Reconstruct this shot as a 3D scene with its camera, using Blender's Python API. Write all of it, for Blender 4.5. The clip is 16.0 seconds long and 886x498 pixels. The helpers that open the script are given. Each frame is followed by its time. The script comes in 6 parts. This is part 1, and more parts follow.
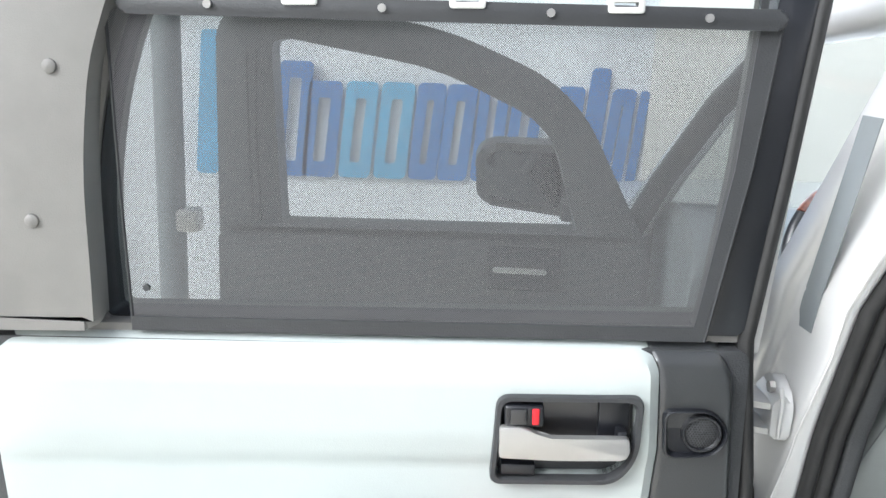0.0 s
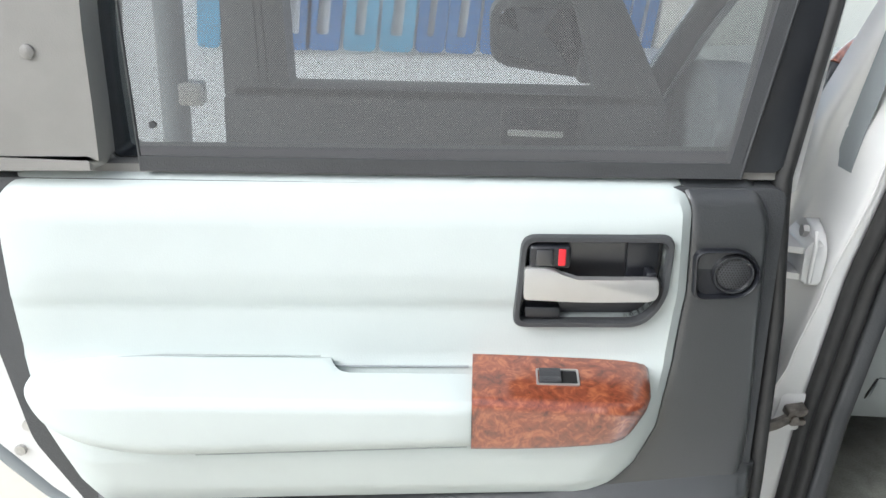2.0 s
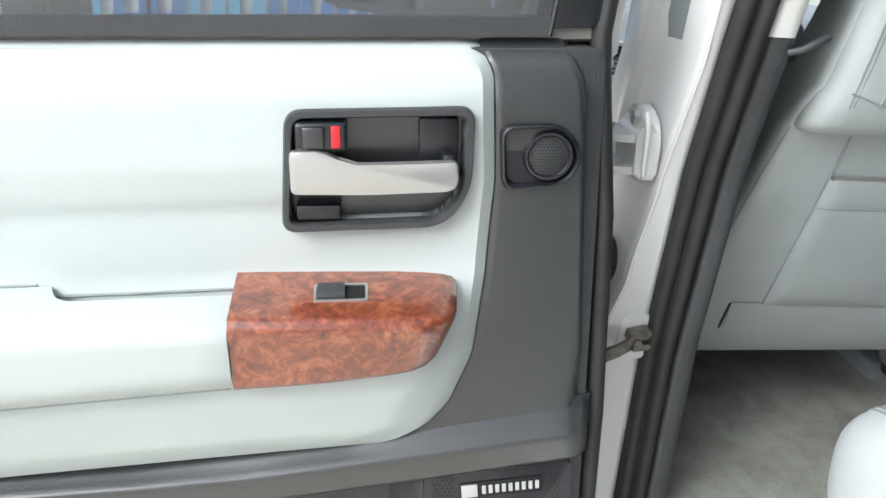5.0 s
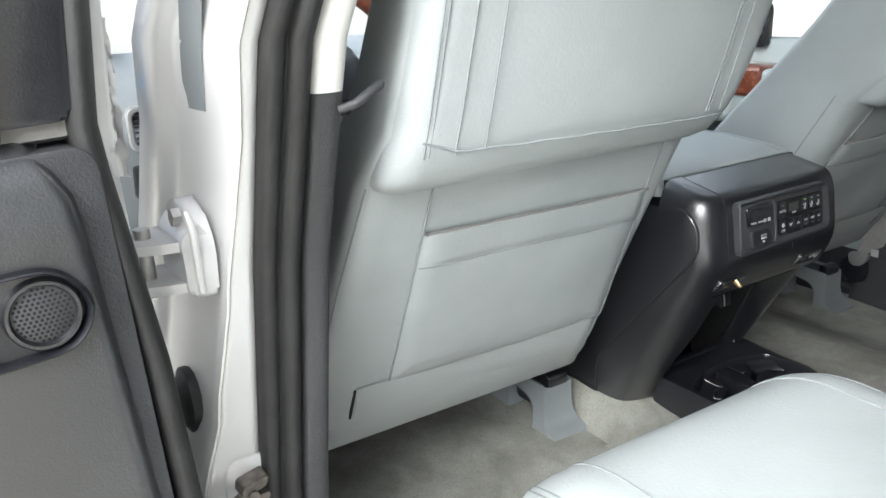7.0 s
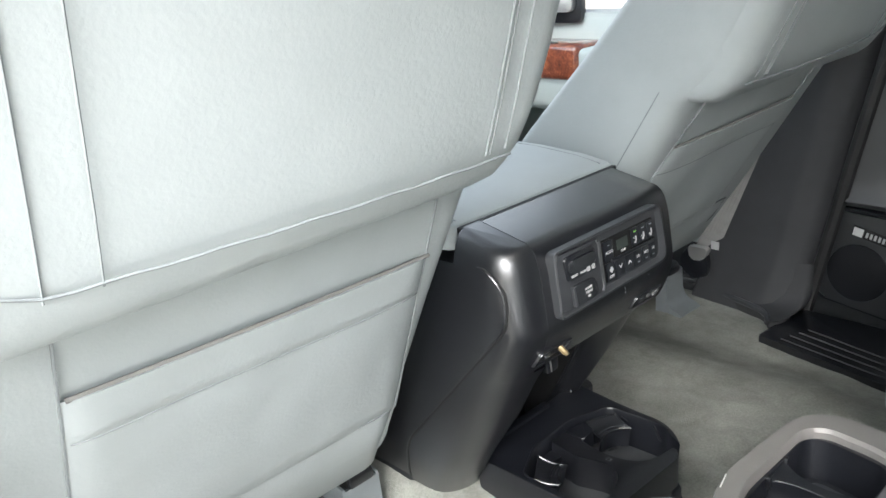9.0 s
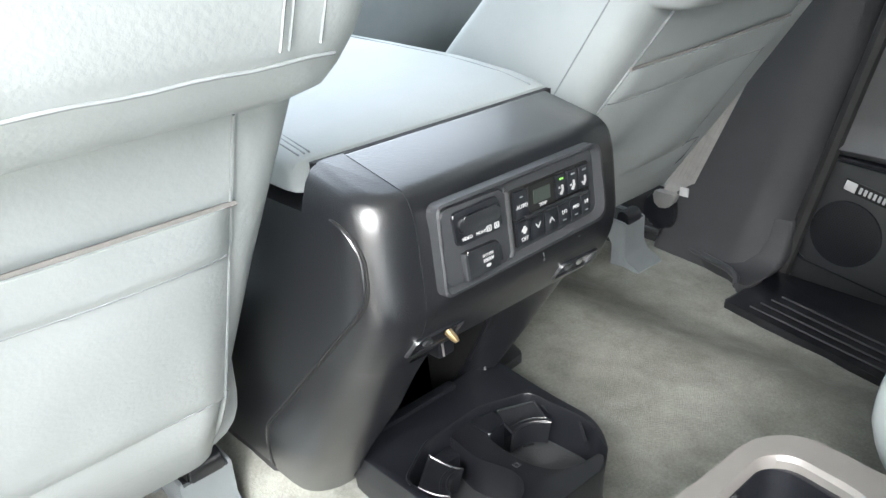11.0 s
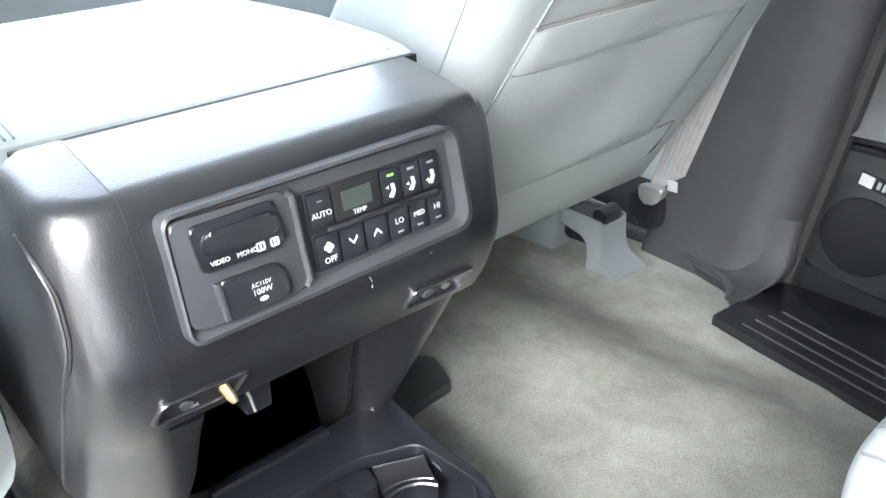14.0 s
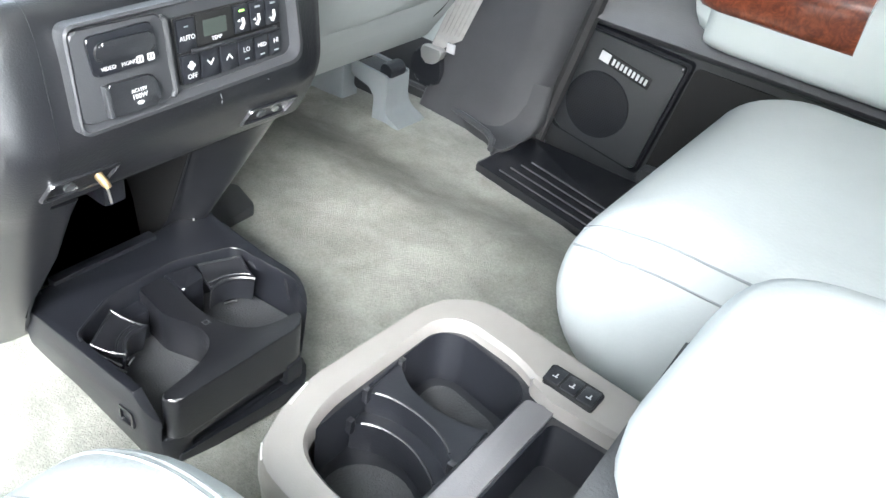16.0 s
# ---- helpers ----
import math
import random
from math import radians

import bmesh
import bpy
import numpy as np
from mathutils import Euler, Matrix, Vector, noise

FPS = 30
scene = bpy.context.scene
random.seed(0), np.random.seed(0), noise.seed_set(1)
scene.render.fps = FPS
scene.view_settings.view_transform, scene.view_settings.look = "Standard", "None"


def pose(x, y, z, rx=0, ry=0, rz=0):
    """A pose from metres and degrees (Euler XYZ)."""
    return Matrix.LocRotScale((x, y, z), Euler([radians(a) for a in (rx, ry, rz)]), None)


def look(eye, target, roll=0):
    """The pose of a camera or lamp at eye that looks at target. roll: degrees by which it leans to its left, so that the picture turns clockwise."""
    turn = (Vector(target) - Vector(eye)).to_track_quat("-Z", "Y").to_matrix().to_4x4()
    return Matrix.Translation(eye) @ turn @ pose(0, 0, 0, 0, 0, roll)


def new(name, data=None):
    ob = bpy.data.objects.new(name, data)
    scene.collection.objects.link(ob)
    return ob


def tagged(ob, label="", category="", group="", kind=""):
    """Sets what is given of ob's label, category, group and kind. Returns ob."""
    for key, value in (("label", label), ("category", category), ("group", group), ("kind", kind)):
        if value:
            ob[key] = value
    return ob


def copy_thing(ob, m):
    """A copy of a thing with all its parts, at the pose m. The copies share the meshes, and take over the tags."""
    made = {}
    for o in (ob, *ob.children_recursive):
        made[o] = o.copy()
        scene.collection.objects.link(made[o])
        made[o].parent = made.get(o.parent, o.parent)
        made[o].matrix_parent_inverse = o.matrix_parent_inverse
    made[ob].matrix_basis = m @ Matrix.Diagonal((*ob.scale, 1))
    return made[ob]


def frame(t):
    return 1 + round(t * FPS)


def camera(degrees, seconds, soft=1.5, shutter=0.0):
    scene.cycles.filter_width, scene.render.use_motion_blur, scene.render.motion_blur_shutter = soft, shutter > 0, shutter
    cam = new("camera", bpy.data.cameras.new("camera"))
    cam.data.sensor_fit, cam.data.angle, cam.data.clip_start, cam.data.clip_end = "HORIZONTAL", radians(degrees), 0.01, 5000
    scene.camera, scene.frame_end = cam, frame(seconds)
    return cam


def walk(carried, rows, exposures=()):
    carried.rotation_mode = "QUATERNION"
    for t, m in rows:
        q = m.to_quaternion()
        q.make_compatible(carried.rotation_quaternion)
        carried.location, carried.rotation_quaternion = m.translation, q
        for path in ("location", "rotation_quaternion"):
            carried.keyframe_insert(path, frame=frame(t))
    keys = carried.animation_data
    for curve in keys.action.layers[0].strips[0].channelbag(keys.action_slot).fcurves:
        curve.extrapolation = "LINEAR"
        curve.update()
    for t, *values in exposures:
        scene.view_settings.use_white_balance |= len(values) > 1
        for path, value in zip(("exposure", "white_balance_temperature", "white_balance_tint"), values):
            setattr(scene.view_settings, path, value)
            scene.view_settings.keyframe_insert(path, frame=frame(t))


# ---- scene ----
cam = camera(55.6, 16.0, soft=1.5)
PATH = [
    (0, (-1.377, -1.148, 1.609), (-1.428, 0.791, 1.122), 2.6),
    (0.5, (-1.382, -1.146, 1.589), (-1.425, 0.783, 1.065), 2.8),
    (1, (-1.387, -1.14, 1.57), (-1.43, 0.772, 0.982), 2.8),
    (1.5, (-1.389, -1.126, 1.548), (-1.434, 0.759, 0.881), 2.3),
    (2, (-1.396, -1.119, 1.532), (-1.446, 0.739, 0.794), 2.3),
    (2.5, (-1.4, -1.128, 1.514), (-1.444, 0.712, 0.731), 2.5),
    (3, (-1.382, -1.123, 1.49), (-1.484, 0.684, 0.637), 2.5),
    (3.2, (-1.371, -1.111, 1.485), (-1.508, 0.674, 0.593), 1.9),
    (5.3, (-1.244, -0.931, 1.329), (-0.877, 0.916, 0.655), 2.5),
    (5.5, (-1.239, -0.902, 1.338), (-0.75, 0.92, 0.671), 2.1),
    (6, (-1.229, -0.841, 1.34), (-0.467, 0.903, 0.724), 0.1),
    (6.5, (-1.189, -0.798, 1.344), (-0.207, 0.84, 0.752), -0.7),
    (7, (-1.117, -0.752, 1.341), (-0.097, 0.855, 0.725), -2.5),
    (7.5, (-1.014, -0.7, 1.35), (0.034, 0.882, 0.72), -3.4),
    (8, (-0.904, -0.661, 1.346), (0.179, 0.887, 0.691), -4.9),
    (8.5, (-0.843, -0.626, 1.346), (0.283, 0.886, 0.676), -4.7),
    (9, (-0.807, -0.555, 1.348), (0.459, 0.828, 0.651), -5.2),
    (9.5, (-0.765, -0.509, 1.34), (0.609, 0.759, 0.628), -6.5),
    (9.7, (-0.741, -0.499, 1.331), (0.629, 0.75, 0.58), -6.0),
    (11.8, (-0.455, -0.406, 1.229), (0.624, 1.0, 0.302), -0.4),
    (12, (-0.431, -0.393, 1.218), (0.603, 1.03, 0.266), -0.7),
    (12.5, (-0.365, -0.383, 1.189), (0.604, 1.064, 0.206), -3.0),
    (13, (-0.325, -0.397, 1.171), (0.665, 1.017, 0.161), -4.7),
    (13.5, (-0.307, -0.398, 1.177), (0.716, 1.025, 0.213), -4.9),
    (14, (-0.305, -0.423, 1.194), (0.835, 0.96, 0.307), -3.2),
    (14.5, (-0.346, -0.451, 1.216), (0.885, 0.799, 0.256), 1.3),
    (15, (-0.387, -0.467, 1.228), (0.88, 0.689, 0.2), 3.4),
    (15.5, (-0.419, -0.481, 1.232), (0.914, 0.539, 0.144), 6.1),
    (16, (-0.447, -0.503, 1.245), (0.95, 0.356, 0.101), 9.1),
]
walk(cam, [(t, look(eye, aim, lean)) for t, eye, aim, lean in PATH], exposures=[(t, stops, kelvin, 7) for t, stops, kelvin in ((0, 0.47, 5750), (1.5, 0.35, 5800), (3.0, 0.31, 5800), (5.5, 0.5, 5800), (6.5, 0.84, 5850), (7.5, 0.86, 5900), (8, 0.72, 5900), (8.5, 1.04, 5900), (9.0, 1.28, 5900), (9.7, 1.54, 5900), (11.8, 2.27, 5900), (13.0, 2.74, 5800), (14.5, 2.78, 5750), (16, 2.9, 5750))])

# ---- light ----
world = bpy.data.worlds.new("world")
scene.world = world
world.use_nodes = True
wn = world.node_tree
sky = wn.nodes.new("ShaderNodeTexSky")
sky.sky_type, sky.sun_disc = "NISHITA", False
sky.sun_elevation, sky.sun_rotation = radians(36), radians(236)
sky.dust_density, sky.air_density, sky.ozone_density = 9.0, 0.6, 0.0
soft_sky = wn.nodes.new("ShaderNodeHueSaturation")
soft_sky.inputs["Saturation"].default_value = 0.5
wn.links.new(sky.outputs[0], soft_sky.inputs["Color"])
wn.links.new(soft_sky.outputs[0], wn.nodes["Background"].inputs[0])
wn.nodes["Background"].inputs[1].default_value = 0.15
sun = new("sun", bpy.data.lights.new("sun", "SUN"))
sun.data.energy, sun.data.angle, sun.data.color = 1.2, radians(50), (1.0, 0.98, 0.95)
sun.matrix_world = look((-6.5, -4.4, 5.7), (0, 0, 0))
# daylight through the windscreen's opening
screen_light = new("windscreen_daylight", bpy.data.lights.new("windscreen_daylight", "AREA"))
screen_light.data.shape, screen_light.data.size, screen_light.data.size_y, screen_light.data.energy = "RECTANGLE", 1.40, 0.84, 3.0
screen_light.data.color = (0.96, 0.98, 1.0)
screen_light.matrix_world = look((-0.02, 0.79, 1.395), (-0.02, 0.24, 0.555))


# ---- materials ----
def material(name, color, rough=0.5, metal=0.0, spots=0.0, spot_scale=6.0, grain=0.0, grain_scale=400.0, coat=0.0, fleck=None, rough_var=0.0, coat_rough=0.08):
    m = bpy.data.materials.new(name)
    m.use_nodes = True
    nt = m.node_tree
    b = nt.nodes["Principled BSDF"]
    b.inputs["Base Color"].default_value = (*color, 1)
    b.inputs["Roughness"].default_value, b.inputs["Metallic"].default_value = rough, metal
    b.inputs["Coat Weight"].default_value, b.inputs["Coat Roughness"].default_value = coat, coat_rough
    if coat_rough > 0.15:
        b.inputs["Coat IOR"].default_value = 1.85
    tc = nt.nodes.new("ShaderNodeTexCoord")
    if spots:
        n1 = nt.nodes.new("ShaderNodeTexNoise")
        n1.inputs["Scale"].default_value, n1.inputs["Detail"].default_value, n1.inputs["Roughness"].default_value = spot_scale, 6, 0.6
        ramp = nt.nodes.new("ShaderNodeValToRGB")
        dark = fleck or tuple(c * (1 - spots) for c in color)
        ramp.color_ramp.elements[0].position, ramp.color_ramp.elements[1].position = 0.36, 0.64
        ramp.color_ramp.elements[0].color, ramp.color_ramp.elements[1].color = (*dark, 1), (*color, 1)
        nt.links.new(tc.outputs["Object"], n1.inputs["Vector"])
        nt.links.new(n1.outputs["Fac"], ramp.inputs["Fac"])
        nt.links.new(ramp.outputs["Color"], b.inputs["Base Color"])
        if rough_var:
            mr = nt.nodes.new("ShaderNodeMapRange")
            mr.inputs["To Min"].default_value, mr.inputs["To Max"].default_value = rough - rough_var, rough + rough_var
            nt.links.new(n1.outputs["Fac"], mr.inputs["Value"])
            nt.links.new(mr.outputs["Result"], b.inputs["Roughness"])
    if grain:
        v = nt.nodes.new("ShaderNodeTexNoise")
        v.inputs["Scale"].default_value, v.inputs["Detail"].default_value = grain_scale, 3
        bump = nt.nodes.new("ShaderNodeBump")
        bump.inputs["Strength"].default_value, bump.inputs["Distance"].default_value = grain, 0.002
        nt.links.new(tc.outputs["Object"], v.inputs["Vector"])
        nt.links.new(v.outputs["Fac"], bump.inputs["Height"])
        nt.links.new(bump.outputs["Normal"], b.inputs["Normal"])
    return m


LEATHER = material("grey_leather", (0.435, 0.468, 0.468), 0.45, spots=0.07, spot_scale=9, grain=0.17, grain_scale=250, rough_var=0.05)
JOINTSHADE = material("lining_joint_shade", (0.33, 0.36, 0.35), 0.7, spots=0.1, spot_scale=60)
SEAM = material("seam_shadow", (0.29, 0.31, 0.315), 0.8, spots=0.1, spot_scale=80)
VINYL = material("pale_vinyl", (0.50, 0.545, 0.53), 0.5, spots=0.04, spot_scale=7, grain=0.15, grain_scale=500, rough_var=0.05)
BLACK = material("black_grained_plastic", (0.010, 0.011, 0.0145), 0.38, spots=0.25, spot_scale=14, grain=0.14, grain_scale=620, rough_var=0.06, coat=0.25, coat_rough=0.2)
SATIN = material("black_satin_plastic", (0.009, 0.0095, 0.0120), 0.38, spots=0.2, spot_scale=10, grain=0.25, grain_scale=700, coat=0.8, rough_var=0.05, coat_rough=0.27)
DARKTRIM = material("dark_post_trim", (0.029, 0.031, 0.033), 0.40, spots=0.15, spot_scale=12, grain=0.35, grain_scale=520, rough_var=0.06, coat=0.6, coat_rough=0.30)
DARKMATTE = material("dark_sill_trim", (0.032, 0.033, 0.035), 0.62, spots=0.15, spot_scale=12, grain=0.35, grain_scale=520)
GRAPHITE = material("graphite_plastic", (0.125, 0.125, 0.130), 0.5, spots=0.1, spot_scale=14, grain=0.12, grain_scale=700)
POSTTRIM = material("soft_post_trim", (0.046, 0.047, 0.050), 0.52, spots=0.15, spot_scale=12, grain=0.3, grain_scale=520)
DOORGREY = material("grey_door_lining", (0.105, 0.107, 0.110), 0.5, spots=0.12, spot_scale=9, grain=0.3, grain_scale=480)
OILY = material("oily_steel", (0.25, 0.225, 0.20), 0.35, 0.8, spots=0.5, spot_scale=60, grain=0.3, grain_scale=300)
CHAR = material("charcoal_plastic", (0.052, 0.054, 0.057), 0.43, spots=0.15, spot_scale=12, grain=0.4, grain_scale=450, rough_var=0.05)
TRIMGREY = material("dark_grey_trim", (0.235, 0.228, 0.214), 0.55, spots=0.1, spot_scale=9, grain=0.25, grain_scale=500)
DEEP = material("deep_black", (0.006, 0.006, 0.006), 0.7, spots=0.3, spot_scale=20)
RUBBER = material("rubber_seal", (0.025, 0.025, 0.025), 0.55, spots=0.3, spot_scale=30, grain=0.2, grain_scale=300)
SILVER = material("silver_paint", (0.71, 0.71, 0.70), 0.38, 0.25, spots=0.06, spot_scale=5, grain=0.03, grain_scale=900, coat=0.6)
METAL = material("zinc_metal", (0.60, 0.59, 0.57), 0.38, 0.85, spots=0.25, spot_scale=40, grain=0.15, grain_scale=200)
SATINSILVER = material("satin_silver_plastic", (0.56, 0.555, 0.54), 0.34, 0.75, spots=0.05, spot_scale=20, grain=0.08, grain_scale=800)
BRONZE = material("warm_silver_plastic", (0.285, 0.27, 0.256), 0.38, 0.35, spots=0.08, spot_scale=16, grain=0.1, grain_scale=800)
GREYPLASTIC = material("grey_plastic", (0.22, 0.24, 0.25), 0.45, spots=0.08, spot_scale=18, grain=0.2, grain_scale=600)
PANELGREY = material("graphite_panel", (0.044, 0.046, 0.050), 0.45, 0.1, spots=0.1, spot_scale=20, grain=0.15, grain_scale=900)
WHITE = material("white_trim", (0.72, 0.72, 0.69), 0.45, spots=0.04, spot_scale=10, grain=0.1, grain_scale=500)
INK = material("white_print", (0.47, 0.47, 0.47), 0.5)
RED = material("red_mark", (0.65, 0.02, 0.03), 0.4)
GREEN = material("green_lamp", (0.3, 0.75, 0.1), 0.4)
BRASS = material("brass", (0.74, 0.56, 0.32), 0.32, 1.0)
LCD = material("lcd", (0.035, 0.044, 0.038), 0.5, spots=0.1, spot_scale=30)
BELT = material("grey_webbing", (0.36, 0.355, 0.34), 0.75, spots=0.12, spot_scale=60, grain=0.5, grain_scale=700)
CONCRETE = material("pale_concrete", (0.70, 0.665, 0.57), 0.85, spots=0.12, spot_scale=1.5, grain=0.3, grain_scale=40)
BANNER = material("white_banner", (0.74, 0.76, 0.80), 0.6, spots=0.06, spot_scale=2)
BLUE = material("banner_blue", (0.05, 0.19, 0.50), 0.6, spots=0.15, spot_scale=3)
LIGHTBLUE = material("banner_light_blue", (0.12, 0.42, 0.70), 0.6, spots=0.15, spot_scale=3)
WALL = material("white_wall", (0.75, 0.74, 0.72), 0.8, spots=0.06, spot_scale=1.2, grain=0.2, grain_scale=30)
HEADLINER = material("pale_headliner", (0.76, 0.75, 0.72), 0.9, spots=0.05, spot_scale=10, grain=0.4, grain_scale=600)
# dark base colour stands for the dark surroundings the glass would reflect
MIRROR = material("dark_mirror", (0.16, 0.17, 0.19), 0.05, 1.0)


def carpet_material():
    m = material("grey_carpet", (0.36, 0.36, 0.33), 0.95, spots=0.36, spot_scale=5.5, grain=0.65, grain_scale=520, fleck=(0.22, 0.22, 0.20))
    nt = m.node_tree
    b = nt.nodes["Principled BSDF"]
    tc = [n for n in nt.nodes if n.type == "TEX_COORD"][0]
    fine = nt.nodes.new("ShaderNodeTexNoise")
    fine.inputs["Scale"].default_value, fine.inputs["Detail"].default_value = 260, 4
    big = nt.nodes.new("ShaderNodeTexNoise")
    big.inputs["Scale"].default_value, big.inputs["Detail"].default_value, big.inputs["Distortion"].default_value = 16, 5, 1.2
    mul = nt.nodes.new("ShaderNodeMix")
    mul.data_type, mul.blend_type = "RGBA", "MULTIPLY"
    mul.inputs["Factor"].default_value = 1.0
    ramp = nt.nodes.new("ShaderNodeValToRGB")
    ramp.color_ramp.elements[0].position, ramp.color_ramp.elements[1].position = 0.3, 0.7
    ramp.color_ramp.elements[0].color, ramp.color_ramp.elements[1].color = (0.68, 0.685, 0.665, 1), (1.14, 1.145, 1.12, 1)
    add = nt.nodes.new("ShaderNodeMath")
    add.operation, add.use_clamp = "MULTIPLY_ADD", True
    add.inputs[1].default_value, add.inputs[2].default_value = 0.5, 0.0
    mixf = nt.nodes.new("ShaderNodeMath")
    mixf.operation = "ADD"
    nt.links.new(tc.outputs["Object"], fine.inputs["Vector"])
    brush = nt.nodes.new("ShaderNodeMapping")
    brush.inputs["Rotation"].default_value, brush.inputs["Scale"].default_value = (0, 0, 0.75), (1.25, 0.85, 1.0)
    nt.links.new(tc.outputs["Object"], brush.inputs["Vector"])
    nt.links.new(brush.outputs["Vector"], big.inputs["Vector"])
    nt.links.new(fine.outputs["Fac"], mixf.inputs[0])
    nt.links.new(big.outputs["Fac"], mixf.inputs[1])
    nt.links.new(mixf.outputs[0], add.inputs[0])
    nt.links.new(add.outputs[0], ramp.inputs["Fac"])
    src = b.inputs["Base Color"].links[0].from_socket
    nt.links.new(src, mul.inputs["A"])
    nt.links.new(ramp.outputs["Color"], mul.inputs["B"])
    nt.links.new(mul.outputs["Result"], b.inputs["Base Color"])
    return m


def burl_material(name="burl_wood", dark=(0.080, 0.017, 0.008), mid=(0.21, 0.050, 0.021), pale=(0.38, 0.125, 0.050)):
    m = bpy.data.materials.new(name)
    m.use_nodes = True
    nt = m.node_tree
    b = nt.nodes["Principled BSDF"]
    b.inputs["Roughness"].default_value = 0.28
    b.inputs["Coat Weight"].default_value, b.inputs["Coat Roughness"].default_value = 1.0, 0.07
    b.inputs["Coat IOR"].default_value = 1.7
    tc = nt.nodes.new("ShaderNodeTexCoord")
    warp = nt.nodes.new("ShaderNodeTexNoise")
    warp.inputs["Scale"].default_value, warp.inputs["Detail"].default_value, warp.inputs["Distortion"].default_value = 22, 5, 2.6
    swirl = nt.nodes.new("ShaderNodeTexNoise")
    swirl.inputs["Scale"].default_value, swirl.inputs["Detail"].default_value, swirl.inputs["Distortion"].default_value = 48, 8, 3.5
    mix = nt.nodes.new("ShaderNodeMath")
    mix.operation = "MULTIPLY_ADD"
    mix.inputs[1].default_value = 0.55
    half = nt.nodes.new("ShaderNodeMath")
    half.operation = "MULTIPLY"
    half.inputs[1].default_value = 0.45
    ramp = nt.nodes.new("ShaderNodeValToRGB")
    e = ramp.color_ramp.elements
    e[0].position, e[0].color = 0.33, (*dark, 1)
    e[1].position, e[1].color = 0.66, (*pale, 1)
    k = e.new(0.5)
    k.color = (*mid, 1)
    nt.links.new(tc.outputs["Object"], warp.inputs["Vector"])
    nt.links.new(tc.outputs["Object"], swirl.inputs["Vector"])
    nt.links.new(swirl.outputs["Fac"], half.inputs[0])
    nt.links.new(warp.outputs["Fac"], mix.inputs[0])
    nt.links.new(half.outputs[0], mix.inputs[2])
    nt.links.new(mix.outputs[0], ramp.inputs["Fac"])
    nt.links.new(ramp.outputs["Color"], b.inputs["Base Color"])
    return m


def mesh_material():
    """Dark woven sun blind: threads with small open holes."""
    m = bpy.data.materials.new("blind_mesh")
    m.use_nodes = True
    nt = m.node_tree
    b, out = nt.nodes["Principled BSDF"], nt.nodes["Material Output"]
    b.inputs["Base Color"].default_value, b.inputs["Roughness"].default_value = (0.13, 0.13, 0.132, 1), 0.8
    tc = nt.nodes.new("ShaderNodeTexCoord")
    sep = nt.nodes.new("ShaderNodeSeparateXYZ")
    nt.links.new(tc.outputs["Object"], sep.inputs[0])
    waves = []
    for k, (ax, pitch) in enumerate((("X", 2150.0), ("Z", 2150.0))):
        mul = nt.nodes.new("ShaderNodeMath")
        mul.operation = "MULTIPLY"
        mul.inputs[1].default_value = pitch
        sn = nt.nodes.new("ShaderNodeMath")
        sn.operation = "SINE"
        nt.links.new(sep.outputs[ax], mul.inputs[0])
        nt.links.new(mul.outputs[0], sn.inputs[0])
        waves.append(sn)
    prod = nt.nodes.new("ShaderNodeMath")
    prod.operation = "MULTIPLY"
    nt.links.new(waves[0].outputs[0], prod.inputs[0])
    nt.links.new(waves[1].outputs[0], prod.inputs[1])
    hole = nt.nodes.new("ShaderNodeMath")
    hole.operation = "GREATER_THAN"
    hole.inputs[1].default_value = 0.05
    nt.links.new(prod.outputs[0], hole.inputs[0])
    tr = nt.nodes.new("ShaderNodeBsdfTransparent")
    mx = nt.nodes.new("ShaderNodeMixShader")
    nt.links.new(hole.outputs[0], mx.inputs["Fac"])
    nt.links.new(b.outputs[0], mx.inputs[1])
    nt.links.new(tr.outputs[0], mx.inputs[2])
    nt.links.new(mx.outputs[0], out.inputs[0])
    return m


def glass_material(name="window_glass", tint=(0.9, 0.93, 0.92)):
    m = bpy.data.materials.new(name)
    m.use_nodes = True
    nt = m.node_tree
    out = nt.nodes["Material Output"]
    nt.nodes.remove(nt.nodes["Principled BSDF"])
    tr, gl = nt.nodes.new("ShaderNodeBsdfTransparent"), nt.nodes.new("ShaderNodeBsdfGlossy")
    tr.inputs["Color"].default_value = (*tint, 1)
    gl.inputs["Roughness"].default_value = 0.03
    lw, pw, mx = nt.nodes.new("ShaderNodeLayerWeight"), nt.nodes.new("ShaderNodeMath"), nt.nodes.new("ShaderNodeMixShader")
    pw.operation = "POWER"
    pw.inputs[1].default_value = 4.0
    add = nt.nodes.new("ShaderNodeMath")
    add.operation, add.use_clamp = "ADD", True
    add.inputs[1].default_value = 0.03
    nt.links.new(lw.outputs["Facing"], pw.inputs[0])
    nt.links.new(pw.outputs[0], add.inputs[0])
    nt.links.new(add.outputs[0], mx.inputs[0])
    nt.links.new(tr.outputs[0], mx.inputs[1])
    nt.links.new(gl.outputs[0], mx.inputs[2])
    nt.links.new(mx.outputs[0], out.inputs[0])
    return m


CARPET = carpet_material()
BURL = burl_material()
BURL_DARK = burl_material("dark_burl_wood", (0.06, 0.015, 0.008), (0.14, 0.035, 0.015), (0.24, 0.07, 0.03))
BLIND = mesh_material()
GLASS = glass_material()
UNSEENTINT = glass_material("unseen_tinted_glass", (0.26, 0.27, 0.27))

# ---- building helpers ----
ORIGIN = {}


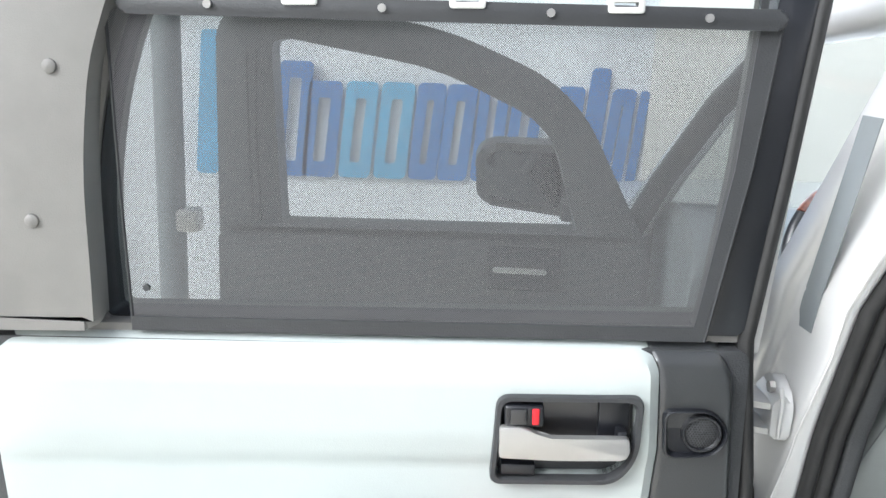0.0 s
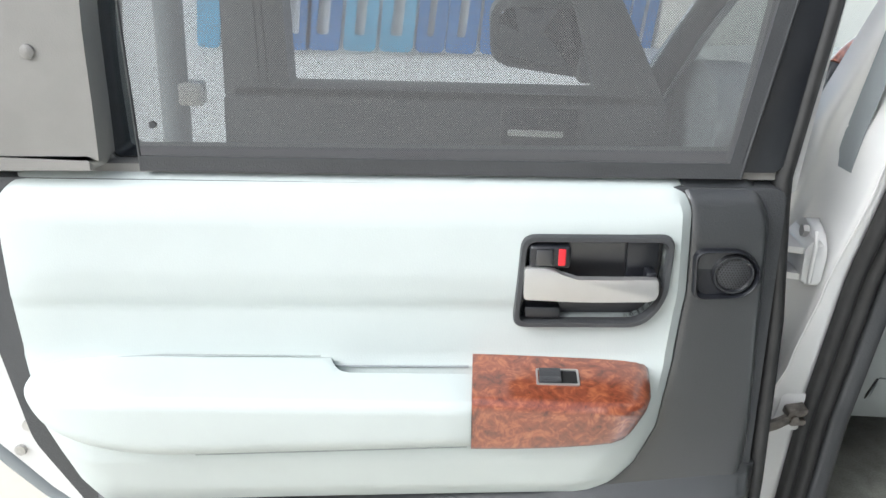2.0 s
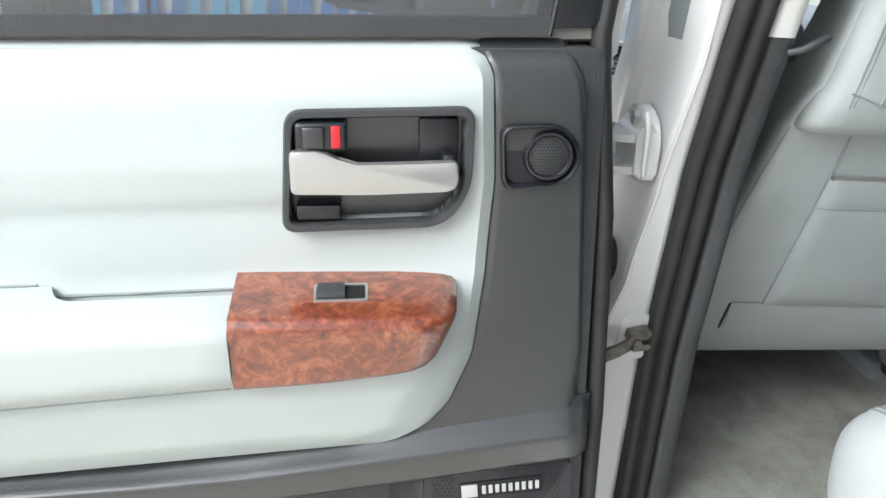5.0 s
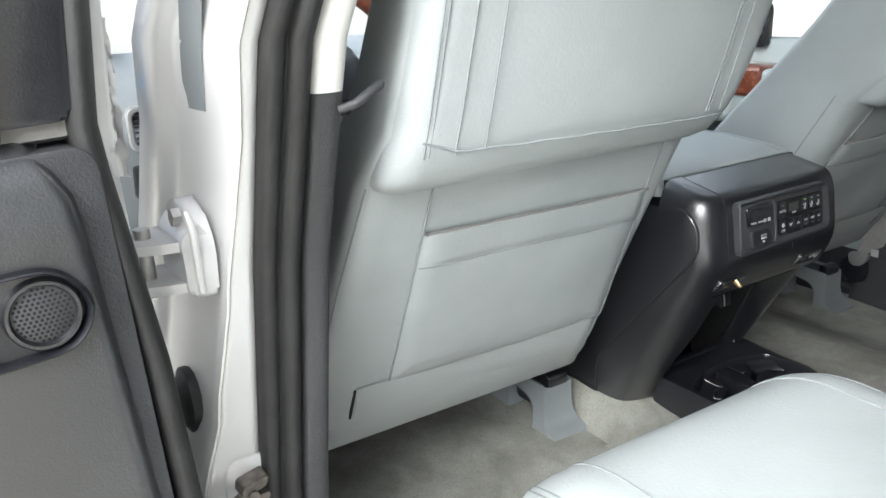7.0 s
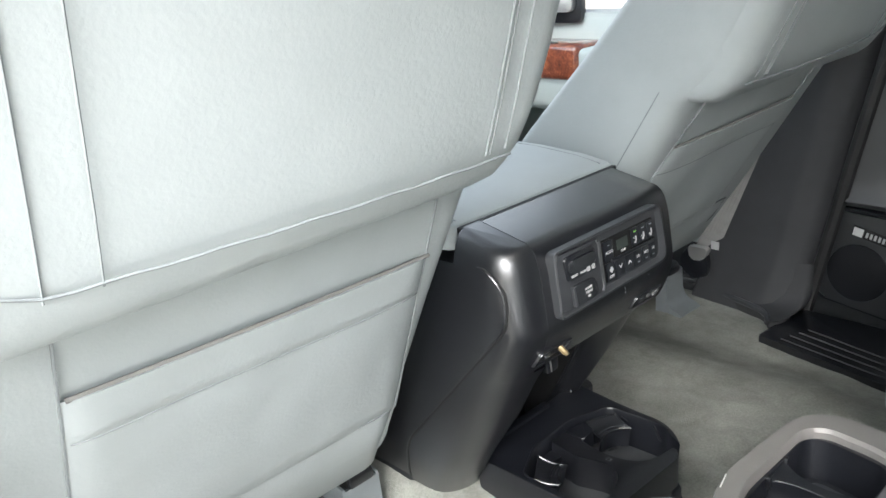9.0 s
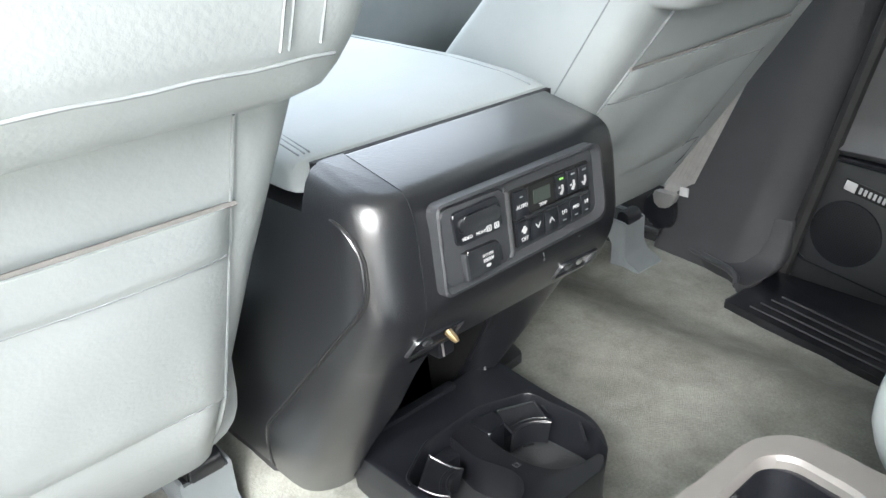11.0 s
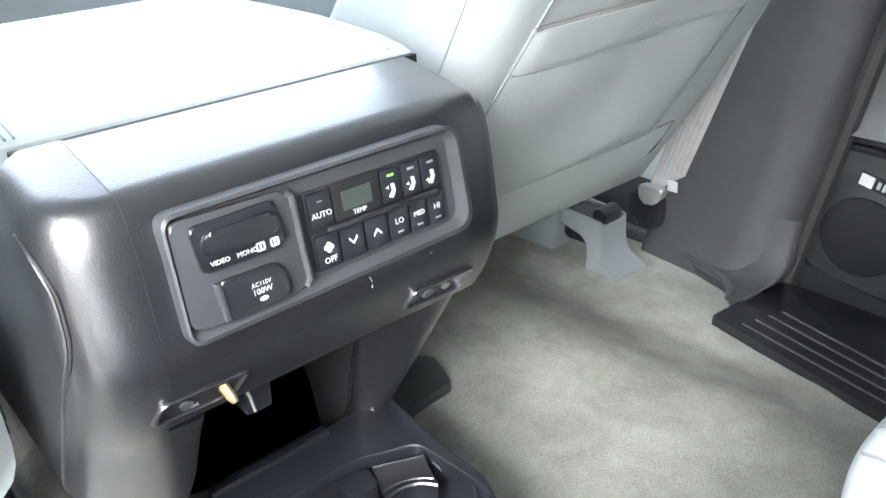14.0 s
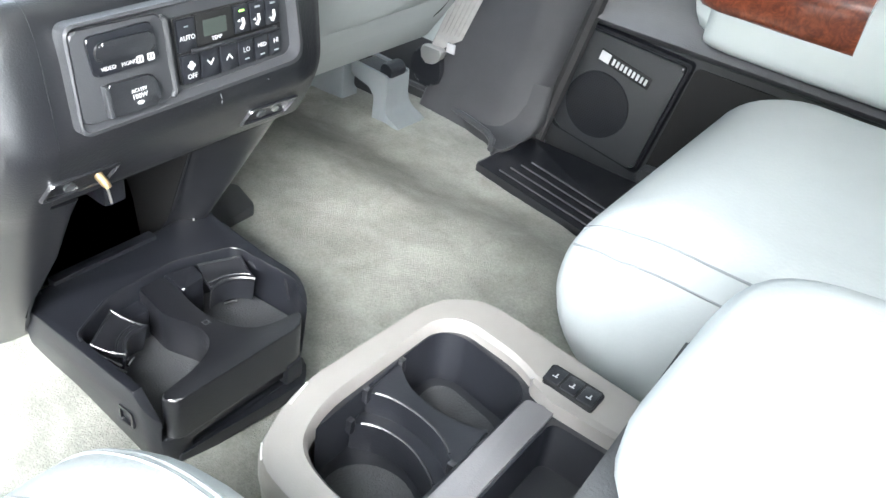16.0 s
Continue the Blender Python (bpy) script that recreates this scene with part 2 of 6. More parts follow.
def thing(name, at=(0, 0, 0), label="", category="", group="", kind=""):
    ob = new(name)
    ob.location = at
    ob.empty_display_size = 0.05
    ORIGIN[ob] = Vector(at)
    return tagged(ob, label, category, group, kind)


def part(name, bm, mat, parent=None, label="", sharp=38):
    bmesh.ops.recalc_face_normals(bm, faces=bm.faces[:])
    for f in bm.faces:
        f.smooth = True
    lim = radians(sharp)
    for e in bm.edges:
        if len(e.link_faces) == 2 and e.calc_face_angle(0) > lim:
            e.smooth = False
    base = ORIGIN.get(parent, Vector((0, 0, 0)))
    if parent is None:
        co = [v.co for v in bm.verts]
        base = Vector((sum(c.x for c in co) / len(co), sum(c.y for c in co) / len(co), min(c.z for c in co)))
    bmesh.ops.translate(bm, vec=-base, verts=bm.verts[:])
    me = bpy.data.meshes.new(name)
    bm.to_mesh(me)
    bm.free()
    me.materials.append(mat)
    ob = new(name, me)
    if parent is None:
        ob.location = base
    else:
        ob.parent = parent
    ORIGIN[ob] = base
    if label:
        ob["label"] = label
    return ob


def box(x0, x1, y0, y1, z0, z1, bev=0.004, seg=2):
    bm = bmesh.new()
    bmesh.ops.create_cube(bm, size=1)
    for v in bm.verts:
        v.co = Vector((x0 if v.co.x < 0 else x1, y0 if v.co.y < 0 else y1, z0 if v.co.z < 0 else z1))
    if bev:
        bmesh.ops.bevel(bm, geom=bm.edges[:], offset=bev, segments=seg, profile=0.5, affect="EDGES")
    return bm


def rpoly(pts, r, n=5):
    """A polygon with its corners rounded; r is one radius, or one for each corner."""
    out, k = [], len(pts)
    for i in range(k):
        p, a, b = Vector(pts[i]), Vector(pts[i - 1]), Vector(pts[(i + 1) % k])
        rr = r[i] if isinstance(r, (list, tuple)) else r
        u, v = (a - p), (b - p)
        rr = min(rr, u.length * 0.49, v.length * 0.49)
        s, e = p + u.normalized() * rr, p + v.normalized() * rr
        for j in range(n + 1):
            t = j / n
            out.append(tuple(s * (1 - t) ** 2 + p * 2 * t * (1 - t) + e * t * t))
    return out


def rect(a0, a1, b0, b1, r, n=5):
    return rpoly([(a0, b0), (a1, b0), (a1, b1), (a0, b1)], r, n)


def lift(axis, p, d):
    a, b = p
    return {"x": (d, a, b), "y": (a, d, b), "z": (a, b, d)}[axis]


def prism(pts, axis, d0, d1, bev=0.0, seg=2):
    """A polygon swept along an axis: x takes (y, z) points, y takes (x, z), z takes (x, y)."""
    bm = bmesh.new()
    lo = [bm.verts.new(lift(axis, p, d0)) for p in pts]
    hi = [bm.verts.new(lift(axis, p, d1)) for p in pts]
    caps = [bm.faces.new(lo), bm.faces.new(hi[::-1])]
    k = len(pts)
    for i in range(k):
        bm.faces.new((lo[i], lo[(i + 1) % k], hi[(i + 1) % k], hi[i]))
    if bev:
        edges = {e for f in caps for e in f.edges}
        bmesh.ops.bevel(bm, geom=list(edges), offset=bev, segments=seg, profile=0.5, affect="EDGES")
    return bm


def loft(rings, caps=True, closed=True):
    bm = bmesh.new()
    rows = [[bm.verts.new(p) for p in ring] for ring in rings]
    k = len(rows[0])
    for a, b in zip(rows, rows[1:]):
        for i in range(k if closed else k - 1):
            bm.faces.new((a[i], a[(i + 1) % k], b[(i + 1) % k], b[i]))
    if caps and closed:
        bm.faces.new(rows[0][::-1])
        bm.faces.new(rows[-1])
    return bm


def frame_ring(outer, inner, axis, d0, d1, lip=0.0):
    """A frame between two outlines of equal count, from depth d0 (visible face) to d1; lip rounds the visible face."""
    mid_o = [tuple(Vector(o) * 0.8 + Vector(i) * 0.2) for o, i in zip(outer, inner)]
    mid_i = [tuple(Vector(o) * 0.2 + Vector(i) * 0.8) for o, i in zip(outer, inner)]
    up = lip * (1 if d1 > d0 else -1)
    rings = [[lift(axis, p, d) for p in ps] for ps, d in ((outer, d1), (outer, d0 + up), (mid_o, d0), (mid_i, d0), (inner, d0 + up), (inner, d1))]
    rings.append(rings[0])
    bm = loft(rings, caps=False)
    bmesh.ops.remove_doubles(bm, verts=bm.verts[:], dist=1e-6)
    return bm


def tube(points, r, n=8, closed=False):
    """A round bar along points; r is one radius, or one for each point."""
    pts = [Vector(p) for p in points]
    rings, side = [], None
    for i, p in enumerate(pts):
        a = pts[i - 1] if i or closed else p
        b = pts[(i + 1) % len(pts)] if i < len(pts) - 1 or closed else p
        d = (b - a).normalized()
        if side is None:
            side = d.orthogonal().normalized()
        side = (side - d * side.dot(d)).normalized()
        up = d.cross(side)
        rr = r[i] if isinstance(r, (list, tuple)) else r
        rings.append([p + (side * math.cos(k * math.tau / n) + up * math.sin(k * math.tau / n)) * rr for k in range(n)])
    if closed:
        rings.append(rings[0])
    bm = loft(rings, caps=not closed)
    if closed:
        bmesh.ops.remove_doubles(bm, verts=bm.verts[:], dist=1e-7)
    return bm


def sheet(fn, nu, nv, thick=(0, 0.004, 0)):
    """A skin over u, v in 0..1 with a back at an offset."""
    bm = bmesh.new()
    t = Vector(thick)
    front = [[bm.verts.new(fn(i / nu, j / nv)) for j in range(nv + 1)] for i in range(nu + 1)]
    back = [[bm.verts.new(Vector(fn(i / nu, j / nv)) + t) for j in range(nv + 1)] for i in range(nu + 1)]
    for i in range(nu):
        for j in range(nv):
            bm.faces.new((front[i][j], front[i + 1][j], front[i + 1][j + 1], front[i][j + 1]))
            bm.faces.new((back[i][j], back[i][j + 1], back[i + 1][j + 1], back[i + 1][j]))
    for i in range(nu):
        bm.faces.new((front[i][0], back[i][0], back[i + 1][0], front[i + 1][0]))
        bm.faces.new((front[i][nv], front[i + 1][nv], back[i + 1][nv], back[i][nv]))
    for j in range(nv):
        bm.faces.new((front[0][j], front[0][j + 1], back[0][j + 1], back[0][j]))
        bm.faces.new((front[nu][j], back[nu][j], back[nu][j + 1], front[nu][j + 1]))
    return bm


def lerp(x, pts):
    """Piecewise smooth value at x through a few (x, value) stations in rising order."""
    if x <= pts[0][0]:
        return pts[0][1]
    for (a, p), (b, q) in zip(pts, pts[1:]):
        if x <= b:
            t = (x - a) / (b - a)
            t = t * t * (3 - 2 * t)
            return p + (q - p) * t
    return pts[-1][1]


def line(x, pts):
    if x <= pts[0][0]:
        return pts[0][1]
    for (a, p), (b, q) in zip(pts, pts[1:]):
        if x <= b:
            return p + (q - p) * (x - a) / (b - a)
    return pts[-1][1]


def oval(cx, cy, rx, ry, n=32):
    return [(cx + rx * math.cos(k * math.tau / n), cy + ry * math.sin(k * math.tau / n)) for k in range(n)]


def words(text, size, mat, parent, m, name="lettering", label=""):
    cu = bpy.data.curves.new(name, "FONT")
    cu.body, cu.size, cu.extrude, cu.align_x, cu.align_y = text, size, 0.0002, "CENTER", "CENTER"
    cu.resolution_u = 2
    tmp = bpy.data.objects.new(name, cu)
    scene.collection.objects.link(tmp)
    me = bpy.data.meshes.new_from_object(tmp.evaluated_get(bpy.context.evaluated_depsgraph_get()))
    bpy.data.objects.remove(tmp)
    bpy.data.curves.remove(cu)
    me.transform(m)
    me.transform(Matrix.Translation(-ORIGIN[parent]))
    me.materials.append(mat)
    ob = new(name, me)
    ob.parent = parent
    ORIGIN[ob] = ORIGIN[parent]
    if label:
        ob["label"] = label
    return ob


def cut(ob, tools, bev=0.0):
    """Cuts closed shapes out of a part, once, and drops the tools."""
    for bm in tools:
        bmesh.ops.recalc_face_normals(bm, faces=bm.faces[:])
        me = bpy.data.meshes.new("tool")
        bmesh.ops.translate(bm, vec=-ORIGIN[ob], verts=bm.verts[:])
        bm.to_mesh(me)
        bm.free()
        tool = new("tool", me)
        tool.parent = ob.parent
        mod = ob.modifiers.new("cut", "BOOLEAN")
        mod.operation, mod.solver, mod.object = "DIFFERENCE", "EXACT", tool
        bpy.context.view_layer.update()
        done = bpy.data.meshes.new_from_object(ob.evaluated_get(bpy.context.evaluated_depsgraph_get()))
        ob.modifiers.remove(mod)
        bpy.data.objects.remove(tool)
        ob.data = done
    b2 = bmesh.new()
    b2.from_mesh(ob.data)
    if bev:
        hard = [e for e in b2.edges if len(e.link_faces) == 2 and e.calc_face_angle(0) > radians(55)]
        bmesh.ops.bevel(b2, geom=hard, offset=bev, segments=2, profile=0.5, affect="EDGES", clamp_overlap=True)
    for e in b2.edges:
        e.smooth = not (len(e.link_faces) == 2 and e.calc_face_angle(0) > radians(30))
    for f in b2.faces:
        f.smooth = True
    b2.to_mesh(ob.data)
    b2.free()

# ---- setting ----
ground = tagged(part("ground", box(-60, 60, -60, 60, -0.3, 0.0, 0), CONCRETE), "pale sunlit concrete yard around the vehicle", "ground", kind="structure")
FLOOR = 0.585


def carpet_point(u, v):
    x, y = -0.80 + 1.60 * u, -1.15 + 2.2 * v
    z = FLOOR + 0.005 * noise.noise((x * 7, y * 7, 0)) + 0.0025 * noise.noise((x * 25, y * 25, 3))
    z -= lerp(x, [(0.40, 0.0), (0.60, 0.042)])
    # tunnel under the console, steep beside the seat rail
    edge = line(y, [(0.02, -0.30), (0.16, -0.226)])
    z += 0.062 * line(x, [(edge, 0.0), (edge + 0.03, 0.82), (-0.175, 1.0), (-0.13, 1.0), (0.05, 0.0)]) * line(y, [(-0.40, 0.15), (-0.07, 0.42), (0.0, 0.66), (0.14, 1.0)])
    return (x, y, z)


floor = tagged(part("floor", sheet(carpet_point, 180, 120, (0, 0, -0.03)), CARPET), "worn grey carpet covering the cabin floor, brushed and stained", "carpet", kind="structure")


# ---- car body ----
def pillar_rear(z):
    """Rear face of the door post at a height."""
    return line(z, [(0.5, 0.0), (0.85, -0.02), (1.1, -0.05), (1.255, -0.105), (1.35, -0.14), (1.75, -0.30)])


body = thing("car_body", (0, 0.3, 0.0), "silver painted car body shell with open side doors", "car body")
part("roof_skin", prism(rect(-0.80, 0.71, -2.4, 0.35, 0.08), "z", 1.70, 1.74, 0.01), SILVER, body)
part("headliner", prism(rect(-0.79, 0.70, -2.38, 0.33, 0.08), "z", 1.65, 1.69, 0.008), HEADLINER, body, "pale woven headliner")
part("floor_pan", box(-0.86, 0.80, -2.4, 2.0, 0.40, 0.50, 0.02), SILVER, body)
part("rocker", box(-0.955, -0.80, -1.15, 1.15, 0.36, 0.52, 0.03, 3), SILVER, body)
part("rocker", box(0.70, 0.93, -1.15, 1.15, 0.36, 0.498, 0.03, 3), SILVER, body)
part("quarter_panel", prism(rpoly([(-2.5, 0.45), (-1.22, 0.45), (-1.12, 0.8), (-1.10, 1.22), (-1.32, 1.70), (-2.5, 1.70)], 0.05), "x", -0.95, -0.80, 0.02), SILVER, body)
part("quarter_panel", prism(rpoly([(-2.5, 0.45), (-1.22, 0.45), (-1.12, 0.8), (-1.10, 1.22), (-1.32, 1.70), (-2.5, 1.70)], 0.05), "x", 0.72, 0.90, 0.02), SILVER, body)
part("tailgate", box(-0.93, 0.88, -2.55, -2.48, 0.45, 1.2, 0.03), SILVER, body)
part("firewall", box(-0.93, 0.85, 1.22, 1.30, 0.42, 1.12, 0.02), CHAR, body)
part("bonnet", sheet(lambda u, v: (-0.92 + 1.75 * u, 1.28 + 1.1 * v, 1.14 - 0.10 * v * v + 0.05 * math.sin(math.pi * u)), 12, 8, (0, 0, -0.03)), SILVER, body)
for side, x0 in ((-1, -0.90), (1, 0.81)):
    fender = part("fender", prism(rpoly([(1.22, 0.45), (2.4, 0.5), (2.4, 1.02), (1.25, 1.13)], 0.08), "x", x0 - 0.03, x0 + 0.03, 0.012), SILVER, body)
    part("windscreen_post", tube([(x0 * 0.99, 1.26, 1.10), (x0 * 0.95, 1.02, 1.30), (x0 * 0.92, 0.70, 1.52), (x0 * 0.90, 0.40, 1.66)], [0.05, 0.042, 0.04, 0.04], 12), SILVER, body)
    part("post_weatherstrip", tube([(x0 * 1.02, 1.20, 1.08), (x0 * 0.985, 0.965, 1.29), (x0 * 0.955, 0.655, 1.50), (x0 * 0.93, 0.38, 1.635)], [0.034, 0.03, 0.028, 0.026], 10), RUBBER, body)
    part("roof_rail", tube([(x0 * 0.90, 0.40, 1.66), (x0 * 0.90, -0.3, 1.705), (x0 * 0.90, -1.3, 1.71), (x0 * 0.90, -2.4, 1.68)], 0.042, 12), SILVER, body)
windscreen = part("windscreen", sheet(lambda u, v: (-0.86 + 0.09 * v + (1.63 - 0.18 * v) * u, 1.24 - 0.84 * v, 1.12 + 0.55 * v), 10, 10, (0, 0.004, 0.004)), GLASS, body, "clear raked windscreen")
windscreen.visible_shadow = False
# unseen panes; the dark tint is added to cut light from the right
for name, y0, y1, pane in (("quarter_glass", -2.40, -1.10, UNSEENTINT), ("rear_door_glass", -1.08, 0.10, UNSEENTINT), ("front_door_glass", 0.14, 1.10, GLASS)):
    part(name, sheet(lambda u, v: (0.845 - 0.115 * v, y0 + (y1 - y0) * u - (0.16 if y1 > 0 else 0.0) * v, 1.20 + 0.50 * v), 2, 4, (0.005, 0, 0)), pane, body, "unseen dark tinted side glass that cuts the light" if pane == UNSEENTINT else "clear side glass")
# unseen as well, tinted to hold back light from behind
part("tailgate_glass", sheet(lambda u, v: (-0.86 + 1.66 * u, -2.52 + 0.10 * v, 1.19 + 0.50 * v), 4, 4, (0, -0.005, 0)), UNSEENTINT, body, "unseen dark tinted tailgate glass that cuts the light")

# left door post
post = thing("door_post", (-0.89, 0.0, 0.5), "silver painted door post with black rubber seal", "door post")


def post_ring(z, pts):
    y0 = pillar_rear(z)
    x0 = line(z, [(0.5, -0.014), (0.85, -0.010), (1.1, 0.0), (1.3, 0.0), (1.75, 0.10)])
    return [(x + x0, y0 + y, z) for x, y in pts]


ZS = [0.42, 0.55, 0.7, 0.85, 0.95, 1.03, 1.1, 1.15, 1.2, 1.255, 1.3, 1.35, 1.45, 1.6, 1.70]


def flange_edge(z):
    """Outer edge of the flat rear flange of the post."""
    return lerp(z, [(0.5, -0.950), (0.80, -0.943), (0.88, -0.935), (0.945, -0.919), (1.09, -0.904), (1.15, -0.899), (1.225, -0.894), (1.30, -0.897), (1.75, -0.905)])


def skin_ring(z):
    e = flange_edge(z)
    return post_ring(z, rpoly([(-0.872, 0.004), (-0.880, -0.004), (e + 0.005, -0.004), (e, 0.004), (e - 0.006, 0.05), (e - 0.014, 0.105), (e - 0.030, 0.112), (e - 0.034, 0.125), (e - 0.034, 0.17), (e - 0.015, 0.19), (-0.85, 0.19), (-0.85, 0.02)], [0.005, 0.005, 0.006, 0.006, 0.02, 0.006, 0.006, 0.006, 0.01, 0.01, 0.01, 0.01], 4))


SKZ = [0.42, 0.55, 0.65, 0.74, 0.80, 0.84, 0.88, 0.91, 0.945, 0.98, 1.02, 1.06, 1.09, 1.12, 1.15, 1.19, 1.225, 1.26, 1.30, 1.35, 1.45, 1.6, 1.70]
part("post_skin", loft([skin_ring(z) for z in SKZ]), SILVER, post)
part("weld_seam", tube([post_ring(z, [(flange_edge(z) + 0.003, -0.0045)])[0] for z in SKZ[1:]], 0.0022, 6), SILVER, post)
SEALP = [(-0.876, 0.006), (-0.876, -0.010), (-0.870, -0.017), (-0.860, -0.016), (-0.856, -0.008), (-0.853, -0.016), (-0.845, -0.021), (-0.836, -0.016), (-0.832, 0.0), (-0.835, 0.02), (-0.87, 0.02)]
part("rubber_seal", loft([post_ring(z, rpoly(SEALP, 0.005, 3)) for z in ZS]), RUBBER, post, "black double-lipped rubber door seal")
TRIMP = [(-0.8325, 0.0), (-0.828, -0.010), (-0.811, -0.012), (-0.802, -0.008), (-0.797, 0.02), (-0.79, 0.08), (-0.83, 0.08)]
part("lower_trim", loft([post_ring(z, rpoly(TRIMP, 0.005, 3)) for z in ZS if z < 1.21] + [post_ring(1.254, rpoly(TRIMP, 0.005, 3))]), CHAR, post, "charcoal lower post trim")
part("upper_trim", loft([post_ring(z, [(x - 0.001, y * 1.05 - 0.001) for x, y in rpoly(TRIMP, 0.005, 3)]) for z in (1.2545, 1.26, 1.3, 1.35, 1.45, 1.6, 1.70)]), WHITE, post, "off-white upper post trim")


def inner_ring(z):
    b = lerp(z, [(0.95, -0.776), (1.16, -0.738)])
    return post_ring(z, rpoly([(-0.798, 0.022), (-0.786, 0.05), (b, 0.17), (b + line(z, [(1.08, 0.06), (1.2, 0.12)]), 0.40), (-0.82, 0.40)], 0.006, 3))


part("inner_trim", loft([inner_ring(z) for z in ZS if z > 0.5]), TRIMGREY, post, "mid grey inner post trim")
part("hook", tube([(-0.808, -0.112, 1.239), (-0.796, -0.119, 1.243), (-0.783, -0.119, 1.250), (-0.770, -0.117, 1.2565), (-0.767, -0.116, 1.258)], [0.0038, 0.0042, 0.0044, 0.0046, 0.0026], 12), CHAR, post, "grey plastic belt guide hook")
part("trim_slot", tube([(-0.776, -0.035, 1.228), (-0.760, -0.032, 1.228)], 0.0075, 10), DEEP, post)
# hinge, wiring boot, check strap on the post
hinge = part("hinge", prism(rpoly([(-0.048, 1.078), (0.045, 1.070), (0.050, 1.12), (0.015, 1.160), (-0.022, 1.164), (-0.052, 1.13)], [0.008, 0.01, 0.02, 0.02, 0.02, 0.015]), "x", -0.926, -0.908, 0.005, 3), SILVER, post, "silver painted steel door hinge")
part("hinge_web", prism(rpoly([(-0.934, 1.082), (-0.912, 1.082), (-0.910, 1.134), (-0.922, 1.150), (-0.936, 1.132)], 0.005), "y", -0.046, 0.030, 0.004, 3), SILVER, hinge)
for z in (1.084, 1.122):
    part("hinge_plate", prism(rpoly([(-0.918, -0.042), (-0.950, -0.036), (-0.986, -0.020), (-0.986, 0.022), (-0.950, 0.030), (-0.918, 0.030)], 0.012), "z", z, z + 0.009, 0.002), SILVER, hinge)
part("hinge_pin", tube([(-0.958, -0.004, 1.076), (-0.958, -0.004, 1.140)], 0.0075, 12), METAL, hinge)
part("hinge_rib", tube([(-0.929, -0.050, 1.160), (-0.927, -0.056, 1.140), (-0.926, -0.054, 1.115), (-0.924, -0.050, 1.086)], 0.0035, 8), SILVER, hinge)
part("hinge_leaf", prism(rpoly([(-0.026, 1.06), (0.045, 1.06), (0.048, 1.18), (0.020, 1.262), (-0.012, 1.250), (-0.030, 1.15)], 0.015), "x", -0.990, -0.972, 0.005, 3), SILVER, hinge)
for y, z in ((0.012, 1.104), (-0.016, 1.148)):
    part("bolt", tube([(-0.926, y, z), (-0.934, y, z)], 0.009, 6), METAL, hinge)
boot = part("wiring_boot", loft([[(-0.924 - d, 0.022 + dy + r * math.cos(k * math.tau / 16), 0.952 + dz + 1.2 * r * math.sin(k * math.tau / 16)) for k in range(16)] for d, dy, dz, r in ((0.0, 0, 0, 0.029), (0.012, 0, 0, 0.029), (0.015, 0, 0, 0.023), (0.019, 0, 0, 0.020), (0.026, 0.0, -0.002, 0.014), (0.036, 0.002, -0.012, 0.0135))]), RUBBER, post, "black rubber wiring boot with corrugated hose")
part("hose", tube([(-0.956, 0.024, 0.942), (-0.972, 0.032, 0.915), (-0.978, 0.036, 0.85), (-0.982, 0.036, 0.78), (-0.984, 0.036, 0.70)], 0.0135, 12), RUBBER, boot)
for k in range(13):
    z = 0.898 - 0.0145 * k
    part("hose_rib", tube([(-0.971 - 0.001 * k, 0.036, z), (-0.9713 - 0.001 * k, 0.036, z - 0.006)], 0.0172, 12), RUBBER, boot)
strap = part("check_strap", loft([[(x, y + dy, z + dz) for dy, dz in ((-0.004, -0.008), (0.004, -0.008), (0.004, 0.008), (-0.004, 0.008))] for x, y, z in ((-0.896, -0.042, 0.872), (-0.925, -0.048, 0.858), (-0.955, -0.050, 0.846), (-1.0, -0.052, 0.836))]), OILY, post, "oily steel door check strap")
clevis = part("strap_bracket", prism(rpoly([(-0.914, 0.868), (-0.887, 0.876), (-0.885, 0.886), (-0.912, 0.880)], 0.003), "y", -0.052, -0.02, 0.002), OILY, post)
part("bracket_jaw", prism(rpoly([(-0.908, 0.857), (-0.886, 0.860), (-0.886, 0.868), (-0.908, 0.866)], 0.002), "y", -0.052, -0.02, 0.002), OILY, clevis)
part("clevis_pin", tube([(-0.903, -0.056, 0.870), (-0.903, -0.02, 0.870)], 0.0055, 10), OILY, clevis)
part("strap_dimple", prism(rpoly([(-0.925, 0.835), (-0.880, 0.838), (-0.880, 0.90), (-0.918, 0.90)], 0.008), "y", -0.030, -0.0215, 0.003), SILVER, clevis)
part("decal", sheet(lambda u, v: (flange_edge(1.242 + 0.30 * v) - 0.0075 - 0.0045 * u, pillar_rear(1.242 + 0.30 * v) + 0.05 + 0.042 * u, 1.242 + 0.30 * v), 4, 24, (0.0012, 0, 0)), GREYPLASTIC, post, "grey anti-chip film strip")
part("crumpled_flange", sheet(lambda u, v: (-0.952 - 0.02 * u + 0.006 * noise.noise((u * 3, v * 9, 2)), 0.03 + 0.03 * u + 0.012 * noise.noise((u * 4, v * 10, 5)), 1.18 + 0.14 * v), 8, 24, (0, 0.003, 0)), SILVER, post)

# right post trim, sill and belt
rpost = thing("door_post", (0.78, 0.2, 0.5), "dark charcoal trimmed door post with a seat belt", "door post")


def post_lean(z):
    return line(z, [(0.5, 0.02), (0.67, -0.015), (0.9, -0.062), (1.15, -0.115), (1.8, -0.30)])


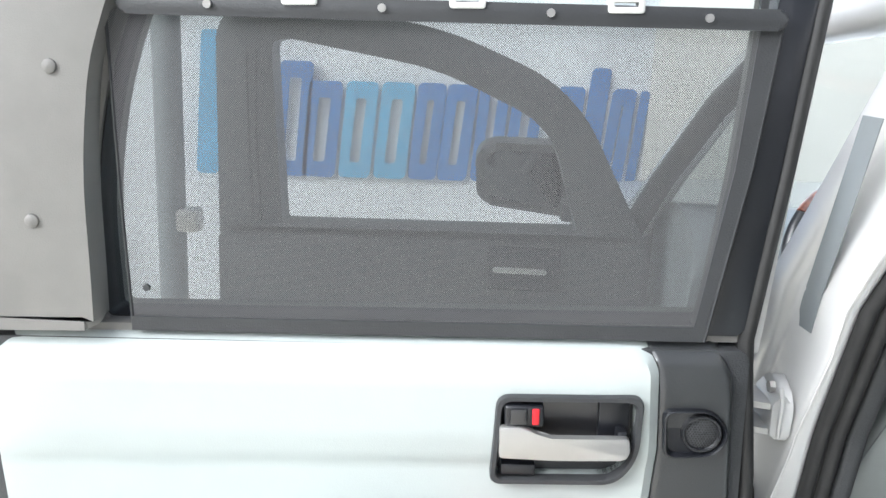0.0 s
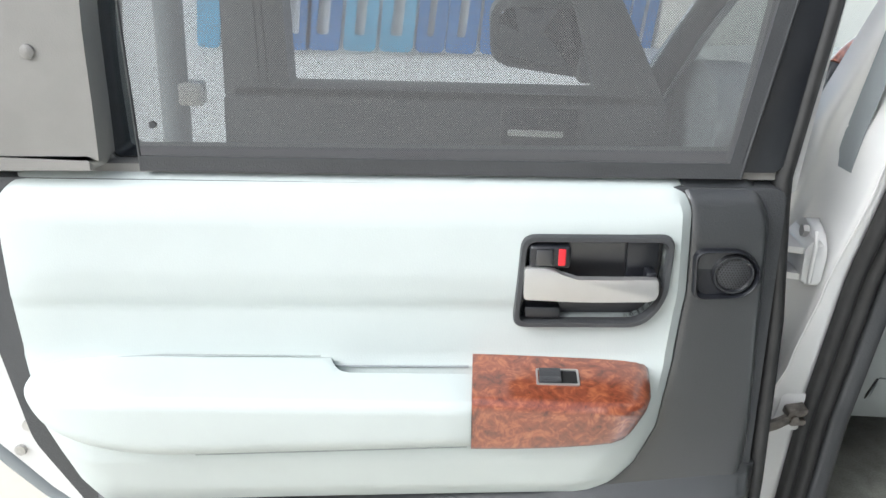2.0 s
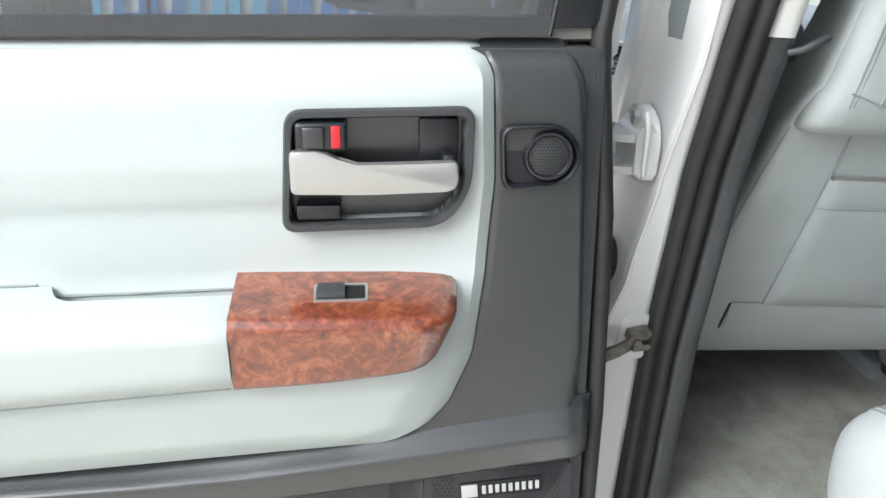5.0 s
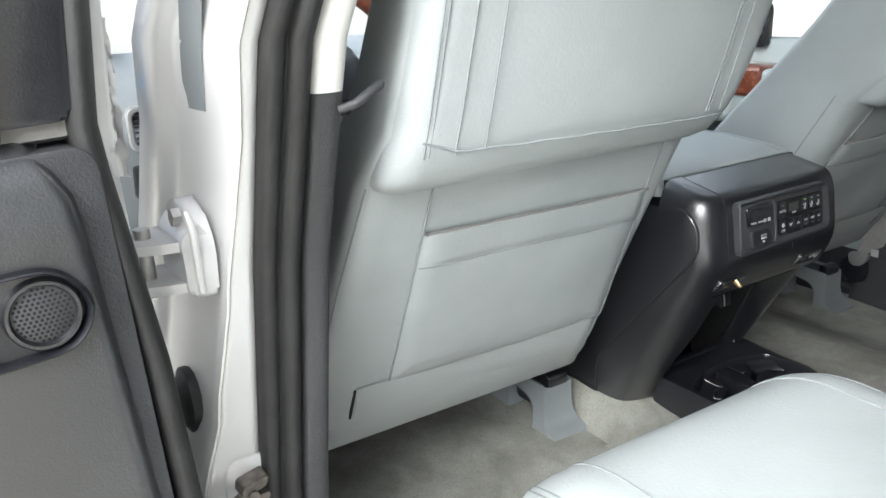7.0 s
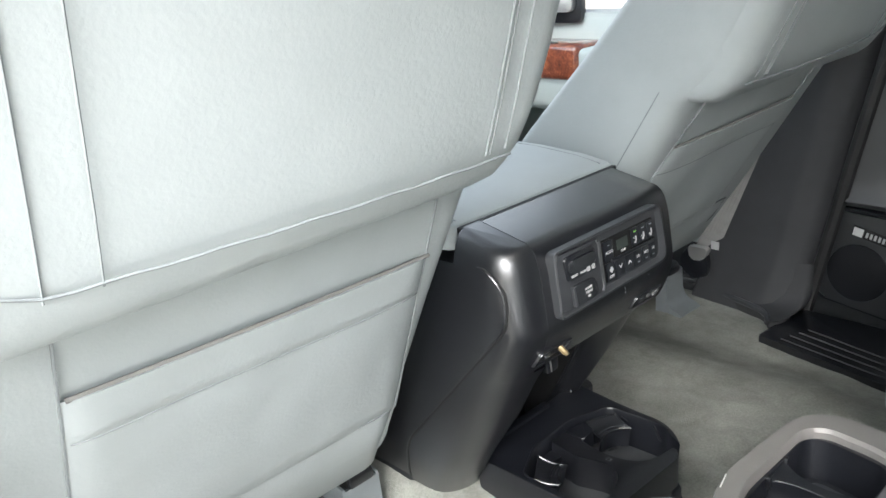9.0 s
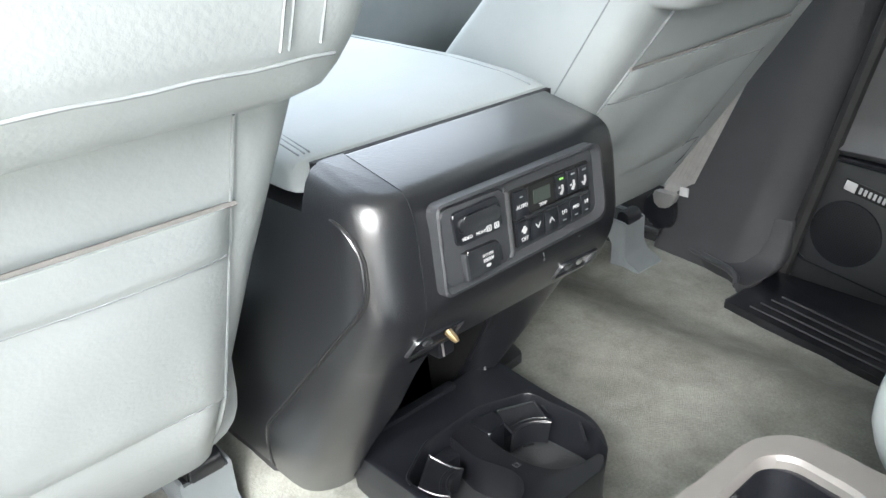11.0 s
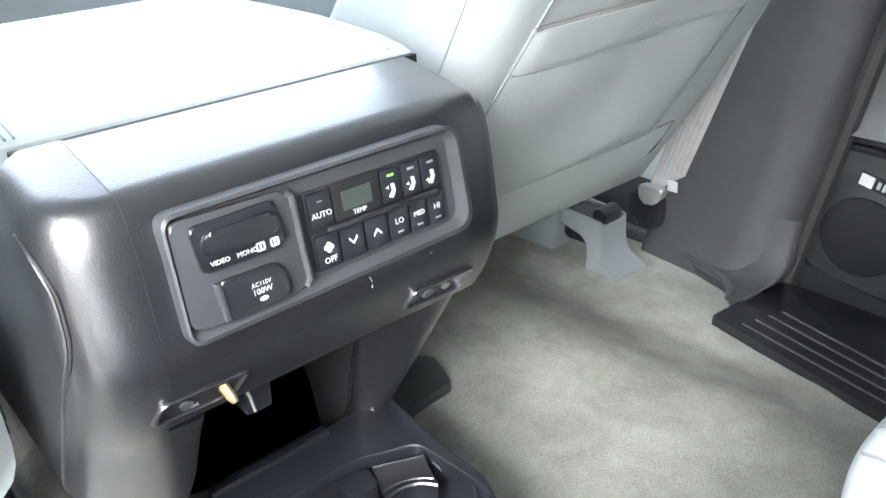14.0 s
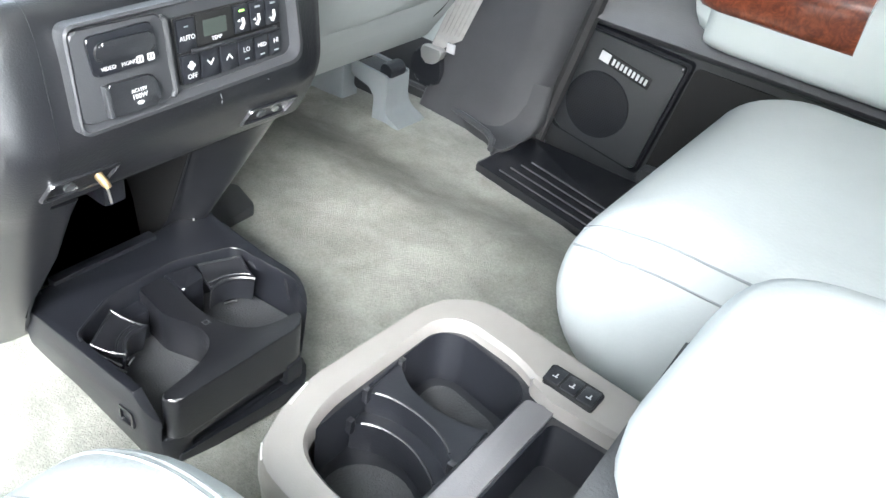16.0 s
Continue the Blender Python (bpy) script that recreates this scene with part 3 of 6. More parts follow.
def rpost_ring(z):
    dy = post_lean(z)
    dx = line(z, [(0.5, 0.0), (0.7, 0.035), (1.2, 0.035), (1.8, -0.12)])
    pts = rpoly([(0.755, 0.34), (0.745, 0.17), (0.765, 0.125), (0.80, 0.105), (0.86, 0.11), (0.86, 0.34)], 0.015, 4)
    return [(x + dx, y + dy, z) for x, y in pts]


part("post_trim", loft([rpost_ring(z) for z in (0.50, 0.56, 0.62, 0.7, 0.8, 0.9, 1.0, 1.15, 1.3, 1.5, 1.8)]), POSTTRIM, rpost)
KICK = [(0.80, 0.62), (0.793, 0.45), (0.788, 0.34), (0.752, 0.22), (0.737, 0.172), (0.722, 0.150), (0.700, 0.138), (0.702, 0.118), (0.76, 0.108)]
RISE = [(0.795, 0.60), (0.792, 0.45), (0.789, 0.32), (0.782, 0.20), (0.782, 0.155), (0.786, 0.125), (0.798, 0.098), (0.808, 0.092), (0.83, 0.090)]


def kick_row(k, z):
    return [(a * (1 - k) + c * k, b * (1 - k) + d * k, z) for (a, b), (c, d) in zip(rpoly(KICK, 0.03, 3)[2:-2], rpoly(RISE, 0.03, 3)[2:-2])]


part("kick_panel", loft([kick_row(k, z) for k, z in ((0.0, 0.53), (0.0, 0.561), (0.35, 0.564), (0.62, 0.572), (0.82, 0.590), (0.94, 0.62), (1.0, 0.66))], caps=False, closed=False), DARKMATTE, rpost)
part("post_seal", tube([(0.815, 0.10 + post_lean(z), z) for z in (0.5, 0.6, 0.7, 0.8, 0.9, 1.0, 1.15, 1.3, 1.5, 1.78)], 0.013, 8), RUBBER, rpost, "black rubber door seal")

sill = thing("sill_plate", (0.75, -0.3, 0.5), "black ribbed plastic door sill plate", "sill plate")
part("plate", prism(rpoly([(0.640, 0.128), (0.80, 0.115), (0.80, -1.0), (0.545, -1.0), (0.545, -0.30), (0.594, -0.10)], [0.004, 0.01, 0.01, 0.01, 0.2, 0.2]), "z", 0.50, 0.556, 0.004), BLACK, sill)
for k in range(4):
    dx = 0.022 * k
    part("rib", tube([(0.650 + dx, 0.085 - 0.008 * k, 0.5565), (0.614 + dx, -0.10, 0.5565), (0.575 + dx, -0.30, 0.5565)], 0.0022, 6), CHAR, sill)
part("inner_sill", box(0.80, 0.90, 0.115, 1.18, 0.45, 0.60, 0.012, 3), DARKTRIM, sill, "dark inner sill trim")
part("kick_edge", tube([(0.80, 0.62, 0.562), (0.79, 0.34, 0.562), (0.752, 0.22, 0.562), (0.737, 0.172, 0.562), (0.722, 0.150, 0.560), (0.70, 0.138, 0.556)], 0.0065, 8), CHAR, sill, "charcoal carpet edge trim")

belt = thing("seat_belt", (0.80, 0.33, 0.6), "grey webbing seat belt with anchor, tan tag", "seat belt")
part("webbing", sheet(lambda u, v: (0.778 - 0.045 * min(1.0, v * 2.2) + 0.012 * u, line(v, [(0, 0.322), (0.45, 0.200), (0.6, 0.152), (1, 0.0)]) + 0.024 - 0.048 * u, 0.655 + 0.62 * v), 3, 24, (0.0015, 0.0015, 0)), BELT, belt)
for u in (0.18, 0.34, 0.5, 0.66, 0.82):
    part("webbing_rib", tube([(0.7765 - 0.045 * min(1.0, v * 2.2) + 0.012 * u, line(v, [(0, 0.322), (0.45, 0.200), (0.6, 0.152), (1, 0.0)]) + 0.024 - 0.048 * u, 0.655 + 0.62 * v) for v in (0.06, 0.2, 0.35, 0.5, 0.65, 0.8, 1.0)], 0.0011, 5), BELT, belt)
part("anchor_sleeve", prism(rpoly([(0.312, 0.588), (0.366, 0.584), (0.378, 0.62), (0.366, 0.655), (0.318, 0.655), (0.306, 0.62)], 0.016), "x", 0.762, 0.802, 0.008, 3), BLACK, belt, "black plastic anchor sleeve")
part("anchor_clasp", prism(rpoly([(0.318, 0.632), (0.350, 0.628), (0.358, 0.660), (0.306, 0.662)], 0.008), "x", 0.760, 0.776, 0.005, 3), SATINSILVER, belt)
part("tag", box(0.770, 0.773, 0.288, 0.306, 0.660, 0.678, 0.0005), INK, belt, "small white tag")

# outside: banner wall, pole
banner = thing("banner", (-1.6, 3.5, 0.0), "white banner with big blue block shapes", "banner")
part("cloth", sheet(lambda u, v: (-3.6 + 3.18 * u, 3.506 + 0.012 * math.sin(u * 19) * v + 0.02 * noise.noise((u * 6, v * 3, 1)), 2.4 * v), 60, 16, (0, 0.006, 0)), BANNER, banner)
SHAPES = [(-2.88, -2.745, 1.60, 1), (-2.735, -2.50, 1.35, 1), (-2.45, -2.255, 1.455, 0), (-2.29, -2.095, 1.355, 0), (-2.085, -1.90, 1.36, 1), (-1.89, -1.70, 1.365, 1), (-1.695, -1.53, 1.37, 0), (-1.535, -1.36, 1.37, 0), (-1.35, -1.18, 1.485, 0), (-1.175, -1.00, 1.37, 0), (-0.935, -0.78, 1.385, 0), (-0.765, -0.65, 1.49, 0), (-0.645, -0.505, 1.385, 0), (-0.495, -0.435, 1.38, 0)]
for k, (x0, x1, top, pale) in enumerate(SHAPES):
    low = 0.815 + 0.02 * (x0 + 2.9)
    outer = rpoly([(x0 - 0.02, low), (x1 - 0.03, low), (x1 + 0.015, top), (x0 + 0.025, top)], 0.035)
    inner = rpoly([(x0 + 0.042, low + 0.085), (x1 - 0.087, low + 0.085), (x1 - 0.052, top - 0.09), (x0 + 0.077, top - 0.09)], 0.015) if x1 - x0 > 0.135 else rpoly([(x0 + 0.01, low + 0.02), (x0 + 0.012, low + 0.02), (x0 + 0.013, low + 0.03), (x0 + 0.011, low + 0.03)], 0.0005)
    part("block_shape", frame_ring(outer, inner, "y", 3.478, 3.484), LIGHTBLUE if pale else BLUE, banner)
wall = thing("yard_wall", (0, 6.0, 0), "white rendered yard wall", "wall", kind="structure")
part("wall_face", box(-14, 14, 6.0, 6.25, 0, 2.6, 0.02), WALL, wall)
pole = thing("banner_pole", (-2.66, 2.5, 0.0), "grey steel banner pole with a clamp", "pole")
part("shaft", tube([(-2.695, 2.5, 0.0), (-2.695, 2.5, 2.5)], 0.062, 16), GREYPLASTIC, pole)
part("clamp", box(-2.72, -2.565, 2.45, 2.55, 0.72, 0.82, 0.01), METAL, pole)
part("foot", box(-2.85, -2.47, 2.3, 2.7, 0.0, 0.03, 0.008), METAL, pole)

# ---- rear door, swung open ----
DOOR_AT = Vector((-1.22, -0.10, 1.05))
door = thing("rear_door", DOOR_AT, "open rear door, pale vinyl lining, burl wood trim", "car door")


def left_edge(z):
    return line(z, [(0.55, -1.80), (0.70, -1.872), (0.748, -1.908), (0.795, -1.942), (0.898, -1.984), (0.977, -1.992), (1.053, -1.995), (1.147, -1.993), (1.205, -1.988), (1.228, -1.972), (1.238, -1.958)])


def right_edge(z):
    return line(z, [(0.765, -1.275), (0.785, -1.235), (0.800, -1.200), (0.814, -1.177), (0.839, -1.156), (0.899, -1.131), (1.0, -1.119), (1.10, -1.112), (1.2075, -1.116), (1.242, -1.132)])


def panel_y(z):
    return line(z, [(0.75, -0.125), (0.765, -0.142), (0.80, -0.165), (0.86, -0.185), (0.90, -0.185), (0.95, -0.16), (1.0, -0.145), (1.07, -0.146), (1.086, -0.1515), (1.12, -0.156), (1.19, -0.152), (1.225, -0.140), (1.242, -0.120), (1.246, -0.105)])


def lining(u, v):
    low = 0.748 + 0.042 * u
    z = low + (1.242 - low) * v
    x0, x1 = left_edge(z), right_edge(z)
    e = min(u, 1 - u)
    y = panel_y(0.765 + 0.481 * v)
    roll = (0.02 if u < 0.5 else 0.009) * max(0, 1 - e / (0.02 if u < 0.5 else 0.012)) ** 2 + max(0, -0.148 - y) * max(0, 1 - e / 0.09) ** 1.5
    return (x0 + (x1 - x0) * u, y + roll, z)


cup_o = rpoly([(-1.330, 1.052), (-1.165, 1.055), (-1.138, 1.092), (-1.135, 1.179), (-1.322, 1.177)], [0.016, 0.045, 0.03, 0.018, 0.018], 6)
cup_i = rpoly([(-1.321, 1.061), (-1.168, 1.064), (-1.147, 1.095), (-1.144, 1.170), (-1.313, 1.168)], [0.012, 0.038, 0.024, 0.013, 0.012], 6)
lining_ob = part("lining", sheet(lining, 70, 60, (0, 0.02, 0)), VINYL, door, "pale grey-green vinyl lining")
cut(lining_ob, [prism(cup_i, "y", -0.2, -0.05)])

# dark carrier behind and below the lining
outline = rpoly([(-0.985, 0.30), (-1.70, 0.30), (-1.90, 0.66), (-2.005, 0.84), (-2.03, 1.0), (-2.035, 1.15), (-2.02, 1.232), (-1.0, 1.232)], 0.02)
carrier = part("inner_carrier", prism(outline, "y", -0.128, -0.06), CHAR, door, "charcoal plastic door lining carrier")
cut(carrier, [loft([[(x, y, z) for x, z in rpoly([(-1.478 + g, 0.36 + g), (-1.478 + g, 0.655), (-1.440 + g, 0.722 - g), (-1.36, 0.738 - g), (-1.188 - 3 * g, 0.756 - g), (-1.188 - 3 * g, 0.36 + g)], [0.02, 0.05, 0.04, 0.05, 0.012, 0.02], 6)] for y, g in ((-0.20, 0.0), (-0.128, 0.0), (-0.118, 0.002), (-0.076, 0.012))])], 0.0025)


def ledge(u, v):
    x = -1.925 + 0.937 * u
    top = line(x, [(-1.95, 0.750), (-1.514, 0.768), (-1.275, 0.790), (-1.18, 0.812), (-1.05, 0.832), (-0.98, 0.836)])
    crease = line(x, [(-1.95, 0.738), (-1.514, 0.753), (-1.39, 0.759), (-1.189, 0.780), (-1.0, 0.802)])
    y, z = ((-0.134, top), (-0.1425, 0.6 * top + 0.4 * crease), (-0.150, 0.22 * top + 0.78 * crease), (-0.156, crease + 0.001), (-0.1585, crease - 0.003), (-0.1575, crease - 0.008), (-0.150, crease - 0.036), (-0.146, crease - 0.042), (-0.125, crease - 0.045))[round(v * 8)]
    ends = min(1.0, min(u, 1 - u) / 0.03)
    return (x, -0.128 + (y + 0.128) * math.sqrt(max(0.0, 1 - (1 - ends) ** 2)), z)


part("ledge", sheet(ledge, 60, 8, (0, 0.012, 0)), DARKTRIM, door, "dark ledge under the pale lining", sharp=60)
part("outer_skin", prism(rpoly([(-0.975, 0.30), (-1.70, 0.30), (-1.95, 0.63), (-2.04, 0.70), (-2.14, 0.81), (-2.22, 1.0), (-2.20, 1.22), (-0.975, 1.22)], 0.03), "y", -0.058, 0.03, 0.015, 3), SILVER, door, "silver painted outer skin")
part("edge_moulding", tube([(-1.94, -0.045, 0.622), (-1.99, -0.05, 0.657), (-2.04, -0.05, 0.698), (-2.09, -0.05, 0.752), (-2.145, -0.05, 0.815)], [0.012, 0.013, 0.014, 0.015, 0.013], 10), GREYPLASTIC, door, "grey lower edge moulding")
latch = part("latch_plate", prism(rect(-2.125, -2.100, 0.855, 0.893, 0.006), "y", -0.066, -0.05, 0.003), METAL, door)
part("latch_slot", prism(rect(-2.117, -2.107, 0.862, 0.886, 0.004), "y", -0.0675, -0.06), DEEP, latch)
for x, z in ((-2.07, 0.775), (-2.05, 0.82)):
    part("bolt", tube([(x, -0.052, z), (x, -0.064, z)], 0.009, 8), METAL, door)
# black front corner piece with the tweeter


def corner_piece(u, v):
    z = 0.80 + 0.440 * v
    x0 = right_edge(z) + 0.0012
    x1 = line(z, [(0.5, -0.985), (0.9, -0.992), (1.2, -1.013), (1.244, -1.035)])
    y = line(z, [(0.75, -0.140), (1.05, -0.142), (1.18, -0.146), (1.222, -0.138), (1.240, -0.115), (1.246, -0.10)])
    roll = 0.05 * max(0, (u - 0.84) / 0.16) ** 2 + 0.002 * max(0, 1 - u / 0.05) ** 2
    return (x0 + (x1 - x0) * u, y + roll, z)


part("corner_trim", sheet(corner_piece, 30, 44, (0, 0.02, 0)), DARKTRIM, door, "black grained plastic corner trim")
def edge_x(z):
    return line(z, [(0.30, -0.985), (0.80, -0.982), (1.05, -0.990), (1.21, -1.006), (1.244, -1.008), (1.46, -0.980), (1.74, -0.950)])


LIP = [(-0.006, -0.120), (0.004, -0.128), (0.014, -0.122), (0.017, -0.108), (0.012, -0.098), (0.018, -0.088), (0.016, -0.070), (0.004, -0.064), (-0.006, -0.066)]
part("door_seal", loft([[(edge_x(z) + x, y, z) for x, y in rpoly(LIP, 0.005, 3)] for z in (0.32, 0.5, 0.65, 0.80, 0.92, 1.05, 1.13, 1.21, 1.244, 1.35, 1.46, 1.6, 1.74)]), RUBBER, door, "black rubber seal on the door edge")
SUR = [(-1.106, 1.091), (-1.038, 1.095), (-1.020, 1.127), (-1.044, 1.160), (-1.110, 1.159)]


def sur(k, r):
    return rpoly([(-1.064 + (x + 1.064) * k, 1.126 + (z - 1.126) * k) for x, z in SUR], [r * 0.55, r, r, r, r * 0.55], 6)


tw = part("tweeter_surround", loft([[(x, y, z) for x, z in sur(k, 0.026)] for k, y in ((1.0, -0.132), (1.0, -0.149), (0.97, -0.1535), (0.93, -0.1545), (0.89, -0.152), (0.86, -0.147), (0.84, -0.1445))]), BLACK, door, "black tweeter surround")


def grille(cx, cz, y, r, pitch, hole, mat, parent, name="grille", dome=0.003):
    bm = bmesh.new()
    n, rows = 28, 7
    cols = [[bm.verts.new((cx + r * k / rows * math.cos(a * math.tau / n), y - dome * (1 - (k / rows) ** 2), cz + r * k / rows * math.sin(a * math.tau / n))) for a in range(n)] for k in range(1, rows + 1)]
    mid = bm.verts.new((cx, y - dome, cz))
    for a in range(n):
        bm.faces.new((mid, cols[0][a], cols[0][(a + 1) % n]))
        for k in range(rows - 1):
            bm.faces.new((cols[k][a], cols[k + 1][a], cols[k + 1][(a + 1) % n], cols[k][(a + 1) % n]))
    ob = part(name, bm, mat, parent)
    dots = bmesh.new()
    k, m = int(r / pitch) + 2, 6
    for i in range(-k, k + 1):
        for j in range(-k, k + 1):
            x, z = (i + 0.5 * (j % 2)) * pitch, j * pitch * 0.866
            d = math.hypot(x, z) / r
            if d < 0.94:
                yy = y - dome * (1 - d * d) - 0.0004
                dots.faces.new([dots.verts.new((cx + x + hole * math.cos(q * math.tau / m), yy, cz + z + hole * math.sin(q * math.tau / m))) for q in range(m)])
    part("grille_holes", dots, DEEP, ob)
    return ob


ring = part("tweeter_ring", loft([[(-1.0585 + r * math.cos(a * math.tau / 36), y, 1.126 + r * math.sin(a * math.tau / 36)) for a in range(36)] for r, y in ((0.027, -0.142), (0.0262, -0.1485), (0.0245, -0.1515), (0.0222, -0.1515), (0.0205, -0.148))], caps=False), SATIN, tw)
grille(-1.0585, 1.126, -0.1472, 0.0207, 0.0036, 0.0012, CHAR, tw)

# handle cup: frame, basin, pull, lock
bezel = part("handle_bezel", frame_ring(cup_o, cup_i, "y", -0.161, -0.13, 0.004), CHAR, door, "charcoal plastic handle surround")
part("handle_basin", prism([(x * 0.998 - 0.0025, z * 0.998 + 0.0022) for x, z in cup_i], "y", -0.1325, -0.1285), SATIN, bezel, "black recessed handle cup")
part("basin_step", box(-1.19, -1.150, -0.142, -0.132, 1.10, 1.165, 0.003), BLACK, bezel)
part("basin_floor", box(-1.315, -1.27, -0.156, -0.132, 1.064, 1.080, 0.003), BLACK, bezel)
part("pull_root", box(-1.315, -1.275, -0.162, -0.131, 1.098, 1.138, 0.004), BLACK, bezel)
part("pull_root", box(-1.168, -1.155, -0.162, -0.131, 1.102, 1.132, 0.003), BLACK, bezel)
pull = part("pull", prism(rpoly([(-1.318, 1.096), (-1.24, 1.095), (-1.160, 1.097), (-1.153, 1.103), (-1.1535, 1.127), (-1.20, 1.1255), (-1.264, 1.125), (-1.284, 1.139), (-1.318, 1.139)], [0.006, 0.02, 0.006, 0.006, 0.006, 0.02, 0.012, 0.010, 0.006], 3), "y", -0.172, -0.160, 0.0018, 2), SATINSILVER, bezel, "satin silver door pull")
lock = part("lock_slider", box(-1.312, -1.262, -0.166, -0.131, 1.137, 1.166, 0.004, 3), BLACK, bezel)
part("lock_tab", box(-1.305, -1.283, -0.170, -0.163, 1.141, 1.163, 0.003), SATIN, lock)
part("red_mark", box(-1.277, -1.268, -0.1675, -0.160, 1.141, 1.163, 0.0015), RED, lock, "red unlocked marker")

# armrest along the lining


def arm_ring(x, zt, yf, zb, zr):
    """Section of the armrest: a ridge at zr, the top sloping back to the lining."""
    pts = rpoly([(-0.130, zt), (yf + 0.040, 0.42 * zt + 0.58 * zr + 0.003), (yf + 0.006, zr), (yf + 0.001, zr - 0.012), (yf + 0.008, zb + 0.022), (yf + 0.030, zb + 0.001), (-0.130, zb - 0.03)], [0.004, 0.03, 0.008, 0.012, 0.03, 0.012, 0.005], 5)
    return [(x, y, z) for y, z in pts]


arm = []
for k in range(19):
    a = k / 18
    x = -1.984 + 0.209 * a ** 1.8
    q = math.sin(a * math.pi / 2) ** 0.75
    arm.append(arm_ring(x, 0.949 + 0.046 * q, -0.140 - 0.098 * q, 0.925 - 0.048 * q, 0.942 + 0.036 * q))
for k in range(1, 12):
    a = k / 11
    arm.append(arm_ring(-1.775 + 0.395 * a, 0.995 + 0.004 * a, -0.238, 0.877 + 0.026 * a, 0.978 + 0.006 * a))
arm_ob = part("armrest", loft(arm), VINYL, door, "padded pale vinyl armrest", sharp=60)
cut(arm_ob, [prism(rpoly([(-1.578, -0.12), (-1.552, -0.180), (-1.37, -0.180), (-1.37, -0.12)], [0.01, 0.02, 0.002, 0.002], 5), "z", 0.958, 1.1)], 0.003)

JOINT = [(-1.97, 0.957), (-1.93, 0.976), (-1.89, 0.985), (-1.85, 0.990), (-1.79, 0.9945), (-1.7, 0.9960), (-1.62, 0.9970), (-1.58, 0.9975)]
# armrest and pocket joints, their thin shadow lines drawn in darker tones
part("armrest_joint", tube([(x, panel_y(z) - 0.0005, z) for x, z in JOINT], 0.0014, 5), JOINTSHADE, door)
part("armrest_joint", tube([(x, -0.2080, 0.8785 + 0.026 * (x + 1.775) / 0.395) for x in (-1.74, -1.6, -1.5, -1.385)], 0.0012, 5), JOINTSHADE, door)
part("pocket_joint", tube([(-1.562, -0.152, 0.9865), (-1.47, -0.152, 0.988), (-1.384, -0.152, 0.990)], 0.0016, 5), SEAM, door)

# burl wood block with the window switch
wood = []
for x, zt, yf, zb in ((-1.3795, 1.0005, -0.2355, 0.904), (-1.33, 1.000, -0.238, 0.907), (-1.28, 0.999, -0.2385, 0.910), (-1.22, 0.998, -0.238, 0.915), (-1.19, 0.9965, -0.236, 0.918), (-1.174, 0.995, -0.231, 0.921), (-1.164, 0.993, -0.222, 0.925), (-1.158, 0.990, -0.208, 0.930), (-1.155, 0.986, -0.190, 0.936), (-1.154, 0.980, -0.165, 0.942)):
    k = min(1.0, (-0.135 - yf) / 0.09)
    pts = rpoly([(-0.135, zt + 0.007 * k), (yf + 0.028 * k, zt - 0.0058), (yf + 0.0065 * k, zt - 0.0098), (yf, zt - 0.0205), (yf + 0.012 * k, zb + 0.007), (yf + 0.026 * k, zb), (-0.135, zb - 0.003)], [0.003, 0.010, 0.0045, 0.0055, 0.012, 0.008, 0.004], 6)
    shear = 0.30 * max(0.0, (x + 1.30) / 0.146)
    wood.append([(x + shear * (z - 0.985) + 0.016 * shear * min(1.0, max(0.0, (z - 0.95) / 0.04)), y, z) for y, z in pts])
burl = part("wood_trim", loft(wood), BURL, door, "glossy reddish burl wood trim")
# the switch plate lies on the sloping top of the wood
SW = Matrix.Translation((-1.272, -0.187, 0.9972)) @ Matrix.Rotation(radians(9.5), 4, "X")


def on_wood(bm):
    bmesh.ops.transform(bm, matrix=SW, verts=bm.verts[:])
    return bm


sw, swi = rect(-0.027, 0.027, -0.0155, 0.0155, 0.003), rect(-0.0245, 0.0245, -0.013, 0.013, 0.002)
plate = part("switch_frame", on_wood(frame_ring(sw, swi, "z", 0.0015, -0.006, 0.0)), SATINSILVER, burl)
part("switch_well", on_wood(prism(swi, "z", -0.006, 0.0)), DEEP, plate)
part("switch_rocker", on_wood(prism(rpoly([(-0.012, -0.001), (0.012, -0.001), (0.012, 0.006), (-0.002, 0.0035), (-0.012, 0.005)], 0.001), "x", -0.023, 0.004, 0.001)), CHAR, plate)

# map pocket and speaker below
spk = part("speaker_panel", prism(rpoly([(-1.182, 0.45), (-1.184, 0.752), (-1.01, 0.768), (-0.995, 0.45)], 0.02), "y", -0.142, -0.12, 0.005), BLACK, door)


def hex_holes(x0, x1, z0, z1, y, pitch, r, keep=lambda x, z: True):
    bm = bmesh.new()
    j, z = 0, z0
    while z < z1:
        x = x0 + (0.5 * pitch if j % 2 else 0)
        while x < x1:
            if keep(x, z):
                bm.faces.new([bm.verts.new((x + r * math.cos(q * math.tau / 5), y, z + r * math.sin(q * math.tau / 5))) for q in range(5)])
            x += pitch
        z += pitch * 0.866
        j += 1
    return bm


part("speaker_holes", hex_holes(-1.172, -1.018, 0.47, 0.762, -0.1427, 0.0062, 0.0017, lambda x, z: z < 0.752 + 0.09 * (x + 1.18) and not (-1.15 < x < -1.035 and 0.70 < z < 0.74)), DEEP, spk)


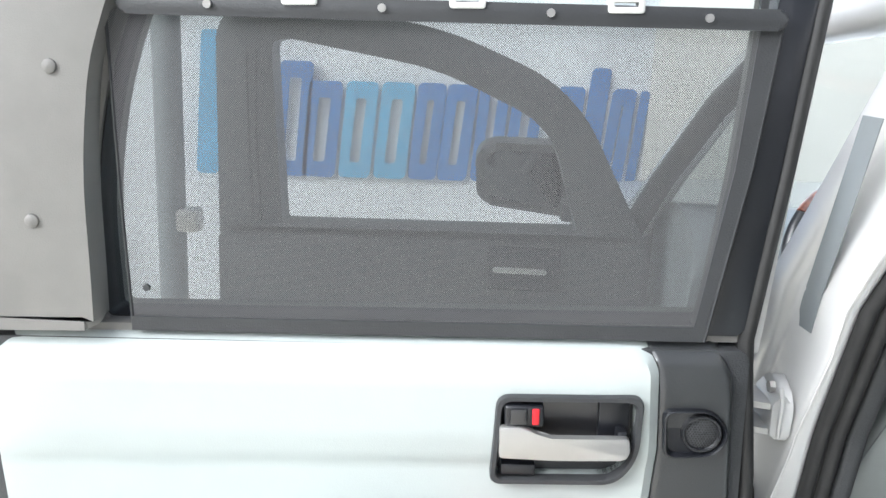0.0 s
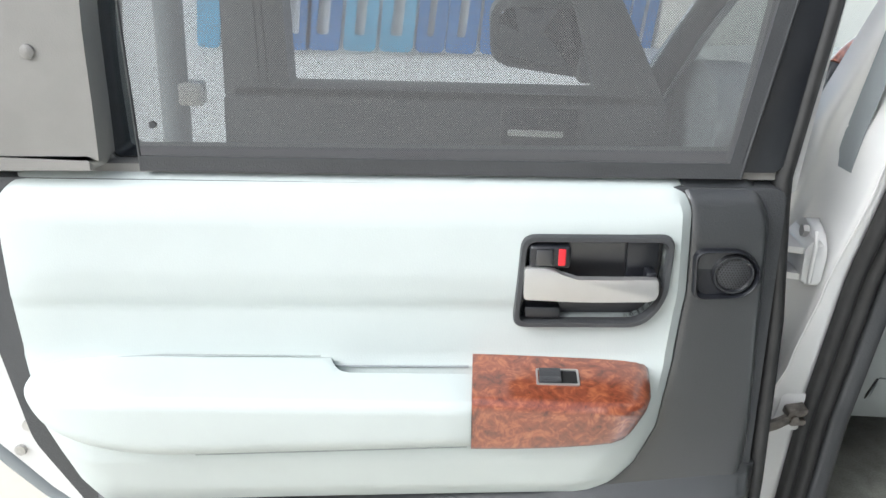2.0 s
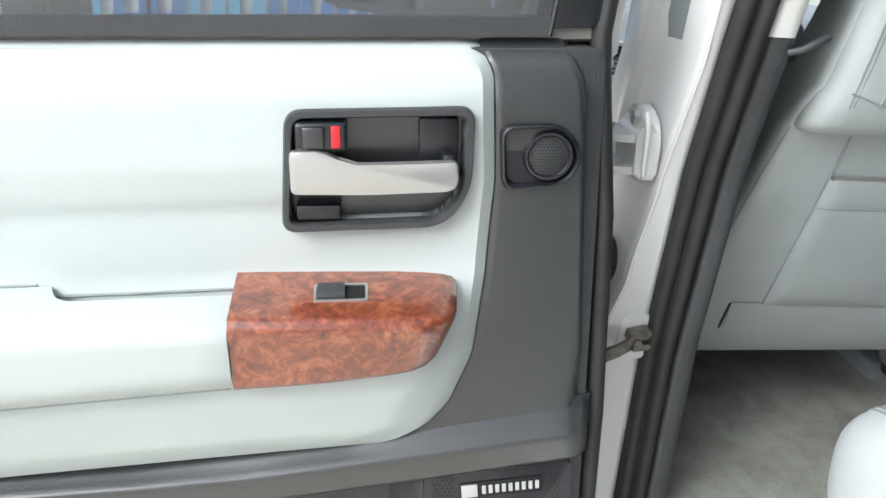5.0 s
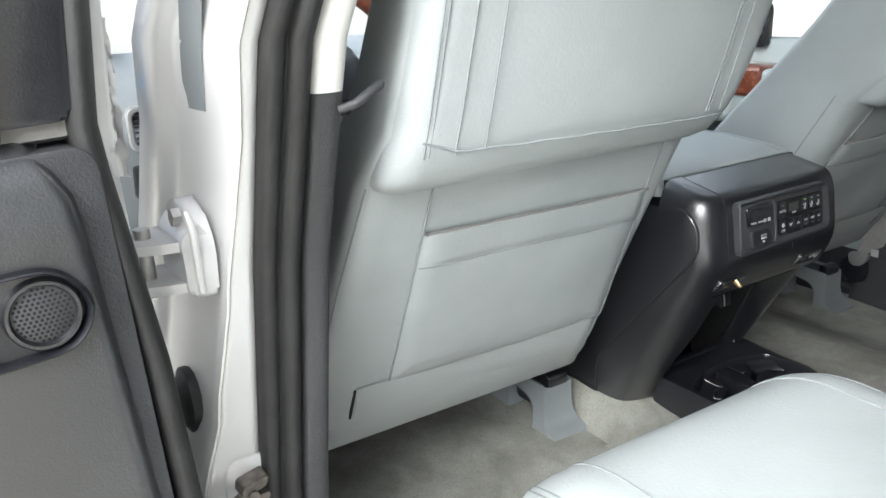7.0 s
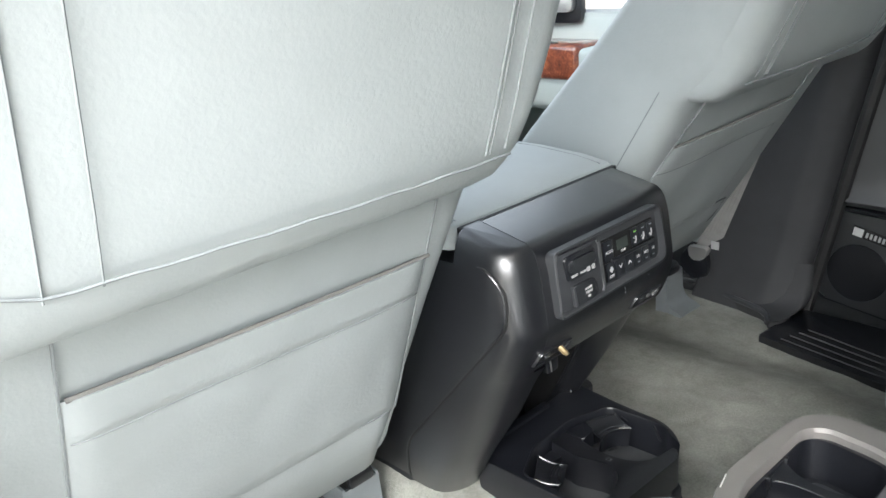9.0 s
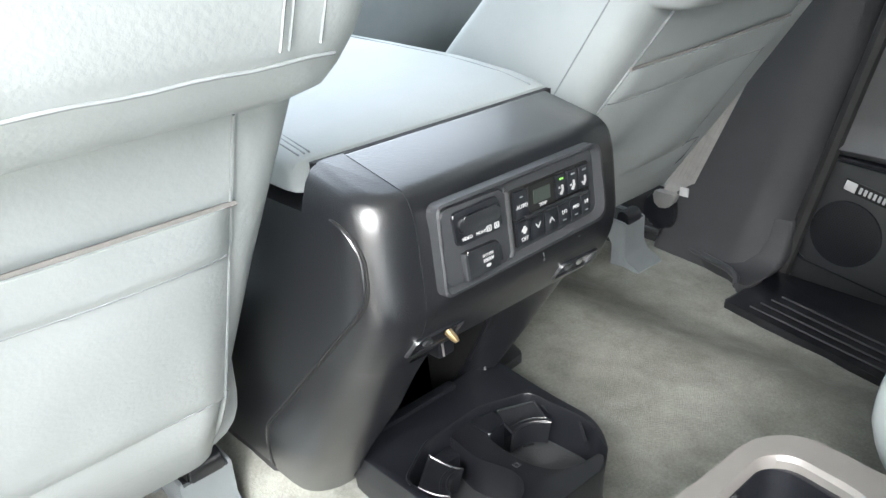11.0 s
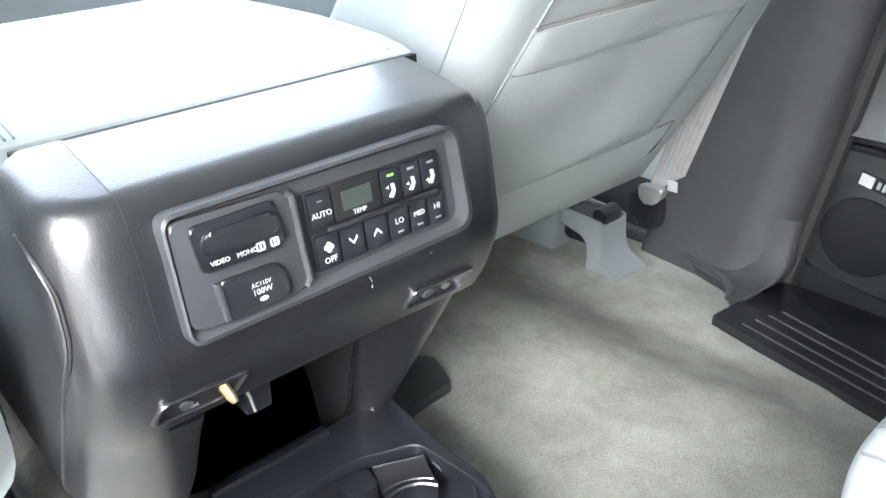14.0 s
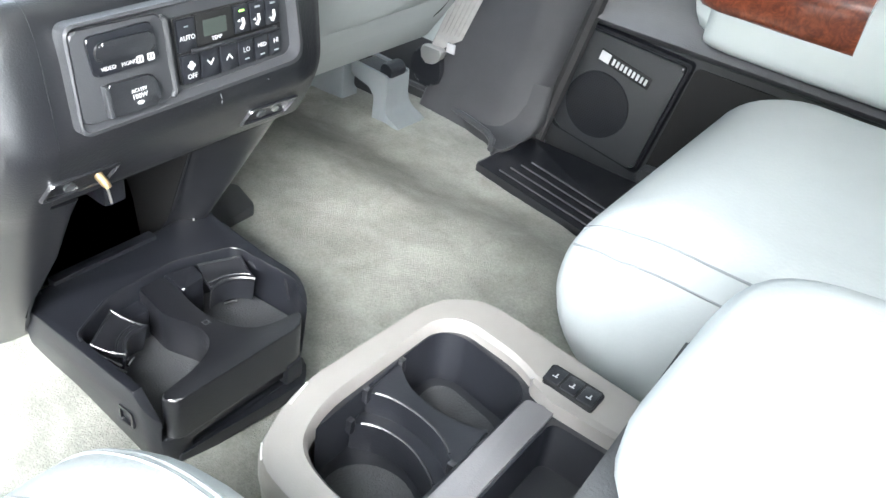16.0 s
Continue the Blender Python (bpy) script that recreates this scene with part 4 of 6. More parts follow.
def badge(parent, m):
    """Small dark name strip: a pale square and unreadable pale bars."""
    def put(bm):
        bmesh.ops.transform(bm, matrix=m, verts=bm.verts[:])
        return bm
    strip = part("name_strip", put(box(0, 0.100, -0.003, 0.0, 0, 0.021, 0.001)), DEEP, parent, "dark strip with pale bars")
    part("pale_square", put(box(0.002, 0.021, -0.0045, -0.002, 0.002, 0.019, 0.0005)), INK, strip)
    for k in range(9):
        part("bar", put(box(0.0265 + 0.008 * k, 0.031 + 0.008 * k, -0.0042, -0.002, 0.005, 0.016, 0.0003)), INK, strip)


badge(spk, pose(-1.141, -0.142, 0.7075, 0, -4, 0))

# window frame, glass, sun blind
frame_o = rpoly([(-0.998, 1.235), (-0.975, 1.45), (-0.945, 1.75), (-1.75, 1.82), (-1.97, 1.62), (-2.01, 1.42), (-2.02, 1.232)], [0.01, 0.02, 0.04, 0.08, 0.10, 0.1, 0.01], 6)
frame_i = rpoly([(-1.045, 1.255), (-1.02, 1.45), (-1.0, 1.70), (-1.73, 1.76), (-1.816, 1.554), (-1.843, 1.40), (-1.840, 1.252)], [0.01, 0.02, 0.04, 0.05, 0.08, 0.08, 0.01], 6)
wf = part("window_frame", frame_ring(frame_o, frame_i, "y", -0.115, -0.02, 0.01), TRIMGREY, door, "dark grey window surround")
part("frame_seal", frame_ring([tuple(Vector(p) * 1.0) for p in frame_i], [(x * 0.992 - 0.0115, z * 0.99 + 0.0148) for x, z in frame_i], "y", -0.10, -0.05, 0.004), RUBBER, wf, "black rubber glass seal")
ctrim = part("corner_cover", prism(rpoly([(-1.838, 1.248), (-1.836, 1.31), (-1.834, 1.455), (-1.8147, 1.584), (-1.785, 1.66), (-1.765, 1.70), (-1.99, 1.70), (-2.03, 1.30), (-2.02, 1.246)], [0.012, 0.02, 0.06, 0.06, 0.02, 0.01, 0.02, 0.06, 0.02]), "y", -0.148, -0.10, 0.018, 4), TRIMGREY, wf, "warm grey rear window trim with screws")
for x, z in ((-1.861, 1.579), (-1.9025, 1.391)):
    part("screw", tube([(x, -0.146, z), (x, -0.151, z), (x, -0.153, z)], [0.0095, 0.0085, 0.004], 14), TRIMGREY, ctrim)
part("front_frame_strip", prism(rpoly([(-1.07, 1.25), (-1.03, 1.46), (-1.0, 1.72), (-0.955, 1.72), (-0.985, 1.46), (-1.010, 1.25)], 0.008), "y", -0.123, -0.09, 0.004), BLACK, wf)
part("edge_seal", tube([(-1.003, -0.112, 1.25), (-0.978, -0.112, 1.46), (-0.948, -0.112, 1.72)], 0.007, 8), RUBBER, wf)
part("edge_metal", prism(rpoly([(-0.996, 1.22), (-0.971, 1.46), (-0.941, 1.74), (-0.930, 1.74), (-0.960, 1.46), (-0.983, 1.22)], 0.003), "y", -0.106, -0.03, 0.003), SILVER, wf, "silver door edge")
glass = part("glass", box(-1.87, -1.01, -0.068, -0.063, 1.20, 1.72, 0), GLASS, wf)
glass.visible_shadow = False
blind = thing("sun_blind", (-1.42, -0.12, 1.24), "dark mesh sun blind drawn over the door window", "sun blind")
part("mesh", prism([(-1.060, 1.243), (-1.795, 1.243), (-1.7975, 1.42), (-1.797, 1.645), (-1.002, 1.634), (-1.0214, 1.464)], "y", -0.1264, -0.1256), BLIND, blind)
part("weave", prism([(-1.061, 1.2435), (-1.7945, 1.2435), (-1.7965, 1.42), (-1.796, 1.644), (-1.003, 1.633), (-1.0224, 1.464)], "y", -0.12601, -0.12599), BLIND, blind)
part("bottom_hem", prism([(-1.062, 1.243), (-1.795, 1.243), (-1.795, 1.262), (-1.058, 1.262)], "y", -0.1285, -0.1235), CHAR, blind)
part("side_hem", prism([(-1.060, 1.262), (-1.074, 1.262), (-1.0405, 1.464), (-1.026, 1.634), (-1.002, 1.634), (-1.0214, 1.464)], "y", -0.1285, -0.1237), CHAR, blind)
part("bead", tube([(-1.7955, -0.126, 1.243), (-1.798, -0.126, 1.42), (-1.7975, -0.126, 1.64)], 0.0022, 6), CHAR, blind)
part("bead", tube([(-1.060, -0.126, 1.243), (-1.0214, -0.126, 1.464), (-1.002, -0.126, 1.634)], 0.003, 6), CHAR, blind)
part("corner_stud", tube([(-1.7725, -0.128, 1.302), (-1.7725, -0.132, 1.302)], 0.0045, 10), CHAR, blind)
rail = part("top_rail", prism(rpoly([(-1.780, 1.640), (-1.0, 1.626), (-0.999, 1.650), (-1.779, 1.664)], 0.012), "y", -0.140, -0.118, 0.005, 3), CHAR, blind, "dark top rail with studs")
for x, z in ((-1.670, 1.6515), (-1.466, 1.6485), (-1.271, 1.6445), (-1.090, 1.640)):
    part("stud", tube([(x, -0.140, z), (x, -0.144, z)], 0.005, 10), METAL, rail)
for x, z in ((-1.562, 1.657), (-1.367, 1.6545), (-1.185, 1.6505)):
    part("clip", frame_ring(rect(x - 0.021, x + 0.021, z - 0.006, z + 0.010, 0.004, 3), rect(x - 0.014, x + 0.014, z + 0.001, z + 0.006, 0.002, 3), "y", -0.1435, -0.122, 0.001), WHITE, rail, "white plastic hook clip")
for ob in (door, blind):
    ob.matrix_basis = Matrix.Translation(DOOR_AT) @ Matrix.Rotation(radians(-2.0), 4, "Y") @ Matrix.Translation(ORIGIN[ob] - DOOR_AT)

# front door, also open
fdoor = thing("front_door", (-1.45, 1.0, 0.4), "open front door with dark lining and mirror", "car door")
part("front_lining", prism(rpoly([(-0.92, 0.4), (-2.0, 0.4), (-2.03, 0.8), (-2.03, 1.105), (-0.90, 1.125)], 0.03), "y", 1.0, 1.10, 0.02), CHAR, fdoor)
part("front_skin", prism(rpoly([(-0.90, 0.4), (-2.01, 0.4), (-2.04, 0.8), (-2.04, 1.085), (-0.88, 1.10)], 0.03), "y", 1.102, 1.18, 0.02), SILVER, fdoor)
fo = rpoly([(-0.90, 1.10), (-1.12, 1.50), (-1.45, 1.63), (-1.95, 1.70), (-2.03, 1.62), (-2.03, 1.08)], [0.01, 0.15, 0.1, 0.05, 0.05, 0.01], 6)
fi = rpoly([(-1.085, 1.132), (-1.17, 1.40), (-1.46, 1.53), (-1.85, 1.592), (-1.889, 1.58), (-1.862, 1.116)], [0.01, 0.1, 0.1, 0.02, 0.03, 0.01], 6)
part("front_frame", frame_ring(fo, fi, "y", 1.0, 1.10, 0.01), CHAR, fdoor, "dark window frame")
part("pull_cup", box(-1.32, -1.12, 0.985, 1.0, 0.97, 1.09, 0.012), BLACK, fdoor)
part("lever", box(-1.30, -1.16, 0.972, 0.985, 1.018, 1.034, 0.005), SATINSILVER, fdoor)
mir = part("mirror", prism(rpoly([(-1.08, 1.14), (-1.35, 1.17), (-1.36, 1.30), (-1.33, 1.34), (-1.10, 1.34), (-1.08, 1.30)], 0.04), "y", 1.14, 1.30, 0.03, 3), CHAR, fdoor, "dark door mirror")
part("mirror_stem", box(-1.12, -0.98, 1.12, 1.22, 1.13, 1.20, 0.015), CHAR, mir)
part("mirror_glass", prism(rpoly([(-1.12, 1.165), (-1.325, 1.19), (-1.335, 1.30), (-1.31, 1.32), (-1.12, 1.32)], 0.03), "y", 1.132, 1.142, 0.002), MIRROR, mir, "mirror glass with a dark reflection in its colour")
for x0, x1 in ((-1.935, -1.93), (-1.915, -1.905)):
    part("frame_lip", tube([(x0, 0.997, 1.12), (x0 - 0.012, 0.997, 1.35), (x1 - 0.02, 0.997, 1.56)], 0.004, 6), RUBBER, fdoor)

# ---- front seats ----
def lower_y(z):
    return 0.545 - 0.5 * z


def upper_y(z):
    return line(z, [(1.15, -0.075), (1.19, -0.096), (1.5, -0.205), (1.66, -0.255)])


def front_edge(z):
    """Front edge of the backrest's side bolster at a height."""
    return line(z, [(0.73, 0.43), (0.90, 0.355), (1.042, 0.249), (1.266, 0.072), (1.45, -0.045), (1.53, -0.085), (1.60, -0.10)])


def foot_cover(s, cx, dy, drop):
    """Rail foot cover: a flared toe, a neck, two side walls reaching forward and a black latch in the slot."""
    z0, y0 = FLOOR - 0.004 - drop, 0.207 + dy
    side = rpoly([(0.0, -0.022), (0.0, 0.004), (0.008, 0.009), (0.030, 0.017), (0.0385, 0.034), (0.040, 0.088), (0.062, 0.090), (0.125, 0.093), (0.125, 0.066), (0.078, 0.056), (0.066, 0.040), (0.062, -0.022)], [0.002, 0.003, 0.004, 0.018, 0.012, 0.005, 0.004, 0.006, 0.006, 0.02, 0.012, 0.002], 4)

    def half(z):
        return lerp(z, [(-0.02, 0.039), (0.01, 0.038), (0.045, 0.032), (0.09, 0.031)])

    def walled(xa, xb, flip):
        bm = prism(side, "x", 0.0, 1.0)
        for v in bm.verts:
            h = half(v.co.z)
            v.co = Vector((cx + (xa if v.co.x < 0.5 else xb) * h, y0 + v.co.y, z0 + v.co.z))
        return bm
    foot = part("foot_cover", walled(-1.0, -0.86, 1), GREYPLASTIC, s, "grey plastic rail foot cover")
    part("cover_wall", walled(0.86, 1.0, 1), GREYPLASTIC, foot)
    face = [[(cx + q * half(z), y0 + y, z0 + z) for q in (-0.99, -0.5, 0.0, 0.5, 0.99)] for y, z in ((0.0005, -0.02), (0.0, 0.004), (0.008, 0.0095), (0.020, 0.0135), (0.030, 0.019), (0.036, 0.029), (0.0385, 0.045), (0.0395, 0.070), (0.0400, 0.084))]
    back = [[(x, y + 0.006, z - 0.001) for x, y, z in row] for row in face]
    bm = bmesh.new()
    rows = [[bm.verts.new(p) for p in row] for row in face + back[::-1]]
    for a, b in zip(rows, rows[1:] + rows[:1]):
        for i in range(4):
            bm.faces.new((a[i], a[i + 1], b[i + 1], b[i]))
    part("cover_face", bm, GREYPLASTIC, foot)
    latch = part("rail_latch", prism(rpoly([(y0 + 0.047, z0 + 0.040), (y0 + 0.046, z0 + 0.084), (y0 + 0.120, z0 + 0.088), (y0 + 0.120, z0 + 0.040)], 0.006), "x", cx - 0.0255, cx + 0.0255, 0.002), BLACK, foot, "black seat rail latch")
    part("latch_cap", prism(rpoly([(y0 + 0.040, z0 + 0.080), (y0 + 0.038, z0 + 0.098), (y0 + 0.050, z0 + 0.106), (y0 + 0.064, z0 + 0.104), (y0 + 0.066, z0 + 0.080)], 0.005), "x", cx - 0.018, cx + 0.022, 0.0025), BLACK, latch)
    part("latch_slot", box(cx - 0.0195, cx - 0.0175, y0 + 0.044, y0 + 0.060, z0 + 0.084, z0 + 0.100, 0.0), DEEP, latch)
    part("seat_rail", box(cx - 0.022, cx + 0.022, y0 + 0.15, y0 + 0.45, FLOOR - 0.05, FLOOR + 0.035, 0.004), GREYPLASTIC, s, "grey painted seat rail")


def front_seat():
    s = thing("front_seat", (-0.49, 0.35, FLOOR), "light grey leather front seat with a back pocket", "car seat", group="front seats")

    def ring(z, x0, x1, yr, yf, rl, rr, crown, tl=0.26, tr=0.03):
        cx, hw, depth = (x0 + x1) / 2, (x1 - x0) / 2, yf - yr
        pts = rpoly([(x0 + tl * depth, yf), (x0, yr), (x1, yr), (x1 - tr * depth, yf)], [0.03, rl, rr, 0.018], 8)
        return [(x, y - crown * (1 - ((x - cx) / hw) ** 2), z) for x, y in pts]

    WIDE = [(1.20, -0.749, -0.260), (1.26, -0.744, -0.253), (1.35, -0.740, -0.255), (1.45, -0.737, -0.262), (1.50, -0.735, -0.275), (1.545, -0.71, -0.30)]
    low = [ring(z, line(z, [(0.73, -0.765), (0.9, -0.769), (1.0, -0.763), (1.14, -0.750)]), line(z, [(0.73, -0.272), (1.0, -0.269), (1.19, -0.262)]), lower_y(z) + (0.02 if z < 0.745 else 0), front_edge(z), 0.042, 0.036, 0.006) for z in (0.73, 0.745, 0.80, 0.85, 0.90, 0.95, 1.0, 1.05, 1.10, 1.14)]
    low += [ring(z, x0 + 0.001, x1 - 0.001, upper_y(z) + 0.014, front_edge(z), 0.03, 0.034, 0.006) for z, x0, x1 in WIDE]
    back = part("lower_backrest", loft(low), LEATHER, s)
    cap = []
    for z, x0, x1, dy in ((1.1430, -0.715, -0.305, 0.060), (1.1400, -0.730, -0.288, 0.040), (1.1415, -0.742, -0.275, 0.024), (1.148, -0.749, -0.267, 0.011), (1.159, -0.752, -0.264, 0.0035), (1.178, -0.751, -0.262, 0.0005), (1.20, -0.749, -0.260, 0), (1.22, -0.747, -0.256, 0), (1.26, -0.744, -0.253, 0), (1.35, -0.740, -0.255, 0), (1.45, -0.737, -0.262, 0), (1.50, -0.735, -0.275, 0), (1.55, -0.71, -0.30, 0.01), (1.575, -0.67, -0.34, 0.03), (1.585, -0.60, -0.41, 0.05)):
        yr = upper_y(z) + dy
        r = ring(z, x0, x1, yr, yr + 0.095, 0.044, 0.040, 0.014, 0.26, 0.12)
        w = 0.010 * max(0.0, 1 - abs(z - 1.158) / 0.028)
        cap.append([(x, y + w * noise.noise((x * 11, z * 20, 1.0)), zz + 0.7 * w * noise.noise((x * 9, 4.0, z * 9))) for x, y, zz in r])
    up = part("upper_backrest", loft(cap), LEATHER, s, sharp=70)

    def on_upper(x, z, out=0.0006):
        return (x, upper_y(z) - 0.014 * (1 - ((x + 0.504) / 0.25) ** 2) - out, z)

    def on_lower(x, z, out=0.0006):
        return (x, lower_y(z) - 0.006 * (1 - ((x + 0.524) / 0.252) ** 2) - out, z)

    for x0, x1 in ((-0.7165, -0.722), (-0.7115, -0.717), (-0.683, -0.6915), (-0.650, -0.667), (-0.333, -0.346), (-0.3275, -0.3405), (-0.307, -0.324)):
        part("seam", tube([on_upper(x0 + (x1 - x0) * k / 8, 1.180 + 0.0455 * k, -0.0006) for k in range(9)], 0.0009, 5), SEAM, up)
    part("seam", tube([on_upper(-0.720 + 0.425 * k / 24, 1.184 - 0.012 * k / 24 + 0.012 * max(0, 1 - k / 2.2) + 0.0006 * math.sin(k * 1.7), -0.0009) for k in range(25)], 0.0012, 5), SEAM, up)
    # corner seams down the lower back
    part("seam", tube([(line(z, [(0.85, -0.754), (1.0, -0.751), (1.14, -0.738)]), lower_y(z) + 0.0105, z) for z in (1.14, 1.08, 1.02, 0.96, 0.90, 0.86)], 0.0012, 5), SEAM, back)
    part("seam", tube([(line(z, [(0.73, -0.272), (1.0, -0.269), (1.19, -0.262)]) - 0.0012, lower_y(z) + 0.042, z) for z in (1.150, 1.13, 1.08, 1.02, 0.96, 0.90, 0.86)], 0.0009, 5), SEAM, back)
    # pocket: one gathered panel with a turned hem
    def pocket(u, v):
        z = 0.848 + 0.224 * v - 0.008 * u
        x0, x1 = line(z, [(0.84, -0.657), (1.07, -0.662)]), line(z, [(0.84, -0.286), (1.07, -0.313)])
        x = x0 + (x1 - x0) * u
        e = min(u, 1 - u, v * 0.6)
        bulge = 0.0055 * min(1, e / 0.06) ** 0.6 + 0.0022 * math.sin(u * 7 + v * 3) * min(1, e / 0.1) + 0.0022 * noise.noise((x * 14, z * 16, 7)) * min(1, e / 0.05)
        hem = 0.0032 * min(1, e / 0.03) * max(0, min(1, (v - 0.800) / 0.03))
        return on_lower(x, z, 0.001 + bulge * (1 - 0.35 * v ** 6) + hem)
    pk = part("pocket_panel", sheet(pocket, 44, 44, (0, 0.0035, 0)), LEATHER, back)
    part("pocket_stitch", tube([Vector(pocket(0.01 + 0.98 * k / 40, 0.798)) + Vector((0, 0.0003, 0)) for k in range(41)], 0.0011, 5), SEAM, pk)
    # shadow line under the pocket's open edge, drawn as a grey tube
    part("pocket_mouth_shade", tube([on_lower(-0.659 + 0.348 * k / 24, 1.0725 - 0.008 * k / 24, 0.003) for k in range(25)], 0.0022, 5), TRIMGREY, pk)
    part("seam", tube([on_lower(-0.665 + 0.008 * k / 8, 1.138 - 0.288 * k / 8, 0.0012) for k in range(9)], 0.0014, 5), SEAM, back)
    part("seam", tube([on_lower(-0.322 + 0.036 * k / 8, 1.132 - 0.288 * k / 8, 0.0012) for k in range(9)], 0.0014, 5), SEAM, back)
    # skirt under the pocket, its ends tucked in
    def skirt(u, v):
        z = 0.852 - 0.010 * u - (0.093 + 0.004 * math.sin(u * 9)) * v
        x = -0.704 + 0.430 * u + 0.010 * v * (1 - u)
        tuck = 0.022 * max(0, (u - 0.94) / 0.06) ** 2
        return (x, lower_y(z) - 0.003 - 0.006 * math.sin(math.pi * v) + 0.012 * v + tuck + 0.0018 * noise.noise((x * 12, z * 12, 3)), z)
    sk = part("skirt", sheet(skirt, 36, 12, (0, 0.010, 0)), LEATHER, back)
    part("skirt_hem", tube([Vector(skirt(0.985, v / 8)) + Vector((0.001, 0.001, 0)) for v in range(9)], 0.0045, 8), LEATHER, sk)
    part("seam", tube([Vector(skirt(0.98 * k / 24, 0.0)) + Vector((0, -0.0008, 0)) for k in range(25)], 0.0014, 5), SEAM, back)
    part("skirt_gap", tube([(-0.705, lower_y(0.85) - 0.001, 0.85), (-0.7045, lower_y(0.81) - 0.002, 0.81), (-0.700, lower_y(0.765) + 0.006, 0.765)], 0.0026, 5), DEEP, back)
    # seat cushion and base
    cush = [[(x, y, z) for x, z in rect(-0.745, -0.235, 0.735 - k * 0.0, 0.885 + 0.012 * math.sin(math.pi * k), 0.05, 5)] for k, y in ((0.0, 0.20), (0.3, 0.30), (0.6, 0.45), (0.9, 0.60), (0.98, 0.70))]
    part("cushion", loft(cush), LEATHER, s)
    part("base_cover", prism(rpoly([(0.26, 0.755), (0.28, 0.80), (0.68, 0.76), (0.70, 0.66), (0.42, 0.68)], 0.015), "x", -0.755, -0.225, 0.012), BLACK, s)
    part("side_shield", prism(rpoly([(0.33, 0.66), (0.35, 0.80), (0.45, 0.82), (0.70, 0.80), (0.70, 0.66)], 0.03), "x", -0.785, -0.742, 0.012, 3), GREYPLASTIC, s, "grey plastic seat side shield")
    foot_cover(s, -0.262, 0.0, 0.0)
    foot_cover(s, -0.795, 0.020, 0.038)
    return s


seat_a = front_seat()
seat_b = copy_thing(seat_a, Matrix.Translation((0.374, seat_a.location.y + 0.072, FLOOR)) @ Matrix.Diagonal((-1, 1, 1, 1)))
# the passenger's backrest is tipped further back round its hinge
HIP = Matrix.Translation((0, 0.155 - 0.35, 0.78 - FLOOR))
for kid in seat_b.children:
    if "backrest" in kid.name:
        kid.matrix_basis = HIP @ Matrix.Rotation(radians(6.0), 4, "X") @ HIP.inverted() @ kid.matrix_basis

# ---- centre console ----
con = thing("centre_console", (-0.06, 0.3, FLOOR), "black plastic centre console, rear climate controls", "console")
XL, XR = -0.222, 0.098


def con_ring(x, s):
    """Side outline in y, z, shrunk a little towards the right side."""
    pts = rpoly([(0.62, 1.015 - s), (0.075, 1.015 - s), (0.070, 1.0485 - s), (-0.0045 + s * 0.7, 1.0335 - s), (-0.0150 + s, 1.008 - s * 0.6), (-0.024 + s, 0.935), (-0.0128 + s, 0.905), (0.0016 + s, 0.8788), (0.03, 0.870), (0.62, 0.872)], [0.01, 0.004, 0.005, 0.011, 0.02, 0.02, 0.02, 0.01, 0.01, 0.01], 5)
    return [(x, y, z) for y, z in pts]


XJ = XL + 0.0455
hood = [con_ring(XJ + (XR - 0.026 - XJ) * k / 6, 0.0) for k in range(7)]
hood += [con_ring(XR - 0.012, 0.008), con_ring(XR - 0.004, 0.020), con_ring(XR, 0.034)]
part("hood", loft(hood), SATIN, con, "black satin plastic hood")


def leg(stations, ro, ri):
    """A console leg, its rear face turned a little inwards: height, rear y, left x, right x; ro and ri round its rear corners."""
    rings = []
    for z, ya, a, b in stations:
        rings.append([(x, y, z) for x, y in rpoly([(a, ya + 0.030), (b, ya), (b, 0.60), (a, 0.60)], [ro, ri, 0.01, 0.01], 6)])
    return loft(rings)


def corner(p, u, v, r, n=6):
    """A rounded corner at p between the directions u and v."""
    s, e = (p[0] + u[0] * r, p[1] + u[1] * r), (p[0] + v[0] * r, p[1] + v[1] * r)
    return [tuple(s[i] * (1 - t) ** 2 + p[i] * 2 * t * (1 - t) + e[i] * t * t for i in (0, 1)) for t in [k / n for k in range(n + 1)]]


SHELL = ((1.0345, 0.0035, 0.022, XJ, 0.070, 1.0), (1.0325, -0.0015, 0.013, XJ, 0.070, 0.78), (1.0275, -0.0062, 0.0065, XJ, 0.070, 0.45), (1.0200, -0.0098, 0.003, XJ, 0.070, 0.18), (1.0110, -0.0132, 0.0010, XJ, 0.071, 0), (1.0, -0.0150, 0.0, XJ, 0.60, 0), (0.985, -0.0166, 0.0, XJ, 0.60, 0), (0.96, -0.0203, 0.0, XJ, 0.60, 0), (0.945, -0.0222, 0.0003, XJ, 0.60, 0), (0.935, -0.0225, 0.0006, XJ, 0.60, 0), (0.925, -0.0198, 0.001, XJ, 0.60, 0), (0.905, -0.0125, 0.002, XJ, 0.60, 0), (0.879, 0.0018, 0.003, XJ, 0.60, 0), (0.876, 0.0034, 0.0032, -0.150, 0.60, 0), (0.853, 0.018, 0.0045, -0.150, 0.60, 0), (0.80, 0.046, 0.0075, -0.150, 0.60, 0), (0.733, 0.088, 0.012, -0.154, 0.60, 0), (0.70, 0.108, 0.019, -0.152, 0.60, 0), (0.66, 0.136, 0.028, -0.140, 0.60, 0), (0.62, 0.165, 0.040, -0.120, 0.60, 0), (0.57, 0.205, 0.050, -0.105, 0.60, 0))
shell = []
